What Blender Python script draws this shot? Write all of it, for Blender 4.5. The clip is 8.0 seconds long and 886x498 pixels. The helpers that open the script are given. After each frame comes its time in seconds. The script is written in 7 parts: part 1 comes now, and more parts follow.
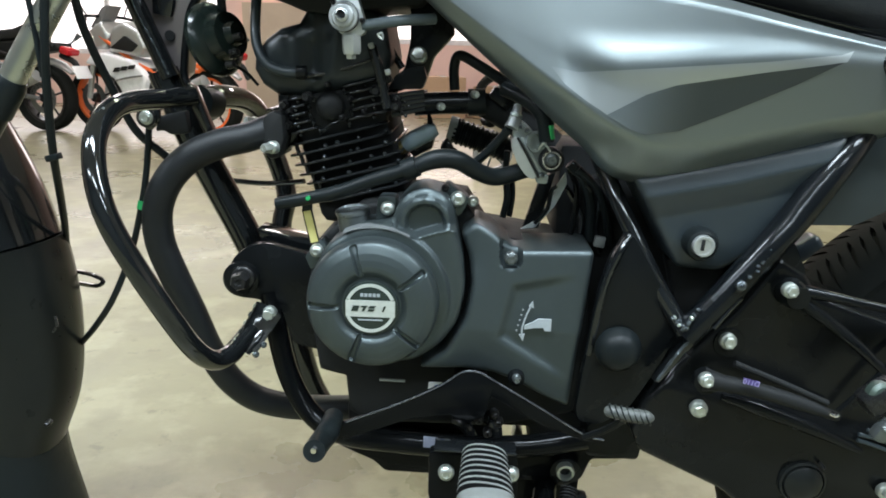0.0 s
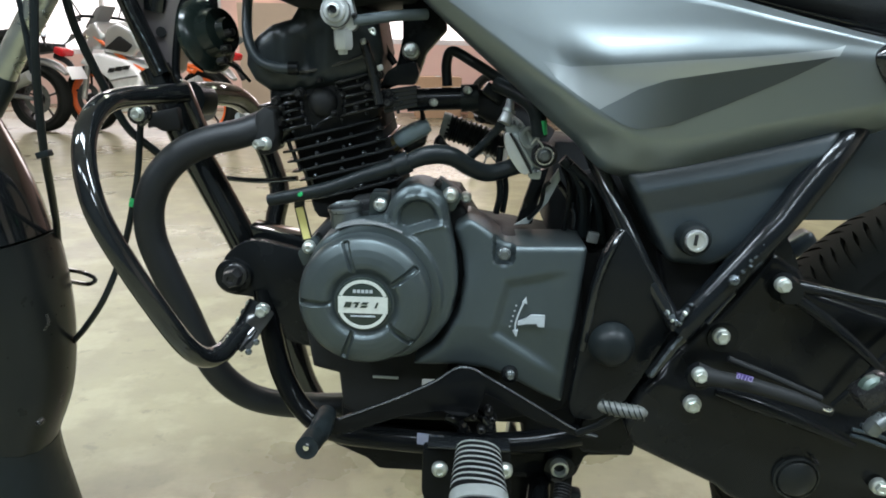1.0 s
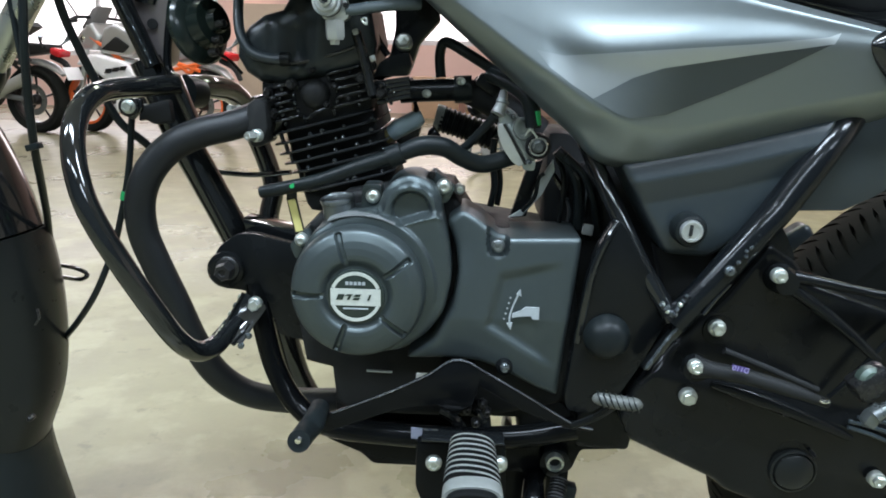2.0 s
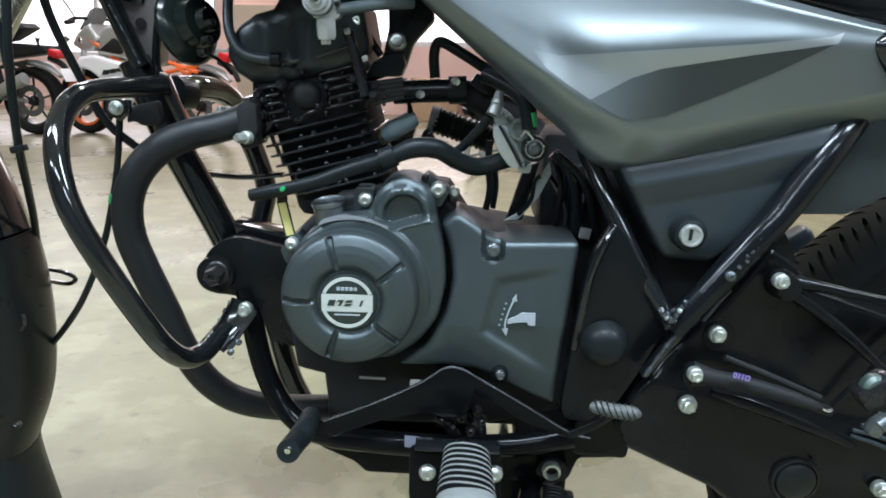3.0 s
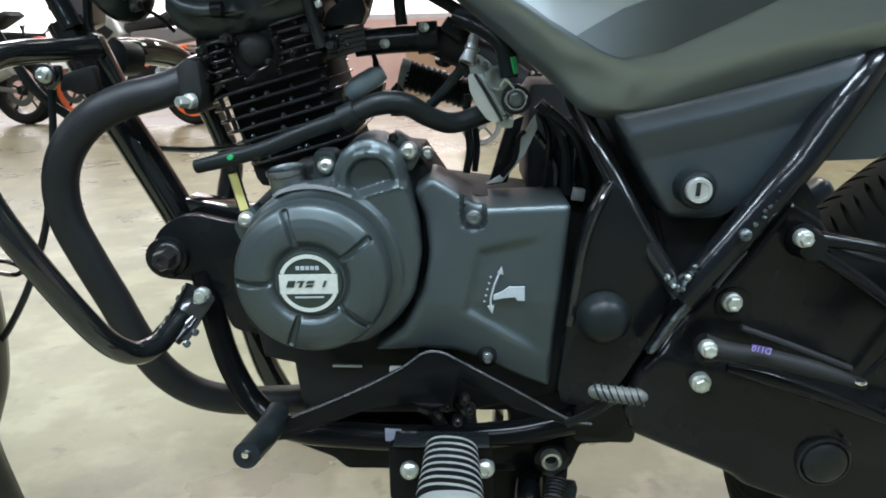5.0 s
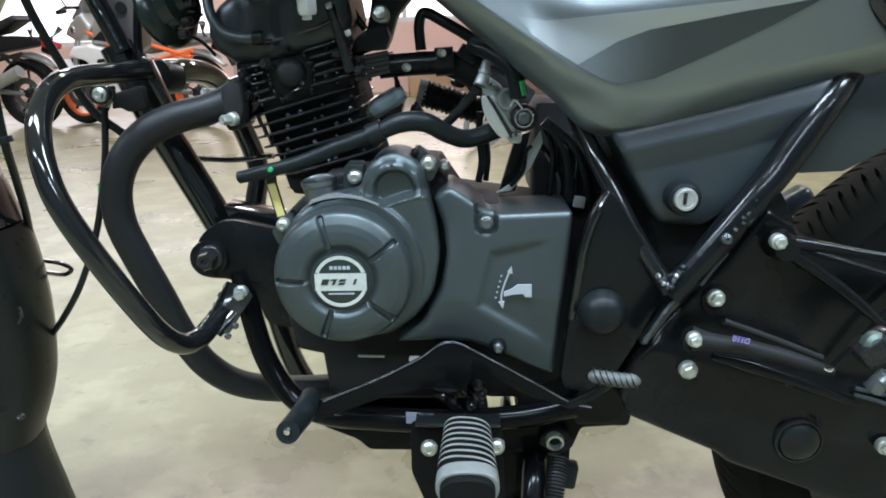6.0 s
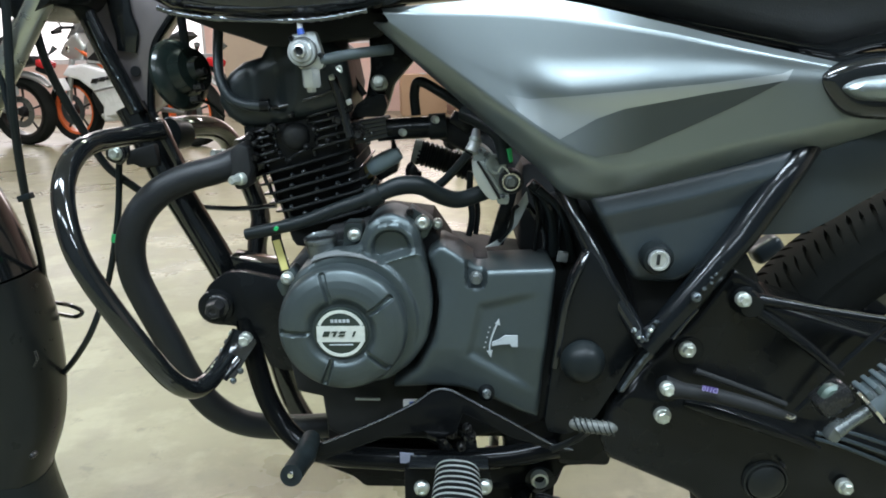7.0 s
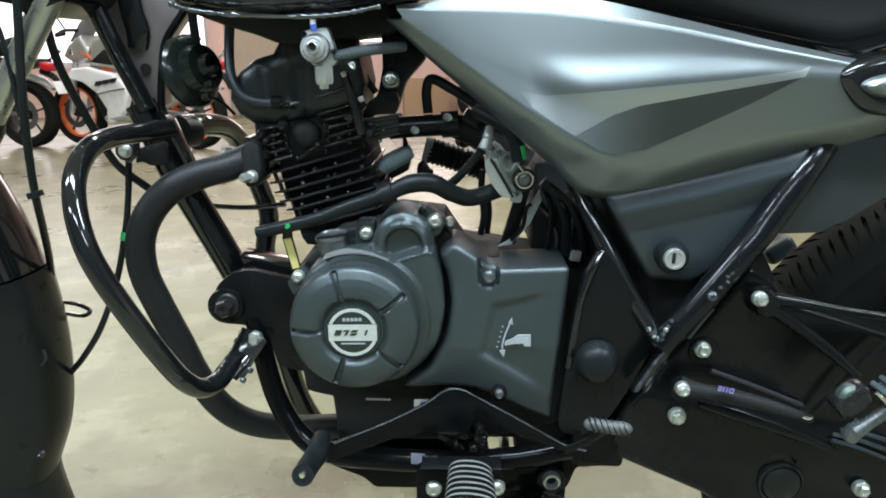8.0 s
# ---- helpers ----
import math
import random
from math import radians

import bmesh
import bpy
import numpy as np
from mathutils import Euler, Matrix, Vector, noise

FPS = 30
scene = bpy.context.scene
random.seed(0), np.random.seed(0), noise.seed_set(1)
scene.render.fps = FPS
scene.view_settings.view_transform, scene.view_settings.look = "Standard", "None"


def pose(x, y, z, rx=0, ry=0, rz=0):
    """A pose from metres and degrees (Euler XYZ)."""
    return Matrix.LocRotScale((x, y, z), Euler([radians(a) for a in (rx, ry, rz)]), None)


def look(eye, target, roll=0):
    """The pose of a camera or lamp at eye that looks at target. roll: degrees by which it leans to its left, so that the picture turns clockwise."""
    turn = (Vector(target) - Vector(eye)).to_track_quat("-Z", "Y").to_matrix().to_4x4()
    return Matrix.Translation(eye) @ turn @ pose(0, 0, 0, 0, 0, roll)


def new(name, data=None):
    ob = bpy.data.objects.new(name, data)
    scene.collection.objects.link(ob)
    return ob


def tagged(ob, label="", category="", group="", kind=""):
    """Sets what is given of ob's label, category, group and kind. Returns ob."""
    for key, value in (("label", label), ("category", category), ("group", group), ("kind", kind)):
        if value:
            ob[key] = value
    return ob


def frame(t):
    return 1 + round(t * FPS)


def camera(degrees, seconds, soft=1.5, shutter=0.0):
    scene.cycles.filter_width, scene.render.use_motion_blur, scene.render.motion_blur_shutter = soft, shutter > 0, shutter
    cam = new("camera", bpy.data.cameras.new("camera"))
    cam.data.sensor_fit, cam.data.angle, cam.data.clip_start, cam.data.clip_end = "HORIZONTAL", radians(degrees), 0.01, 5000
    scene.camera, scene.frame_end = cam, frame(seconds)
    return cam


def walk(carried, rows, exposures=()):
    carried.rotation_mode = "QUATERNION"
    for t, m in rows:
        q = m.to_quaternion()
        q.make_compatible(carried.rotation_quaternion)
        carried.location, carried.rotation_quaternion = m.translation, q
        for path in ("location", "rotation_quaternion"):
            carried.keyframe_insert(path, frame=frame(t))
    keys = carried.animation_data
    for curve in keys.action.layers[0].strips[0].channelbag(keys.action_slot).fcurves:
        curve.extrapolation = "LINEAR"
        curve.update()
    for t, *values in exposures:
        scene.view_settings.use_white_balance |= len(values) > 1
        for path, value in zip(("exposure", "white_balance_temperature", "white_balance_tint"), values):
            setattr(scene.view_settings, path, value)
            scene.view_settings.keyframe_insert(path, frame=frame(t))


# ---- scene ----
cam = camera(62.0, 8.0, soft=1.8)
# seconds, eye, target, roll
PATH = [
    (0, (0.03, 0.054, 0.682), (-0.043, 1.987, 0.174), 1.4),
    (0.5, (0.031, 0.054, 0.68), (-0.035, 1.988, 0.175), 1.4),
    (1, (0.033, 0.055, 0.678), (-0.03, 1.989, 0.171), 1.3),
    (1.5, (0.036, 0.057, 0.67), (-0.024, 1.991, 0.164), 1.2),
    (3, (0.041, 0.073, 0.668), (-0.015, 2.009, 0.168), 1.2),
    (3.5, (0.048, 0.1, 0.657), (-0.009, 2.032, 0.144), 0.9),
    (4, (0.058, 0.136, 0.644), (0.002, 2.068, 0.13), 0.4),
    (4.5, (0.07, 0.162, 0.634), (0.004, 2.083, 0.082), -0.6),
    (4.7, (0.065, 0.158, 0.637), (0.0, 2.077, 0.076), -1.1),
    (5.8, (0.057, 0.09, 0.663), (-0.013, 2.007, 0.096), -1.4),
    (6, (0.051, 0.079, 0.665), (-0.019, 1.997, 0.103), -1.3),
    (6.5, (0.053, 0.061, 0.684), (-0.02, 1.981, 0.127), -1.3),
    (7, (0.051, 0.042, 0.711), (0.007, 1.972, 0.189), -0.8),
    (7.5, (0.047, 0.044, 0.701), (0.0, 1.977, 0.188), -0.8),
    (8, (0.041, 0.046, 0.705), (-0.007, 1.979, 0.193), -0.7),
]
# seconds, stops, kelvin, tint
EXPOSURES = [(0.0, 0.10, 6400, 10), (1.5, 0.12, 6200, 11), (3.0, 0.16, 6050, 13), (4.5, 0.19, 6130, 11), (6.0, 0.22, 6040, 12), (7.0, 0.15, 6150, 10), (8.0, 0.13, 6270, 10)]
walk(cam, [(t, look(eye, target, roll)) for t, eye, target, roll in PATH], EXPOSURES)

# ---- world and lights ----
world = bpy.data.worlds.new("world")
scene.world = world
world.use_nodes = True
wn = world.node_tree.nodes
sky = wn.new("ShaderNodeTexSky")
sky.sky_type, sky.sun_disc, sky.sun_elevation, sky.sun_rotation = "NISHITA", False, radians(40), radians(20)
wn["Background"].inputs["Strength"].default_value = 0.15
world.node_tree.links.new(sky.outputs[0], wn["Background"].inputs["Color"])


def area_light(name, place, target, sx, sy, watts, colour):
    data = bpy.data.lights.new(name, "AREA")
    data.shape, data.size, data.size_y, data.energy, data.color = "RECTANGLE", sx, sy, watts, colour
    ob = new(name, data)
    ob.matrix_world = look(place, target)
    return ob


TUBE = (0.87, 1.02, 1.14)
# BEHIND and WARM colour two added rows that brighten and tint the floor
BEHIND = (0.92, 1.01, 0.74)
WARM = (1.10, 0.94, 0.98)
COOL = (1.02, 0.99, 1.04)
CEILING = 3.1
# tube lights under the ceiling, all out of view: x, y, watts
LIGHTS = [(-2.4, -0.4, 80), (0.0, -0.4, 86), (2.4, -0.4, 82), (-2.4, -2.4, 40), (0.0, -2.4, 40), (2.4, -2.4, 40), (-2.4, 2.6, 25), (0.0, 2.6, 28), (2.4, 2.6, 29),
          (-1.4, 4.3, 56), (1.4, 4.3, 56), (-3.8, 6.1, 36)]
for lx, ly, w in LIGHTS:
    area_light("unseen_tube_light", (lx, ly, CEILING - 0.075), (lx, ly, 0), 1.5, 0.3, w, TUBE if ly < 2 else (BEHIND if ly < 4 else (WARM if ly < 6 else COOL)))
# daylight in the shop window and in the small window
area_light("daylight", (-4.6, 9.0, 1.6), (-4.6, 5, 1.2), 4.6, 2.0, 42, (1, 0.94, 0.90))
area_light("daylight", (-0.6, 9.0, 1.6), (-0.6, 5, 1.2), 1.7, 1.2, 16, (1, 0.82, 0.76))


# ---- materials ----
def material(name, colour, rough=0.5, metal=0.0, colour2=None, scale=40.0, mix=0.5, bump=0.0, bump_scale=300.0,
             rough_var=0.08, coat=0.0, emit=None, detail=6.0, big=3.0, spec=0.5):
    """A surface with broad stains, fine grain, uneven gloss and fine relief."""
    m = bpy.data.materials.new(name)
    m.use_nodes = True
    nt = m.node_tree
    n, l = nt.nodes, nt.links
    b = n["Principled BSDF"]
    co = n.new("ShaderNodeTexCoord")
    fine = n.new("ShaderNodeTexNoise")
    fine.inputs["Scale"].default_value, fine.inputs["Detail"].default_value = scale, detail
    broad = n.new("ShaderNodeTexNoise")
    broad.inputs["Scale"].default_value, broad.inputs["Detail"].default_value = big, 4.0
    l.new(co.outputs["Object"], fine.inputs["Vector"])
    l.new(co.outputs["Object"], broad.inputs["Vector"])
    add = n.new("ShaderNodeMath")
    add.operation = "MULTIPLY_ADD"
    add.inputs[1].default_value = 0.5
    half = n.new("ShaderNodeMath")
    half.operation = "MULTIPLY"
    half.inputs[1].default_value = 0.5
    l.new(broad.outputs["Fac"], half.inputs[0])
    l.new(fine.outputs["Fac"], add.inputs[0])
    l.new(half.outputs[0], add.inputs[2])
    ramp = n.new("ShaderNodeValToRGB")
    ramp.color_ramp.elements[0].position, ramp.color_ramp.elements[1].position = 0.35, 0.65
    c2 = colour2 or tuple(min(1, c * 1.35) for c in colour)
    c1 = tuple(a + (q - a) * 0.0 for a, q in zip(colour, c2))
    ramp.color_ramp.elements[0].color = (*c1, 1)
    ramp.color_ramp.elements[1].color = (*[a + (q - a) * mix for a, q in zip(colour, c2)], 1)
    l.new(add.outputs[0], ramp.inputs["Fac"])
    l.new(ramp.outputs["Color"], b.inputs["Base Color"])
    mr = n.new("ShaderNodeMapRange")
    mr.inputs["To Min"].default_value, mr.inputs["To Max"].default_value = max(0.02, rough - rough_var), min(1, rough + rough_var)
    mr.inputs["From Min"].default_value, mr.inputs["From Max"].default_value = 0.3, 0.7
    l.new(add.outputs[0], mr.inputs["Value"])
    l.new(mr.outputs["Result"], b.inputs["Roughness"])
    b.inputs["Metallic"].default_value = metal
    b.inputs["Specular IOR Level"].default_value = spec
    b.inputs["Coat Weight"].default_value = coat
    b.inputs["Coat Roughness"].default_value = 0.08
    if bump:
        grain = n.new("ShaderNodeTexNoise")
        grain.inputs["Scale"].default_value, grain.inputs["Detail"].default_value = bump_scale, 3.0
        l.new(co.outputs["Object"], grain.inputs["Vector"])
        bp = n.new("ShaderNodeBump")
        bp.inputs["Strength"].default_value, bp.inputs["Distance"].default_value = bump, 0.002
        l.new(grain.outputs["Fac"], bp.inputs["Height"])
        l.new(bp.outputs["Normal"], b.inputs["Normal"])
    if emit:
        b.inputs["Emission Color"].default_value = (*emit[:3], 1)
        b.inputs["Emission Strength"].default_value = emit[3]
    return m


TUBE_BLACK = material("orange_peel_tube_paint", (0.0050, 0.0062, 0.0072), 0.17, 0, scale=25, rough_var=0.05, bump=0.10, bump_scale=140, spec=0.28)
GLOSS_BLACK = material("gloss_black_paint", (0.0066, 0.0076, 0.0082), 0.10, 0, scale=25, rough_var=0.07, coat=0.4, bump=0.03, bump_scale=90)
SATIN_BLACK = material("satin_black_paint", (0.0052, 0.0060, 0.0064), 0.22, 0, scale=40, rough_var=0.12, bump=0.08, bump_scale=110, spec=0.2)
CASE_BLACK = material("scuffed_black_plastic", (0.0046, 0.0051, 0.0053), 0.22, 0, (0.0080, 0.0087, 0.0089), scale=22, rough_var=0.16, bump=0.22, bump_scale=16, big=7, spec=0.25)
LEVER = material("worn_black_steel", (0.0036, 0.0040, 0.0043), 0.16, 0, scale=40, rough_var=0.08, bump=0.06, bump_scale=120, spec=0.12)
# bright metal holds the highlights of the gloss black tank seam
SEAM = material("highlit_tank_seam", (0.09, 0.095, 0.10), 0.18, 0.9, (0.30, 0.31, 0.32), scale=60, rough_var=0.1)
CARB_GREY = material("dull_cast_alloy", (0.25, 0.28, 0.265), 0.42, 0.6, (0.40, 0.43, 0.41), scale=120, rough_var=0.1, bump=0.2, bump_scale=400)
ROCKER = material("satin_rocker_paint", (0.0135, 0.0185, 0.0200), 0.34, 0, (0.021, 0.027, 0.0285), scale=70, rough_var=0.08, bump=0.1, bump_scale=180, spec=0.45)
DULL_BLACK = material("dull_black", (0.0155, 0.0162, 0.0162), 0.55, 0, scale=60, rough_var=0.1, bump=0.08, spec=0.15)
CAST_BLACK = material("black_cast_metal", (0.0125, 0.0135, 0.0140), 0.10, 0, scale=80, rough_var=0.06, bump=0.16, bump_scale=220)
CAST_GLOSS = material("glossy_cast_enamel", (0.012, 0.014, 0.015), 0.06, 0, scale=80, rough_var=0.03, coat=0.6)
BARREL = material("black_barrel_enamel", (0.017, 0.018, 0.0185), 0.75, 0, (0.022, 0.023, 0.0235), scale=60, bump=0.1, bump_scale=200, spec=0.08)
RUBBER = material("black_rubber", (0.0085, 0.0112, 0.0118), 0.36, 0, scale=80, rough_var=0.1, bump=0.08, bump_scale=500, spec=0.2)
TYRE = material("tyre_rubber", (0.0100, 0.0110, 0.0100), 0.8, 0, (0.019, 0.0202, 0.0176), scale=50, bump=0.12, bump_scale=260, spec=0.06)
PIPE_BLACK = material("heatproof_black", (0.0085, 0.0096, 0.0104), 0.46, 0, (0.0135, 0.0150, 0.0160), scale=130, rough_var=0.08, bump=0.15, bump_scale=700, spec=0.3)
ENGINE_GREY = material("engine_grey_paint", (0.064, 0.080, 0.082), 0.38, 0.62, (0.074, 0.091, 0.093), scale=160, rough_var=0.05, bump=0.05, bump_scale=900)
CAP_GREY = material("bare_cap_metal", (0.13, 0.145, 0.145), 0.30, 0.7, (0.19, 0.205, 0.205), scale=90, rough_var=0.08, bump=0.05)
PANEL_GREY = material("panel_grey_plastic", (0.022, 0.030, 0.034), 0.34, 0, (0.028, 0.036, 0.040), scale=90, rough_var=0.06, bump=0.05, bump_scale=800)
FENDER_GREY = material("fender_grey_plastic", (0.0092, 0.0105, 0.0100), 0.3, 0, (0.0125, 0.0140, 0.0132), scale=60, rough_var=0.04, bump=0.02, bump_scale=600, spec=0.24)
COWL = material("satin_silver_paint", (0.215, 0.243, 0.246), 0.37, 0.92, (0.225, 0.253, 0.256), scale=300, rough_var=0.03, bump=0.015, bump_scale=1500, big=2)
FORK = material("satin_fork_alloy", (0.40, 0.41, 0.36), 0.28, 0.9, (0.50, 0.51, 0.46), scale=60, rough_var=0.08)
WALL_GREY = material("grey_wall", (0.070, 0.084, 0.086), 0.7, 0, (0.090, 0.105, 0.108), scale=8, rough_var=0.1, bump=0.08, bump_scale=120, big=0.7)
ZINC = material("zinc_plated_steel", (0.46, 0.49, 0.45), 0.34, 0.75, (0.62, 0.65, 0.60), scale=200, rough_var=0.1, bump=0.05)
STEEL_DARK = material("black_oxide_steel", (0.03, 0.03, 0.03), 0.3, 0.6, scale=200, rough_var=0.1)
ALLOY = material("cast_alloy", (0.46, 0.48, 0.47), 0.40, 0.7, (0.62, 0.64, 0.63), scale=150, rough_var=0.1, bump=0.15, bump_scale=600)
CHROME = material("polished_chrome", (0.72, 0.70, 0.66), 0.12, 1.0, scale=30, rough_var=0.05)
WELD = material("weld_bead", (0.03, 0.034, 0.038), 0.14, 0.7, (0.32, 0.37, 0.40), scale=260, rough_var=0.1, bump=0.5, bump_scale=350)
PEG_GREY = material("worn_grey_rubber", (0.15, 0.160, 0.15), 0.5, 0, (0.22, 0.230, 0.218), scale=180, rough_var=0.08, bump=0.1, bump_scale=500)
GREEN_OXIDE = material("greenish_plated_steel", (0.055, 0.080, 0.066), 0.4, 0.3, (0.10, 0.13, 0.11), scale=120, rough_var=0.1, bump=0.1)
SENSOR_GREY = material("pale_blue_plastic", (0.24, 0.31, 0.33), 0.4, 0, (0.30, 0.37, 0.39), scale=60)
STRIP = material("worn_pale_strip", (0.17, 0.18, 0.18), 0.4, 0.2, (0.24, 0.25, 0.25), scale=200)
BRASS = material("dull_brass", (0.20, 0.17, 0.07), 0.4, 0.7, (0.30, 0.25, 0.11), scale=90)
HEEL_GREY = material("dusty_grey_rubber", (0.085, 0.090, 0.082), 0.5, 0, (0.13, 0.136, 0.126), scale=180, bump=0.1, bump_scale=500)
HORN_BLACK = material("greenish_black_lacquer", (0.010, 0.0155, 0.0135), 0.2, 0, scale=60, rough_var=0.06, spec=0.4)
# pale metal for the painted highlight on the gear lever's top edge
EDGE_GLINT = material("lever_edge_glint", (0.06, 0.062, 0.066), 0.25, 0.8, (0.30, 0.31, 0.32), scale=70, mix=1.0)
PALE_BLUE = material("pale_blue_patch", (0.20, 0.22, 0.32), 0.35, 0, (0.42, 0.44, 0.54), scale=40, mix=1.0)
STUB_BLUE = material("blue_grey_plastic", (0.026, 0.036, 0.044), 0.35, 0, (0.042, 0.055, 0.064), scale=60, bump=0.1, bump_scale=120)
# near black: painted shade between the footrest ribs; also the fuel tap core
GROOVE = material("rubber_and_groove_shade", (0.004, 0.0045, 0.0045), 0.7, 0, scale=80, spec=0.15)
FOOT_GREY = material("blue_grey_rubber", (0.060, 0.078, 0.084), 0.5, 0, (0.085, 0.105, 0.110), scale=120, rough_var=0.08, bump=0.1, bump_scale=500)
BADGE_WHITE = material("badge_silver", (0.50, 0.525, 0.49), 0.35, 0.3, scale=300, rough_var=0.04)
BADGE_DARK = material("badge_dark", (0.022, 0.032, 0.026), 0.3, 0.2, scale=200, rough_var=0.04)
DECAL_GREY = material("grey_print", (0.30, 0.33, 0.34), 0.5, 0, scale=300)
YELLOW = material("yellow_tag", (0.62, 0.55, 0.18), 0.5, 0, (0.70, 0.63, 0.27), scale=60)
GREEN = material("green_paint_mark", (0.02, 0.30, 0.09), 0.4, 0, scale=80)
PURPLE = material("purple_sticker", (0.06, 0.04, 0.16), 0.4, 0, scale=80)
LILAC = material("lilac_print", (0.36, 0.32, 0.55), 0.5, 0, scale=90)
WHITE_PRINT = material("white_print", (0.75, 0.75, 0.78), 0.5, 0, scale=90)
BLUE = material("blue_plastic", (0.05, 0.10, 0.40), 0.4, 0, scale=80)
GREY_TAPE = material("grey_tape", (0.36, 0.39, 0.38), 0.5, 0, (0.46, 0.49, 0.48), scale=70, bump=0.2, bump_scale=120)
GUSSET = material("gusset_paint", (0.20, 0.172, 0.168), 0.36, 0.5, (0.28, 0.245, 0.24), scale=30, rough_var=0.08, coat=0.2)
SEAT = material("seat_vinyl", (0.016, 0.018, 0.019), 0.5, 0, (0.024, 0.026, 0.028), scale=120, rough_var=0.06, bump=0.2, bump_scale=900, spec=0.35)
WHITE_PLASTIC = material("white_plastic", (0.76, 0.76, 0.76), 0.3, 0, (0.82, 0.82, 0.82), scale=20)
ORANGE = material("orange_paint", (0.75, 0.13, 0.025), 0.4, 0, (0.85, 0.18, 0.04), scale=20)
RED_LENS = material("red_lens", (0.45, 0.015, 0.02), 0.15, 0, scale=20)
GREY_PLASTIC = material("mid_grey_plastic", (0.16, 0.16, 0.16), 0.4, 0, scale=30)
CARTON = material("brown_carton", (0.42, 0.27, 0.16), 0.8, 0, (0.50, 0.33, 0.21), scale=30, bump=0.1)
BOARD = material("beige_plywood", (0.56, 0.45, 0.34), 0.65, 0, (0.63, 0.51, 0.39), scale=14, bump=0.08, bump_scale=90, big=1.2)
LABEL_BROWN = material("brown_paper_label", (0.34, 0.22, 0.08), 0.7, 0, (0.42, 0.29, 0.12), scale=30)
WALL = material("cream_wall", (0.66, 0.56, 0.47), 0.7, 0, (0.74, 0.63, 0.54), scale=8, rough_var=0.1, bump=0.08, bump_scale=120, big=0.7)
WALL_PINK = material("pinkish_wall", (0.84, 0.58, 0.51), 0.65, 0, (0.90, 0.64, 0.57), scale=8, rough_var=0.1, bump=0.08, bump_scale=120, big=0.7)
CEIL = material("ceiling_paint", (0.74, 0.72, 0.68), 0.8, 0, scale=6, bump=0.05, bump_scale=80, big=0.6)
FRAME_WHITE = material("window_frame_paint", (0.7, 0.7, 0.7), 0.4, 0, scale=20)
TUBE_GLOW = material("tube_glow", (0.9, 0.9, 0.9), 0.4, 0, emit=(1.0, 0.97, 0.92, 5.0))


def floor_material():
    """Polished concrete, with pale patches, grey stains and fine speckle."""
    m = bpy.data.materials.new("polished_concrete")
    m.use_nodes = True
    nt = m.node_tree
    n, l = nt.nodes, nt.links
    b = n["Principled BSDF"]
    co = n.new("ShaderNodeTexCoord")

    def cloud(scale, detail, rough, low, high):
        t = n.new("ShaderNodeTexNoise")
        t.inputs["Scale"].default_value, t.inputs["Detail"].default_value, t.inputs["Roughness"].default_value = scale, detail, rough
        l.new(co.outputs["Object"], t.inputs["Vector"])
        r = n.new("ShaderNodeMapRange")
        r.inputs["From Min"].default_value, r.inputs["From Max"].default_value = low, high
        l.new(t.outputs["Fac"], r.inputs["Value"])
        return r.outputs["Result"]

    def blend(fac, a, c, strength):
        mx = n.new("ShaderNodeMix")
        mx.data_type = "RGBA"
        k = n.new("ShaderNodeMath")
        k.operation = "MULTIPLY"
        k.inputs[1].default_value = strength
        l.new(fac, k.inputs[0])
        l.new(k.outputs[0], mx.inputs["Factor"])
        if isinstance(a, tuple):
            mx.inputs["A"].default_value = (*a, 1)
        else:
            l.new(a, mx.inputs["A"])
        mx.inputs["B"].default_value = (*c, 1)
        return mx.outputs["Result"]

    patches = cloud(1.9, 6, 0.58, 0.42, 0.60)
    crisp = cloud(6.2, 8, 0.60, 0.49, 0.60)
    veins = cloud(8.0, 6, 0.60, 0.54, 0.70)
    stains = cloud(3.3, 6, 0.62, 0.50, 0.70)
    flecks = cloud(17, 5, 0.6, 0.60, 0.68)
    speck = cloud(60, 3, 0.6, 0.35, 0.75)
    col = blend(patches, (0.166, 0.157, 0.093), (0.228, 0.217, 0.132), 1.0)
    col = blend(crisp, col, (0.318, 0.303, 0.197), 0.55)
    col = blend(veins, col, (0.140, 0.130, 0.082), 0.40)
    col = blend(stains, col, (0.128, 0.119, 0.076), 0.55)
    col = blend(speck, col, (0.206, 0.194, 0.126), 0.22)
    col = blend(flecks, col, (0.115, 0.108, 0.072), 0.55)
    l.new(col, b.inputs["Base Color"])
    gloss = n.new("ShaderNodeMapRange")
    gloss.inputs["To Min"].default_value, gloss.inputs["To Max"].default_value = 0.27, 0.38
    l.new(patches, gloss.inputs["Value"])
    l.new(gloss.outputs["Result"], b.inputs["Roughness"])
    bp = n.new("ShaderNodeBump")
    bp.inputs["Strength"].default_value, bp.inputs["Distance"].default_value = 0.05, 0.002
    l.new(speck, bp.inputs["Height"])
    l.new(bp.outputs["Normal"], b.inputs["Normal"])
    return m


FLOOR = floor_material()


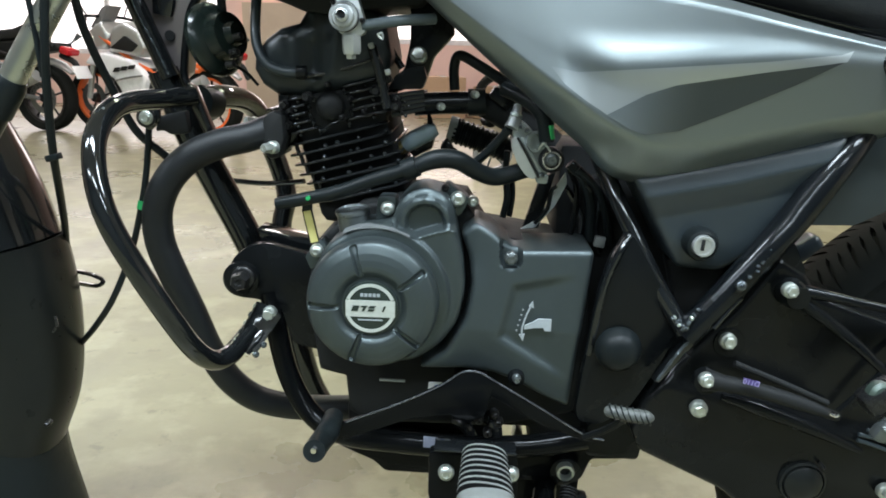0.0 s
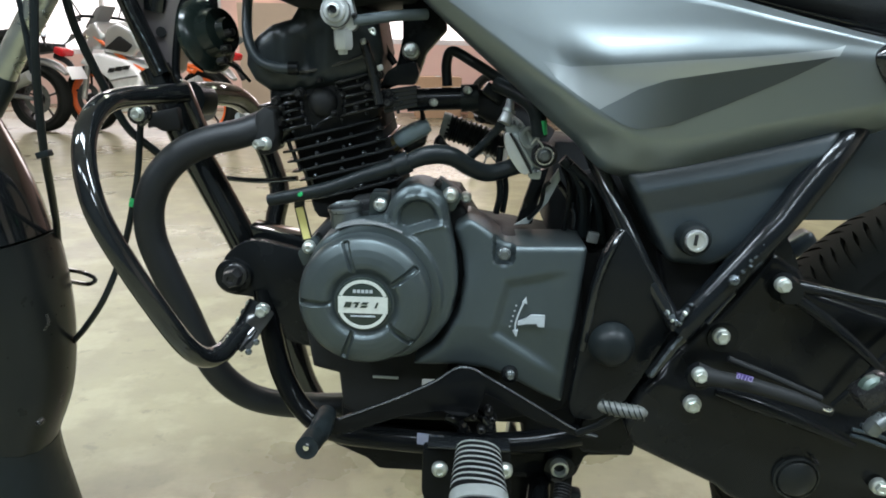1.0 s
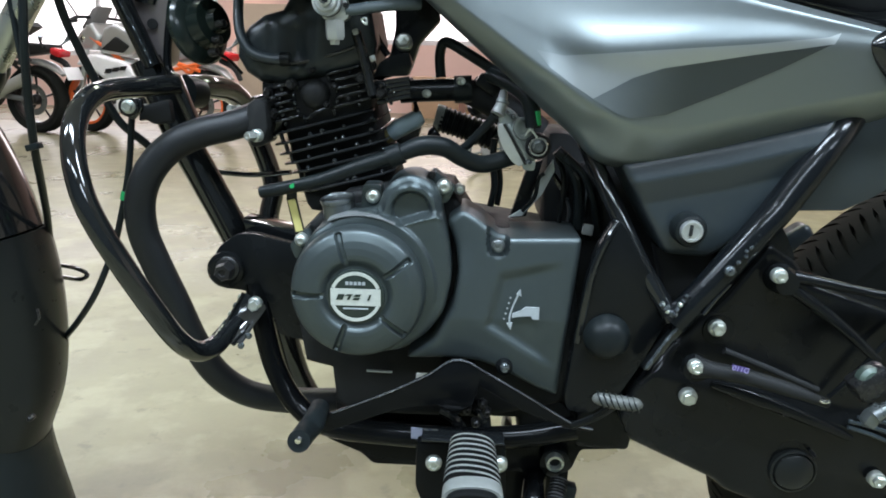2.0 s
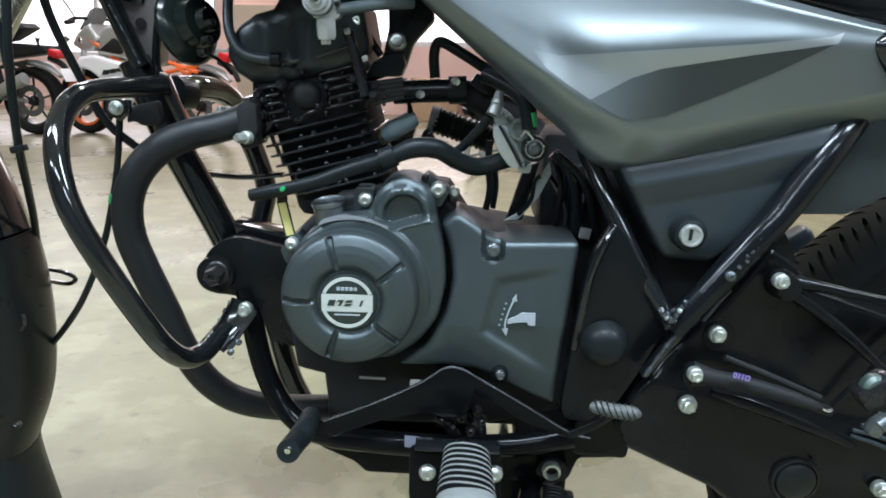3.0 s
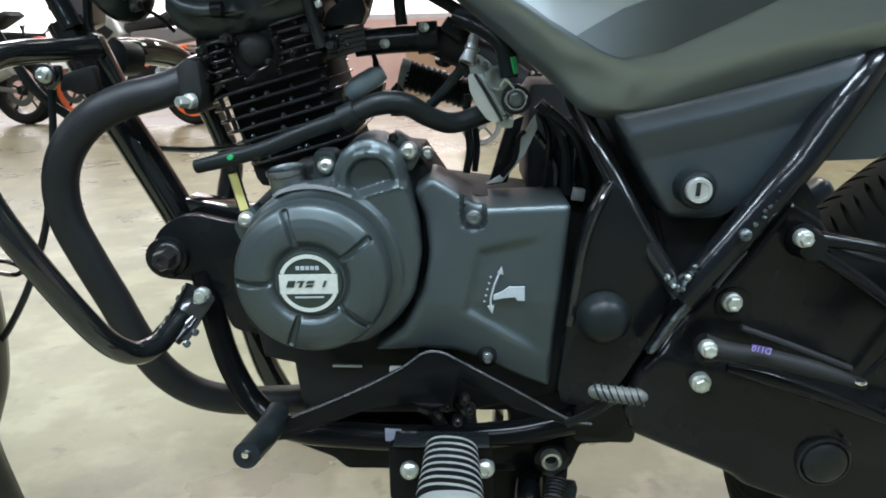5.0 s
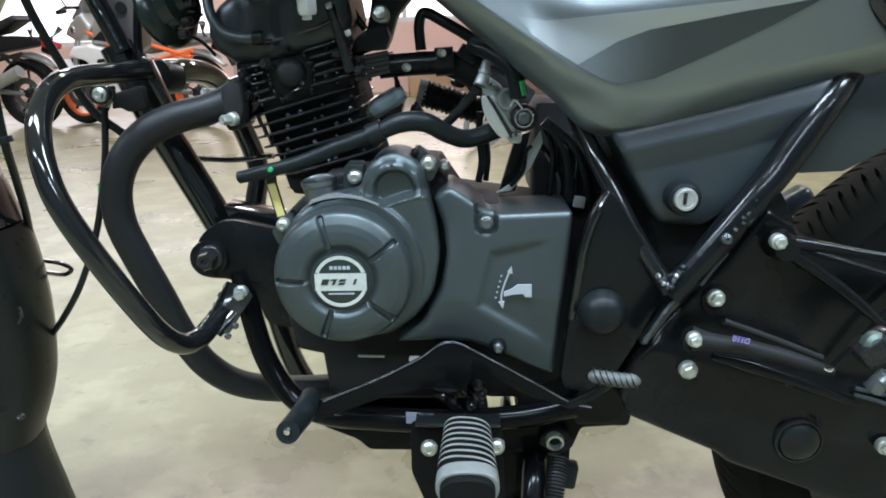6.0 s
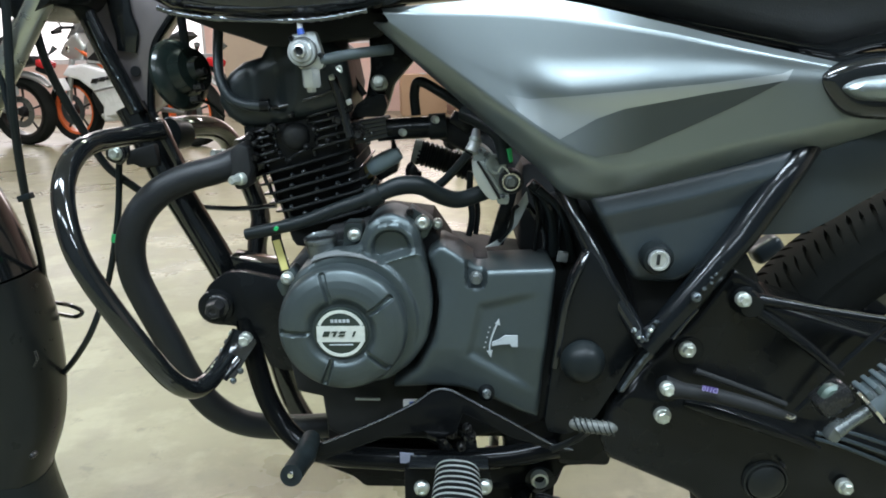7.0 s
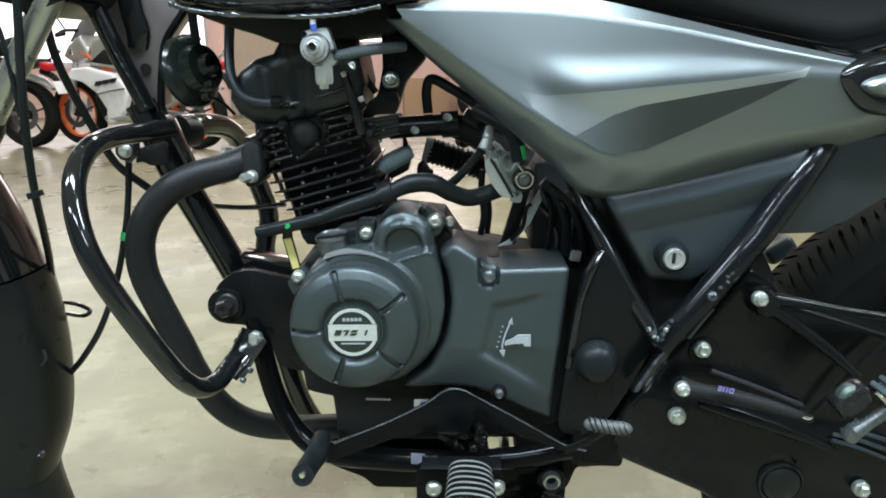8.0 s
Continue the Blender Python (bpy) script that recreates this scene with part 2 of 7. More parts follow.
def fading(name, near, far, x0, x1, rough, metal, slope=0.0):
    """A printed flash that fades from the paint's colour into its own along the bike."""
    m = material(name, near, rough, metal, scale=300, rough_var=0.03)
    n, l = m.node_tree.nodes, m.node_tree.links
    co = n.new("ShaderNodeTexCoord")
    sep = n.new("ShaderNodeSeparateXYZ")
    mr = n.new("ShaderNodeMapRange")
    mr.inputs["From Min"].default_value, mr.inputs["From Max"].default_value = x0, x1
    mr.interpolation_type = "SMOOTHSTEP"
    mx = n.new("ShaderNodeMix")
    mx.data_type = "RGBA"
    mx.inputs["A"].default_value, mx.inputs["B"].default_value = (*near, 1), (*far, 1)
    l.new(co.outputs["Object"], sep.inputs[0])
    drift = n.new("ShaderNodeMath")
    drift.operation = "MULTIPLY_ADD"
    drift.inputs[1].default_value = -slope
    l.new(sep.outputs["Z"], drift.inputs[0])
    l.new(sep.outputs["X"], drift.inputs[2])
    l.new(drift.outputs[0], mr.inputs["Value"])
    l.new(mr.outputs["Result"], mx.inputs["Factor"])
    l.new(mx.outputs["Result"], n["Principled BSDF"].inputs["Base Color"])
    return m


DECAL_LIGHT = fading("bright_silver_decal", (0.215, 0.243, 0.246), (0.43, 0.46, 0.46), -1.285, -1.17, 0.38, 0.9, 2.0)
DECAL_DARK = fading("graphite_decal", (0.215, 0.243, 0.246), (0.075, 0.086, 0.088), 0.125, 0.21, 0.38, 0.85)


# ---- shape helpers ----
def finish(bm, name, mat, angle=35):
    bmesh.ops.recalc_face_normals(bm, faces=bm.faces)
    me = bpy.data.meshes.new(name)
    bm.to_mesh(me)
    bm.free()
    me.polygons.foreach_set("use_smooth", [True] * len(me.polygons))
    me.set_sharp_from_angle(angle=radians(angle))
    me.materials.append(mat)
    return me


def part(name, bm, mat, parent=None, label="", angle=35):
    ob = new(name, finish(bm, name, mat, angle))
    if parent is not None:
        # never deeper than thing, part, piece
        if parent.parent is not None and parent.parent.parent is not None:
            parent = parent.parent
        ob.parent = parent
        if parent.type == "EMPTY":
            ob.matrix_parent_inverse = parent.matrix_basis.inverted()
    return tagged(ob, label)


def thing(name, place, label, category, group=""):
    ob = new(name)
    ob.empty_display_size = 0.1
    ob.matrix_basis = Matrix.Translation(place)
    return tagged(ob, label, category, group)


def V(p):
    return Vector(p)


def spline(pts, res=8):
    """Points along a smooth line through pts."""
    P = [V(p) for p in pts]
    if len(P) == 2:
        return [P[0].lerp(P[1], i / res) for i in range(res + 1)]
    ext = [P[0] * 2 - P[1]] + P + [P[-1] * 2 - P[-2]]
    out = []
    for i in range(len(P) - 1):
        a, b, c, d = ext[i:i + 4]
        for k in range(res):
            t = k / res
            out.append(0.5 * ((2 * b) + (c - a) * t + (2 * a - 5 * b + 4 * c - d) * t * t + (3 * b - a - 3 * c + d) * t ** 3))
    out.append(P[-1])
    return out


def sweep(pts, r, seg=14, res=8, bm=None, flat=1.0, ripple=0.0, pitch=0.006):
    """A round tube through pts; r is one radius, or a list of one for each point."""
    bm = bm or bmesh.new()
    line = spline(pts, res)
    n = len(line)
    dist = 0.0
    tang = (line[1] - line[0]).normalized()
    side = tang.orthogonal().normalized()
    if flat != 1.0:
        side = tang.cross(Vector((0, 1, 0))).normalized()
    rings = []
    for i, p in enumerate(line):
        t = (line[min(i + 1, n - 1)] - line[max(i - 1, 0)]).normalized()
        side = (side - t * side.dot(t)).normalized()
        other = t.cross(side)
        if isinstance(r, (list, tuple)):
            f = i / (n - 1) * (len(r) - 1)
            k = min(int(f), len(r) - 2)
            rad = r[k] + (r[k + 1] - r[k]) * (f - k)
        else:
            rad = r
        if i:
            dist += (p - line[i - 1]).length
        if ripple:
            rad *= 1 + ripple * (1 if (dist / pitch) % 1 < 0.55 else -1)
        rings.append([bm.verts.new(p + side * (rad * math.cos(2 * math.pi * k / seg)) + other * (rad * flat * math.sin(2 * math.pi * k / seg))) for k in range(seg)])
    for a, b in zip(rings, rings[1:]):
        for k in range(seg):
            bm.faces.new((a[k], a[(k + 1) % seg], b[(k + 1) % seg], b[k]))
    bm.faces.new(rings[0][::-1])
    bm.faces.new(rings[-1])
    return bm


def prism(outline, depth, bevel=0.0015, way=(0, 1, 0), bm=None, segs=2):
    """A plate: the outline, thickened by depth along way, with rounded edges."""
    own = bmesh.new()
    vs = [own.verts.new(p) for p in outline]
    f = own.faces.new(vs)
    ret = bmesh.ops.extrude_face_region(own, geom=[f])
    bmesh.ops.translate(own, verts=[g for g in ret["geom"] if isinstance(g, bmesh.types.BMVert)], vec=V(way) * depth)
    bmesh.ops.recalc_face_normals(own, faces=own.faces)
    if bevel:
        bmesh.ops.bevel(own, geom=list(own.edges), offset=bevel, segments=segs, profile=0.5, affect="EDGES", clamp_overlap=True)
    return merge(bm, own)


def merge(bm, own):
    if bm is None:
        return own
    me = bpy.data.meshes.new("joined")
    own.to_mesh(me)
    own.free()
    bm.from_mesh(me)
    bpy.data.meshes.remove(me)
    return bm


def lathe(centre, axis, profile, seg=28, bm=None, ring=False):
    """A turned shape: profile of (radius, height along axis)."""
    bm = bm or bmesh.new()
    q = Vector((0, 0, 1)).rotation_difference(V(axis).normalized()).to_matrix()
    c = V(centre)
    rings = []
    for r, h in profile:
        if r < 1e-6:
            rings.append([bm.verts.new(c + q @ Vector((0, 0, h)))])
        else:
            rings.append([bm.verts.new(c + q @ Vector((r * math.cos(2 * math.pi * k / seg), r * math.sin(2 * math.pi * k / seg), h))) for k in range(seg)])
    pairs = list(zip(rings, rings[1:]))
    if ring:
        pairs.append((rings[-1], rings[0]))
    for a, b in pairs:
        for k in range(seg):
            j = (k + 1) % seg
            if len(a) == 1 and len(b) == 1:
                continue
            if len(a) == 1:
                bm.faces.new((a[0], b[j], b[k]))
            elif len(b) == 1:
                bm.faces.new((a[k], a[j], b[0]))
            else:
                bm.faces.new((a[k], a[j], b[j], b[k]))
    if not ring:
        for e in (rings[0], rings[-1]):
            if len(e) > 2:
                bm.faces.new(e)
    return bm


def block(centre, size, turn=(0, 0, 0), bevel=0.002, bm=None, segs=2):
    own = bmesh.new()
    bmesh.ops.create_cube(own, size=1.0)
    bmesh.ops.scale(own, vec=size, verts=own.verts)
    if bevel:
        bmesh.ops.bevel(own, geom=list(own.edges), offset=bevel, segments=segs, profile=0.5, affect="EDGES", clamp_overlap=True)
    bmesh.ops.transform(own, matrix=pose(*centre, *turn), verts=own.verts)
    return merge(bm, own)


def hex_shape(centre, axis, r, h, bm=None, spin=0.3, base=0.0):
    """A hexagon head with a chamfered crown."""
    bm = bm or bmesh.new()
    q = Vector((0, 0, 1)).rotation_difference(V(axis).normalized()).to_matrix()
    c = V(centre)
    rings = []
    for rad, hh in ((r, base), (r, base + h * 0.82), (r * 0.86, base + h), (r * 0.45, base + h), (r * 0.36, base + h * 0.9)):
        rings.append([bm.verts.new(c + q @ Vector((rad * math.cos(spin + math.pi * k / 3), rad * math.sin(spin + math.pi * k / 3), hh))) for k in range(6)])
    for a, b in zip(rings, rings[1:]):
        for k in range(6):
            bm.faces.new((a[k], a[(k + 1) % 6], b[(k + 1) % 6], b[k]))
    bm.faces.new(rings[0][::-1])
    bm.faces.new(rings[-1])
    return bm


def bolt(centre, r, parent, mat=ZINC, axis=(0, -1, 0), h=0.0042, spin=0.3, label="", name="bolt"):
    """A flanged hexagon bolt whose flange sits on centre."""
    bm = lathe(centre, axis, [(0, -0.004), (r, -0.004), (r, 0.0008), (r * 0.93, 0.0016), (r * 0.78, 0.0022), (0, 0.0022)], 20)
    hex_shape(centre, axis, r * 0.76, h, bm, spin, 0.002)
    return part(name, bm, mat, parent, label)


def dome_bolt(centre, r, parent, mat=ZINC, axis=(0, -1, 0), name="bolt"):
    """A round-headed cover screw."""
    bm = lathe(centre, axis, [(0, -0.003), (r, -0.003), (r, 0.002), (r * 0.9, 0.004), (r * 0.62, 0.0056), (r * 0.42, 0.006), (r * 0.36, 0.0045), (0, 0.0042)], 20)
    return part(name, bm, mat, parent)


def inside(px, pz, poly):
    n = len(poly)
    hit = np.zeros(len(px), bool)
    for i in range(n):
        x1, z1 = poly[i]
        x2, z2 = poly[(i + 1) % n]
        if z1 != z2:
            c = ((z1 > pz) != (z2 > pz)) & (px < (x2 - x1) * (pz - z1) / (z2 - z1) + x1)
            hit ^= c
    return hit


def edge_distance(px, pz, poly, closed=True):
    d = np.full(len(px), 9.0)
    n = len(poly)
    for i in range(n if closed else n - 1):
        a, b = np.array(poly[i]), np.array(poly[(i + 1) % n])
        ab = b - a
        t = np.clip(((px - a[0]) * ab[0] + (pz - a[1]) * ab[1]) / max(ab @ ab, 1e-12), 0, 1)
        d = np.minimum(d, np.hypot(px - a[0] - t * ab[0], pz - a[1] - t * ab[1]))
    return d


def rounded(outline, radius, n=4):
    """The outline with its corners cut round."""
    out = []
    P = [V(p) for p in outline]
    for i, p in enumerate(P):
        a, b = P[i - 1], P[(i + 1) % len(P)]
        ra = min(radius, (a - p).length * 0.45)
        rb = min(radius, (b - p).length * 0.45)
        s, e = p + (a - p).normalized() * ra, p + (b - p).normalized() * rb
        for k in range(n + 1):
            t = k / n
            out.append(s * (1 - t) ** 2 + p * 2 * t * (1 - t) + e * t * t)
    return out


def relief(outline, depth_of, back, step=0.004, round_r=0.006, bm=None, drop=None):
    """A cast cover: its outline in x and z, its front at depth_of(x, z) with rounded rims, and a rim back to the depth back."""
    from mathutils import geometry
    bm = bm or bmesh.new()
    poly = [(p[0], p[2]) for p in outline]
    dense = []
    for i, p in enumerate(poly):
        q = poly[(i + 1) % len(poly)]
        k = max(1, int(math.hypot(q[0] - p[0], q[1] - p[1]) / step))
        dense += [(p[0] + (q[0] - p[0]) * j / k, p[1] + (q[1] - p[1]) * j / k) for j in range(k)]
    xs, zs = [p[0] for p in poly], [p[1] for p in poly]
    gx, gz = np.meshgrid(np.arange(min(xs), max(xs), step), np.arange(min(zs), max(zs), step))
    gx[1::2] += step / 2
    gx, gz = gx.ravel(), gz.ravel()
    keep = inside(gx, gz, poly)
    keep &= edge_distance(gx, gz, poly) > round_r * 1.15 + step * 0.3
    pts = [Vector(p) for p in dense] + [Vector(p) for p in zip(gx[keep], gz[keep])]
    # rows of points that follow the rim
    d = np.array(dense)
    t = np.roll(d, -1, 0) - np.roll(d, 1, 0)
    t /= np.maximum(np.linalg.norm(t, axis=1), 1e-9)[:, None]
    area = np.sum(d[:, 0] * np.roll(d[:, 1], -1) - np.roll(d[:, 0], -1) * d[:, 1])
    nor = np.stack([-t[:, 1], t[:, 0]], 1) * (1 if area > 0 else -1)
    for f in (0.06, 0.22, 0.45, 0.72, 1.02):
        q = d + nor * round_r * f
        ok = inside(q[:, 0], q[:, 1], poly) & (edge_distance(q[:, 0], q[:, 1], poly) > round_r * f * 0.93)
        pts += [Vector(p) for p in q[ok]]
    n = len(dense)
    got = geometry.delaunay_2d_cdt(pts, [(i, (i + 1) % n) for i in range(n)], [], 1, 1e-6)
    px, pz = np.array([p[0] for p in got[0]]), np.array([p[1] for p in got[0]])
    y = np.asarray(depth_of(px, pz), float) + np.zeros(len(px))
    d = np.clip(1 - edge_distance(px, pz, poly) / round_r, 0, 1)
    y = y + (drop if drop is not None else round_r * 0.8) * (1 - np.sqrt(np.maximum(0, 1 - d * d)))
    vs = [bm.verts.new((a, b, c)) for a, b, c in zip(px, y, pz)]
    for f in got[2]:
        bm.faces.new([vs[i] for i in f])
    bm.edges.ensure_lookup_table()
    rim = [e for e in bm.edges if len(e.link_faces) == 1]
    ret = bmesh.ops.extrude_edge_only(bm, edges=rim)
    for g in ret["geom"]:
        if isinstance(g, bmesh.types.BMVert):
            g.co.y = back
    return bm


def ridge(px, pz, line, width, height):
    """The depth that a ridge (minus: groove) along line adds."""
    d = edge_distance(px, pz, [(p[0], p[2]) for p in line], False)
    return -height * np.clip(1 - d / width, 0, 1)


def smoothstep(x):
    x = np.clip(x, 0, 1)
    return x * x * (3 - 2 * x)


def loft(rows, bm=None, close=False):
    bm = bm or bmesh.new()
    vs = [[bm.verts.new(p) for p in row] for row in rows]
    for a, b in zip(vs, vs[1:]):
        m = len(a)
        for k in range(m if close else m - 1):
            bm.faces.new((a[k], a[(k + 1) % m], b[(k + 1) % m], b[k]))
    return bm


# ---- the hall ----
XL, XR, YN, YF = -9.0, 6.0, -3.6, 9.1


def structure(name, bm, mat, label):
    return tagged(part(name, bm, mat), label, name.split("_")[0], "", "structure")


structure("floor", block(((XL + XR) / 2, (YN + YF) / 2, -0.1), (XR - XL + 0.6, YF - YN + 0.6, 0.2), bevel=0), FLOOR, "polished concrete floor with pale patches and stains")
structure("ceiling", block(((XL + XR) / 2, (YN + YF) / 2, CEILING + 0.1), (XR - XL + 0.6, YF - YN + 0.6, 0.2), bevel=0), CEIL, "plain off-white painted ceiling")
structure("wall_west", block((XL - 0.1, (YN + YF) / 2, CEILING / 2), (0.2, YF - YN, CEILING), bevel=0), WALL, "plain cream painted wall")
structure("wall_east", block((XR + 0.1, (YN + YF) / 2, CEILING / 2), (0.2, YF - YN, CEILING), bevel=0), WALL, "plain cream painted wall")
# unseen wall behind the camera, dark so that black parts reflect little
structure("wall_south", block(((XL + XR) / 2, YN - 0.1, CEILING / 2), (XR - XL + 0.4, 0.2, CEILING), bevel=0), WALL_GREY, "unseen closing wall, dark grey to cut the front light")
# far wall with a wide shop window and a small window
W1 = (-7.4, -2.95, 0.60, 2.6)
W2 = (-1.5, 0.15, 0.80, 2.1)
bm = bmesh.new()
for x0, x1, z0, z1 in ((XL - 0.2, W1[0], 0, CEILING), (W1[0], W1[1], 0, W1[2]), (W1[0], W1[1], W1[3], CEILING)):
    block(((x0 + x1) / 2, YF + 0.1, (z0 + z1) / 2), (x1 - x0, 0.2, z1 - z0), bevel=0, bm=bm)
structure("wall_north", bm, WALL_PINK, "pinkish cream wall round a wide bright window")
bm = bmesh.new()
for x0, x1, z0, z1 in ((W1[1], W2[0], 0, CEILING), (W2[0], W2[1], 0, W2[2]), (W2[0], W2[1], W2[3], CEILING), (W2[1], XR + 0.2, 0, CEILING)):
    block(((x0 + x1) / 2, YF + 0.1, (z0 + z1) / 2), (x1 - x0, 0.2, z1 - z0), bevel=0, bm=bm)
structure("wall_north_rear", bm, WALL_PINK, "pinkish cream wall with a small window")


def window(name, w, bars, label):
    root = tagged(new(name), label, "window", "", "structure")
    x0, x1, z0, z1 = w
    bm = bmesh.new()
    for cx, cz, sx, sz in (((x0 + x1) / 2, z0 + 0.03, x1 - x0, 0.06), ((x0 + x1) / 2, z1 - 0.03, x1 - x0, 0.06),
                           (x0 + 0.03, (z0 + z1) / 2, 0.06, z1 - z0 - 0.12), (x1 - 0.03, (z0 + z1) / 2, 0.06, z1 - z0 - 0.12)):
        block((cx, YF + 0.1, cz), (sx, 0.07, sz), bevel=0.004, bm=bm)
    for i in range(1, bars):
        block((x0 + (x1 - x0) * i / bars, YF + 0.1, (z0 + z1) / 2), (0.05, 0.06, z1 - z0 - 0.12), bevel=0.004, bm=bm)
    part("window_frame", bm, FRAME_WHITE, root)


window("window_1", W1, 3, "wide window with a white frame, bright daylight behind")
window("window_2", W2, 2, "small window with a white frame, bright daylight behind")
glow = material("daylight_haze", (0.9, 0.9, 0.9), 0.9, 0, emit=(1.0, 0.93, 0.90, 1.7))
structure("backdrop", block((-3.0, YF + 3.0, 2.0), (24, 0.1, 12), bevel=0), glow, "bright hazy daylight outside the windows")


# housings for the lights above, none of them in view
def ceiling_light(x, y):
    root = thing("ceiling_light", (x, y, CEILING), "unseen white ceiling batten with two glowing tubes", "lamp", "ceiling lights")
    part("housing", block((x, y, CEILING - 0.025), (1.55, 0.34, 0.05), bevel=0.008), FRAME_WHITE, root)
    for dy in (-0.08, 0.08):
        part("tube", sweep([(x - 0.72, y + dy, CEILING - 0.062), (x + 0.72, y + dy, CEILING - 0.062)], 0.011, 10, 2), TUBE_GLOW, root)


for lx, ly, w in LIGHTS:
    ceiling_light(lx, ly)

# ---- the motorcycle ----
MID = 0.78
bike = thing("motorcycle", (0, MID, 0), "black motorcycle with satin silver cowl and dark grey engine", "motorcycle")


def wheel(c, r, w, parent, tread=True, rim_mat=GLOSS_BLACK, seg=72, spokes=5):
    """Tyre, rim, hub and spokes, turning about y."""
    h = w / 2
    prof = [(r - 0.075, -h * 0.62), (r - 0.06, -h * 0.86), (r - 0.035, -h), (r - 0.016, -h * 0.93), (r - 0.005, -h * 0.62), (r - 0.001, -h * 0.3), (r, 0),
            (r - 0.001, h * 0.3), (r - 0.005, h * 0.62), (r - 0.016, h * 0.93), (r - 0.035, h), (r - 0.06, h * 0.86), (r - 0.075, h * 0.62)]
    ty = part("tyre", lathe(c, (0, -1, 0), prof, seg, ring=True), TYRE, parent)
    rim = part("rim", lathe(c, (0, -1, 0), [(r - 0.073, -h * 0.66), (r - 0.073, h * 0.66), (r - 0.095, h * 0.6), (r - 0.1, 0), (r - 0.095, -h * 0.6)], seg, ring=True), rim_mat, parent)
    part("hub", lathe(c, (0, -1, 0), [(0, -0.06), (0.035, -0.06), (0.05, -0.03), (0.05, 0.03), (0.035, 0.06), (0, 0.06)], 24), STEEL_DARK, parent)
    for i in range(spokes):
        a = 2 * math.pi * i / spokes + 0.3
        p = lambda q: (c[0] + q * math.cos(a), c[1], c[2] + q * math.sin(a))
        part("spoke", sweep([p(0.04), p(r * 0.4), p(r - 0.09)], [0.012, 0.009, 0.012], 8, 2), STEEL_DARK, parent)
    return ty


def tread_blocks(c, r, w, parent, n=150):
    """A smooth crown cut by narrow slanted notches at the shoulder, long and short in turn."""
    bm = bmesh.new()
    h = w / 2
    pitch = 360 / n
    # across the tread: width fraction, radius, long notch, short notch (share of the pitch), slant
    ROW = ((0.0, 0.0030, 0.0, 0.0, 0.0), (0.09, 0.0029, 0.10, 0.0, 0.3), (0.18, 0.0025, 0.34, 0.10, 0.6), (0.32, 0.0012, 0.40, 0.32, 1.1), (0.46, -0.0005, 0.38, 0.30, 1.6),
           (0.58, -0.0024, 0.28, 0.08, 2.1), (0.70, -0.0054, 0.10, 0.0, 2.6), (0.86, -0.0115, 0.0, 0.0, 3.2), (0.99, -0.0240, 0.0, 0.0, 3.8))
    for i in range(n):
        for s in (-1, 1):
            a0 = pitch * (i + (0 if s > 0 else 0.5))
            lo, hi = [], []
            for y, dr, wide, narrow, sh in ROW:
                before, after = (wide, narrow) if i % 2 else (narrow, wide)
                for sign, g in ((-1, before), (1, after)):
                    a = radians(a0 + sh + sign * pitch * (1 - g) / 2)
                    for lift, dest in ((-0.005, lo), (0.0016, hi)):
                        q = r + dr + lift
                        dest.append(bm.verts.new((c[0] + q * math.cos(a), c[1] + s * (h * y + (0.0014 if y > 0.8 and lift > 0 else 0)), c[2] + q * math.sin(a))))
            for k in range(len(ROW) - 1):
                a, b, d, e = 2 * k, 2 * k + 1, 2 * k + 3, 2 * k + 2
                bm.faces.new((hi[a], hi[b], hi[d], hi[e]))
                bm.faces.new((hi[a], hi[e], lo[e], lo[a]))
                bm.faces.new((hi[b], lo[b], lo[d], hi[d]))
            bm.faces.new((hi[-2], hi[-1], lo[-1], lo[-2]))
    return part("tread", bm, TYRE, parent)


REAR_AXLE, FRONT_AXLE = (0.604, MID, 0.290), (-0.73, MID, 0.2945)
rear_tyre = wheel(REAR_AXLE, 0.2965, 0.105, bike)
tread_blocks(REAR_AXLE, 0.2965, 0.105, rear_tyre)
wheel(FRONT_AXLE, 0.2935, 0.085, bike)

# front mudguard: matt lower part, gloss upper part, rubber flap
FC, FR = (-0.834, MID, 0.3995), 0.4365
SECTION = [(-0.060, -0.125), (-0.066, -0.085), (-0.066, -0.050), (-0.060, -0.026), (-0.046, -0.010), (-0.024, -0.002), (0, 0)]
SECTION = SECTION + [(-a, b) for a, b in SECTION[-2::-1]]


def mudguard(a0, a1, grow, n=26, flare=0.0):
    rows = []
    for i in range(n + 1):
        a = radians(a0 + (a1 - a0) * i / n)
        side = 0.007 * float(smoothstep((math.degrees(a) + 20) / 10)) if not flare else 0
        swing = side + flare * (i / n) ** 1.35
        rows.append([(FC[0] + (FR + grow + b + swing) * math.cos(a), MID + 0.8 * y * (1 + grow * 8 + swing * 2), FC[2] + (FR + grow + b + swing) * math.sin(a)) for y, b in SECTION])
    bm = loft(rows)
    bmesh.ops.recalc_face_normals(bm, faces=bm.faces)
    bmesh.ops.solidify(bm, geom=list(bm.faces), thickness=0.003)
    return bm


fender = part("front_mudguard", mudguard(-20.3, 11.8, 0.0), FENDER_GREY, bike, "dark grey plastic mudguard")
part("mudguard_top", mudguard(12.1, 62, -0.004), GLOSS_BLACK, fender, "gloss black upper section")
part("mud_flap", mudguard(-20.0, -36.0, 0.0006, 20, 0.095), RUBBER, fender, "flared black rubber flap")
dome_bolt((-0.3921, 0.717, 0.3110), 0.0030, fender, STEEL_DARK)
part("clip", sweep([(-0.3706, 0.714, 0.4276), (-0.3692, 0.713, 0.4192), (-0.3746, 0.714, 0.4110)], 0.0014, 6, 3), STEEL_DARK, fender)

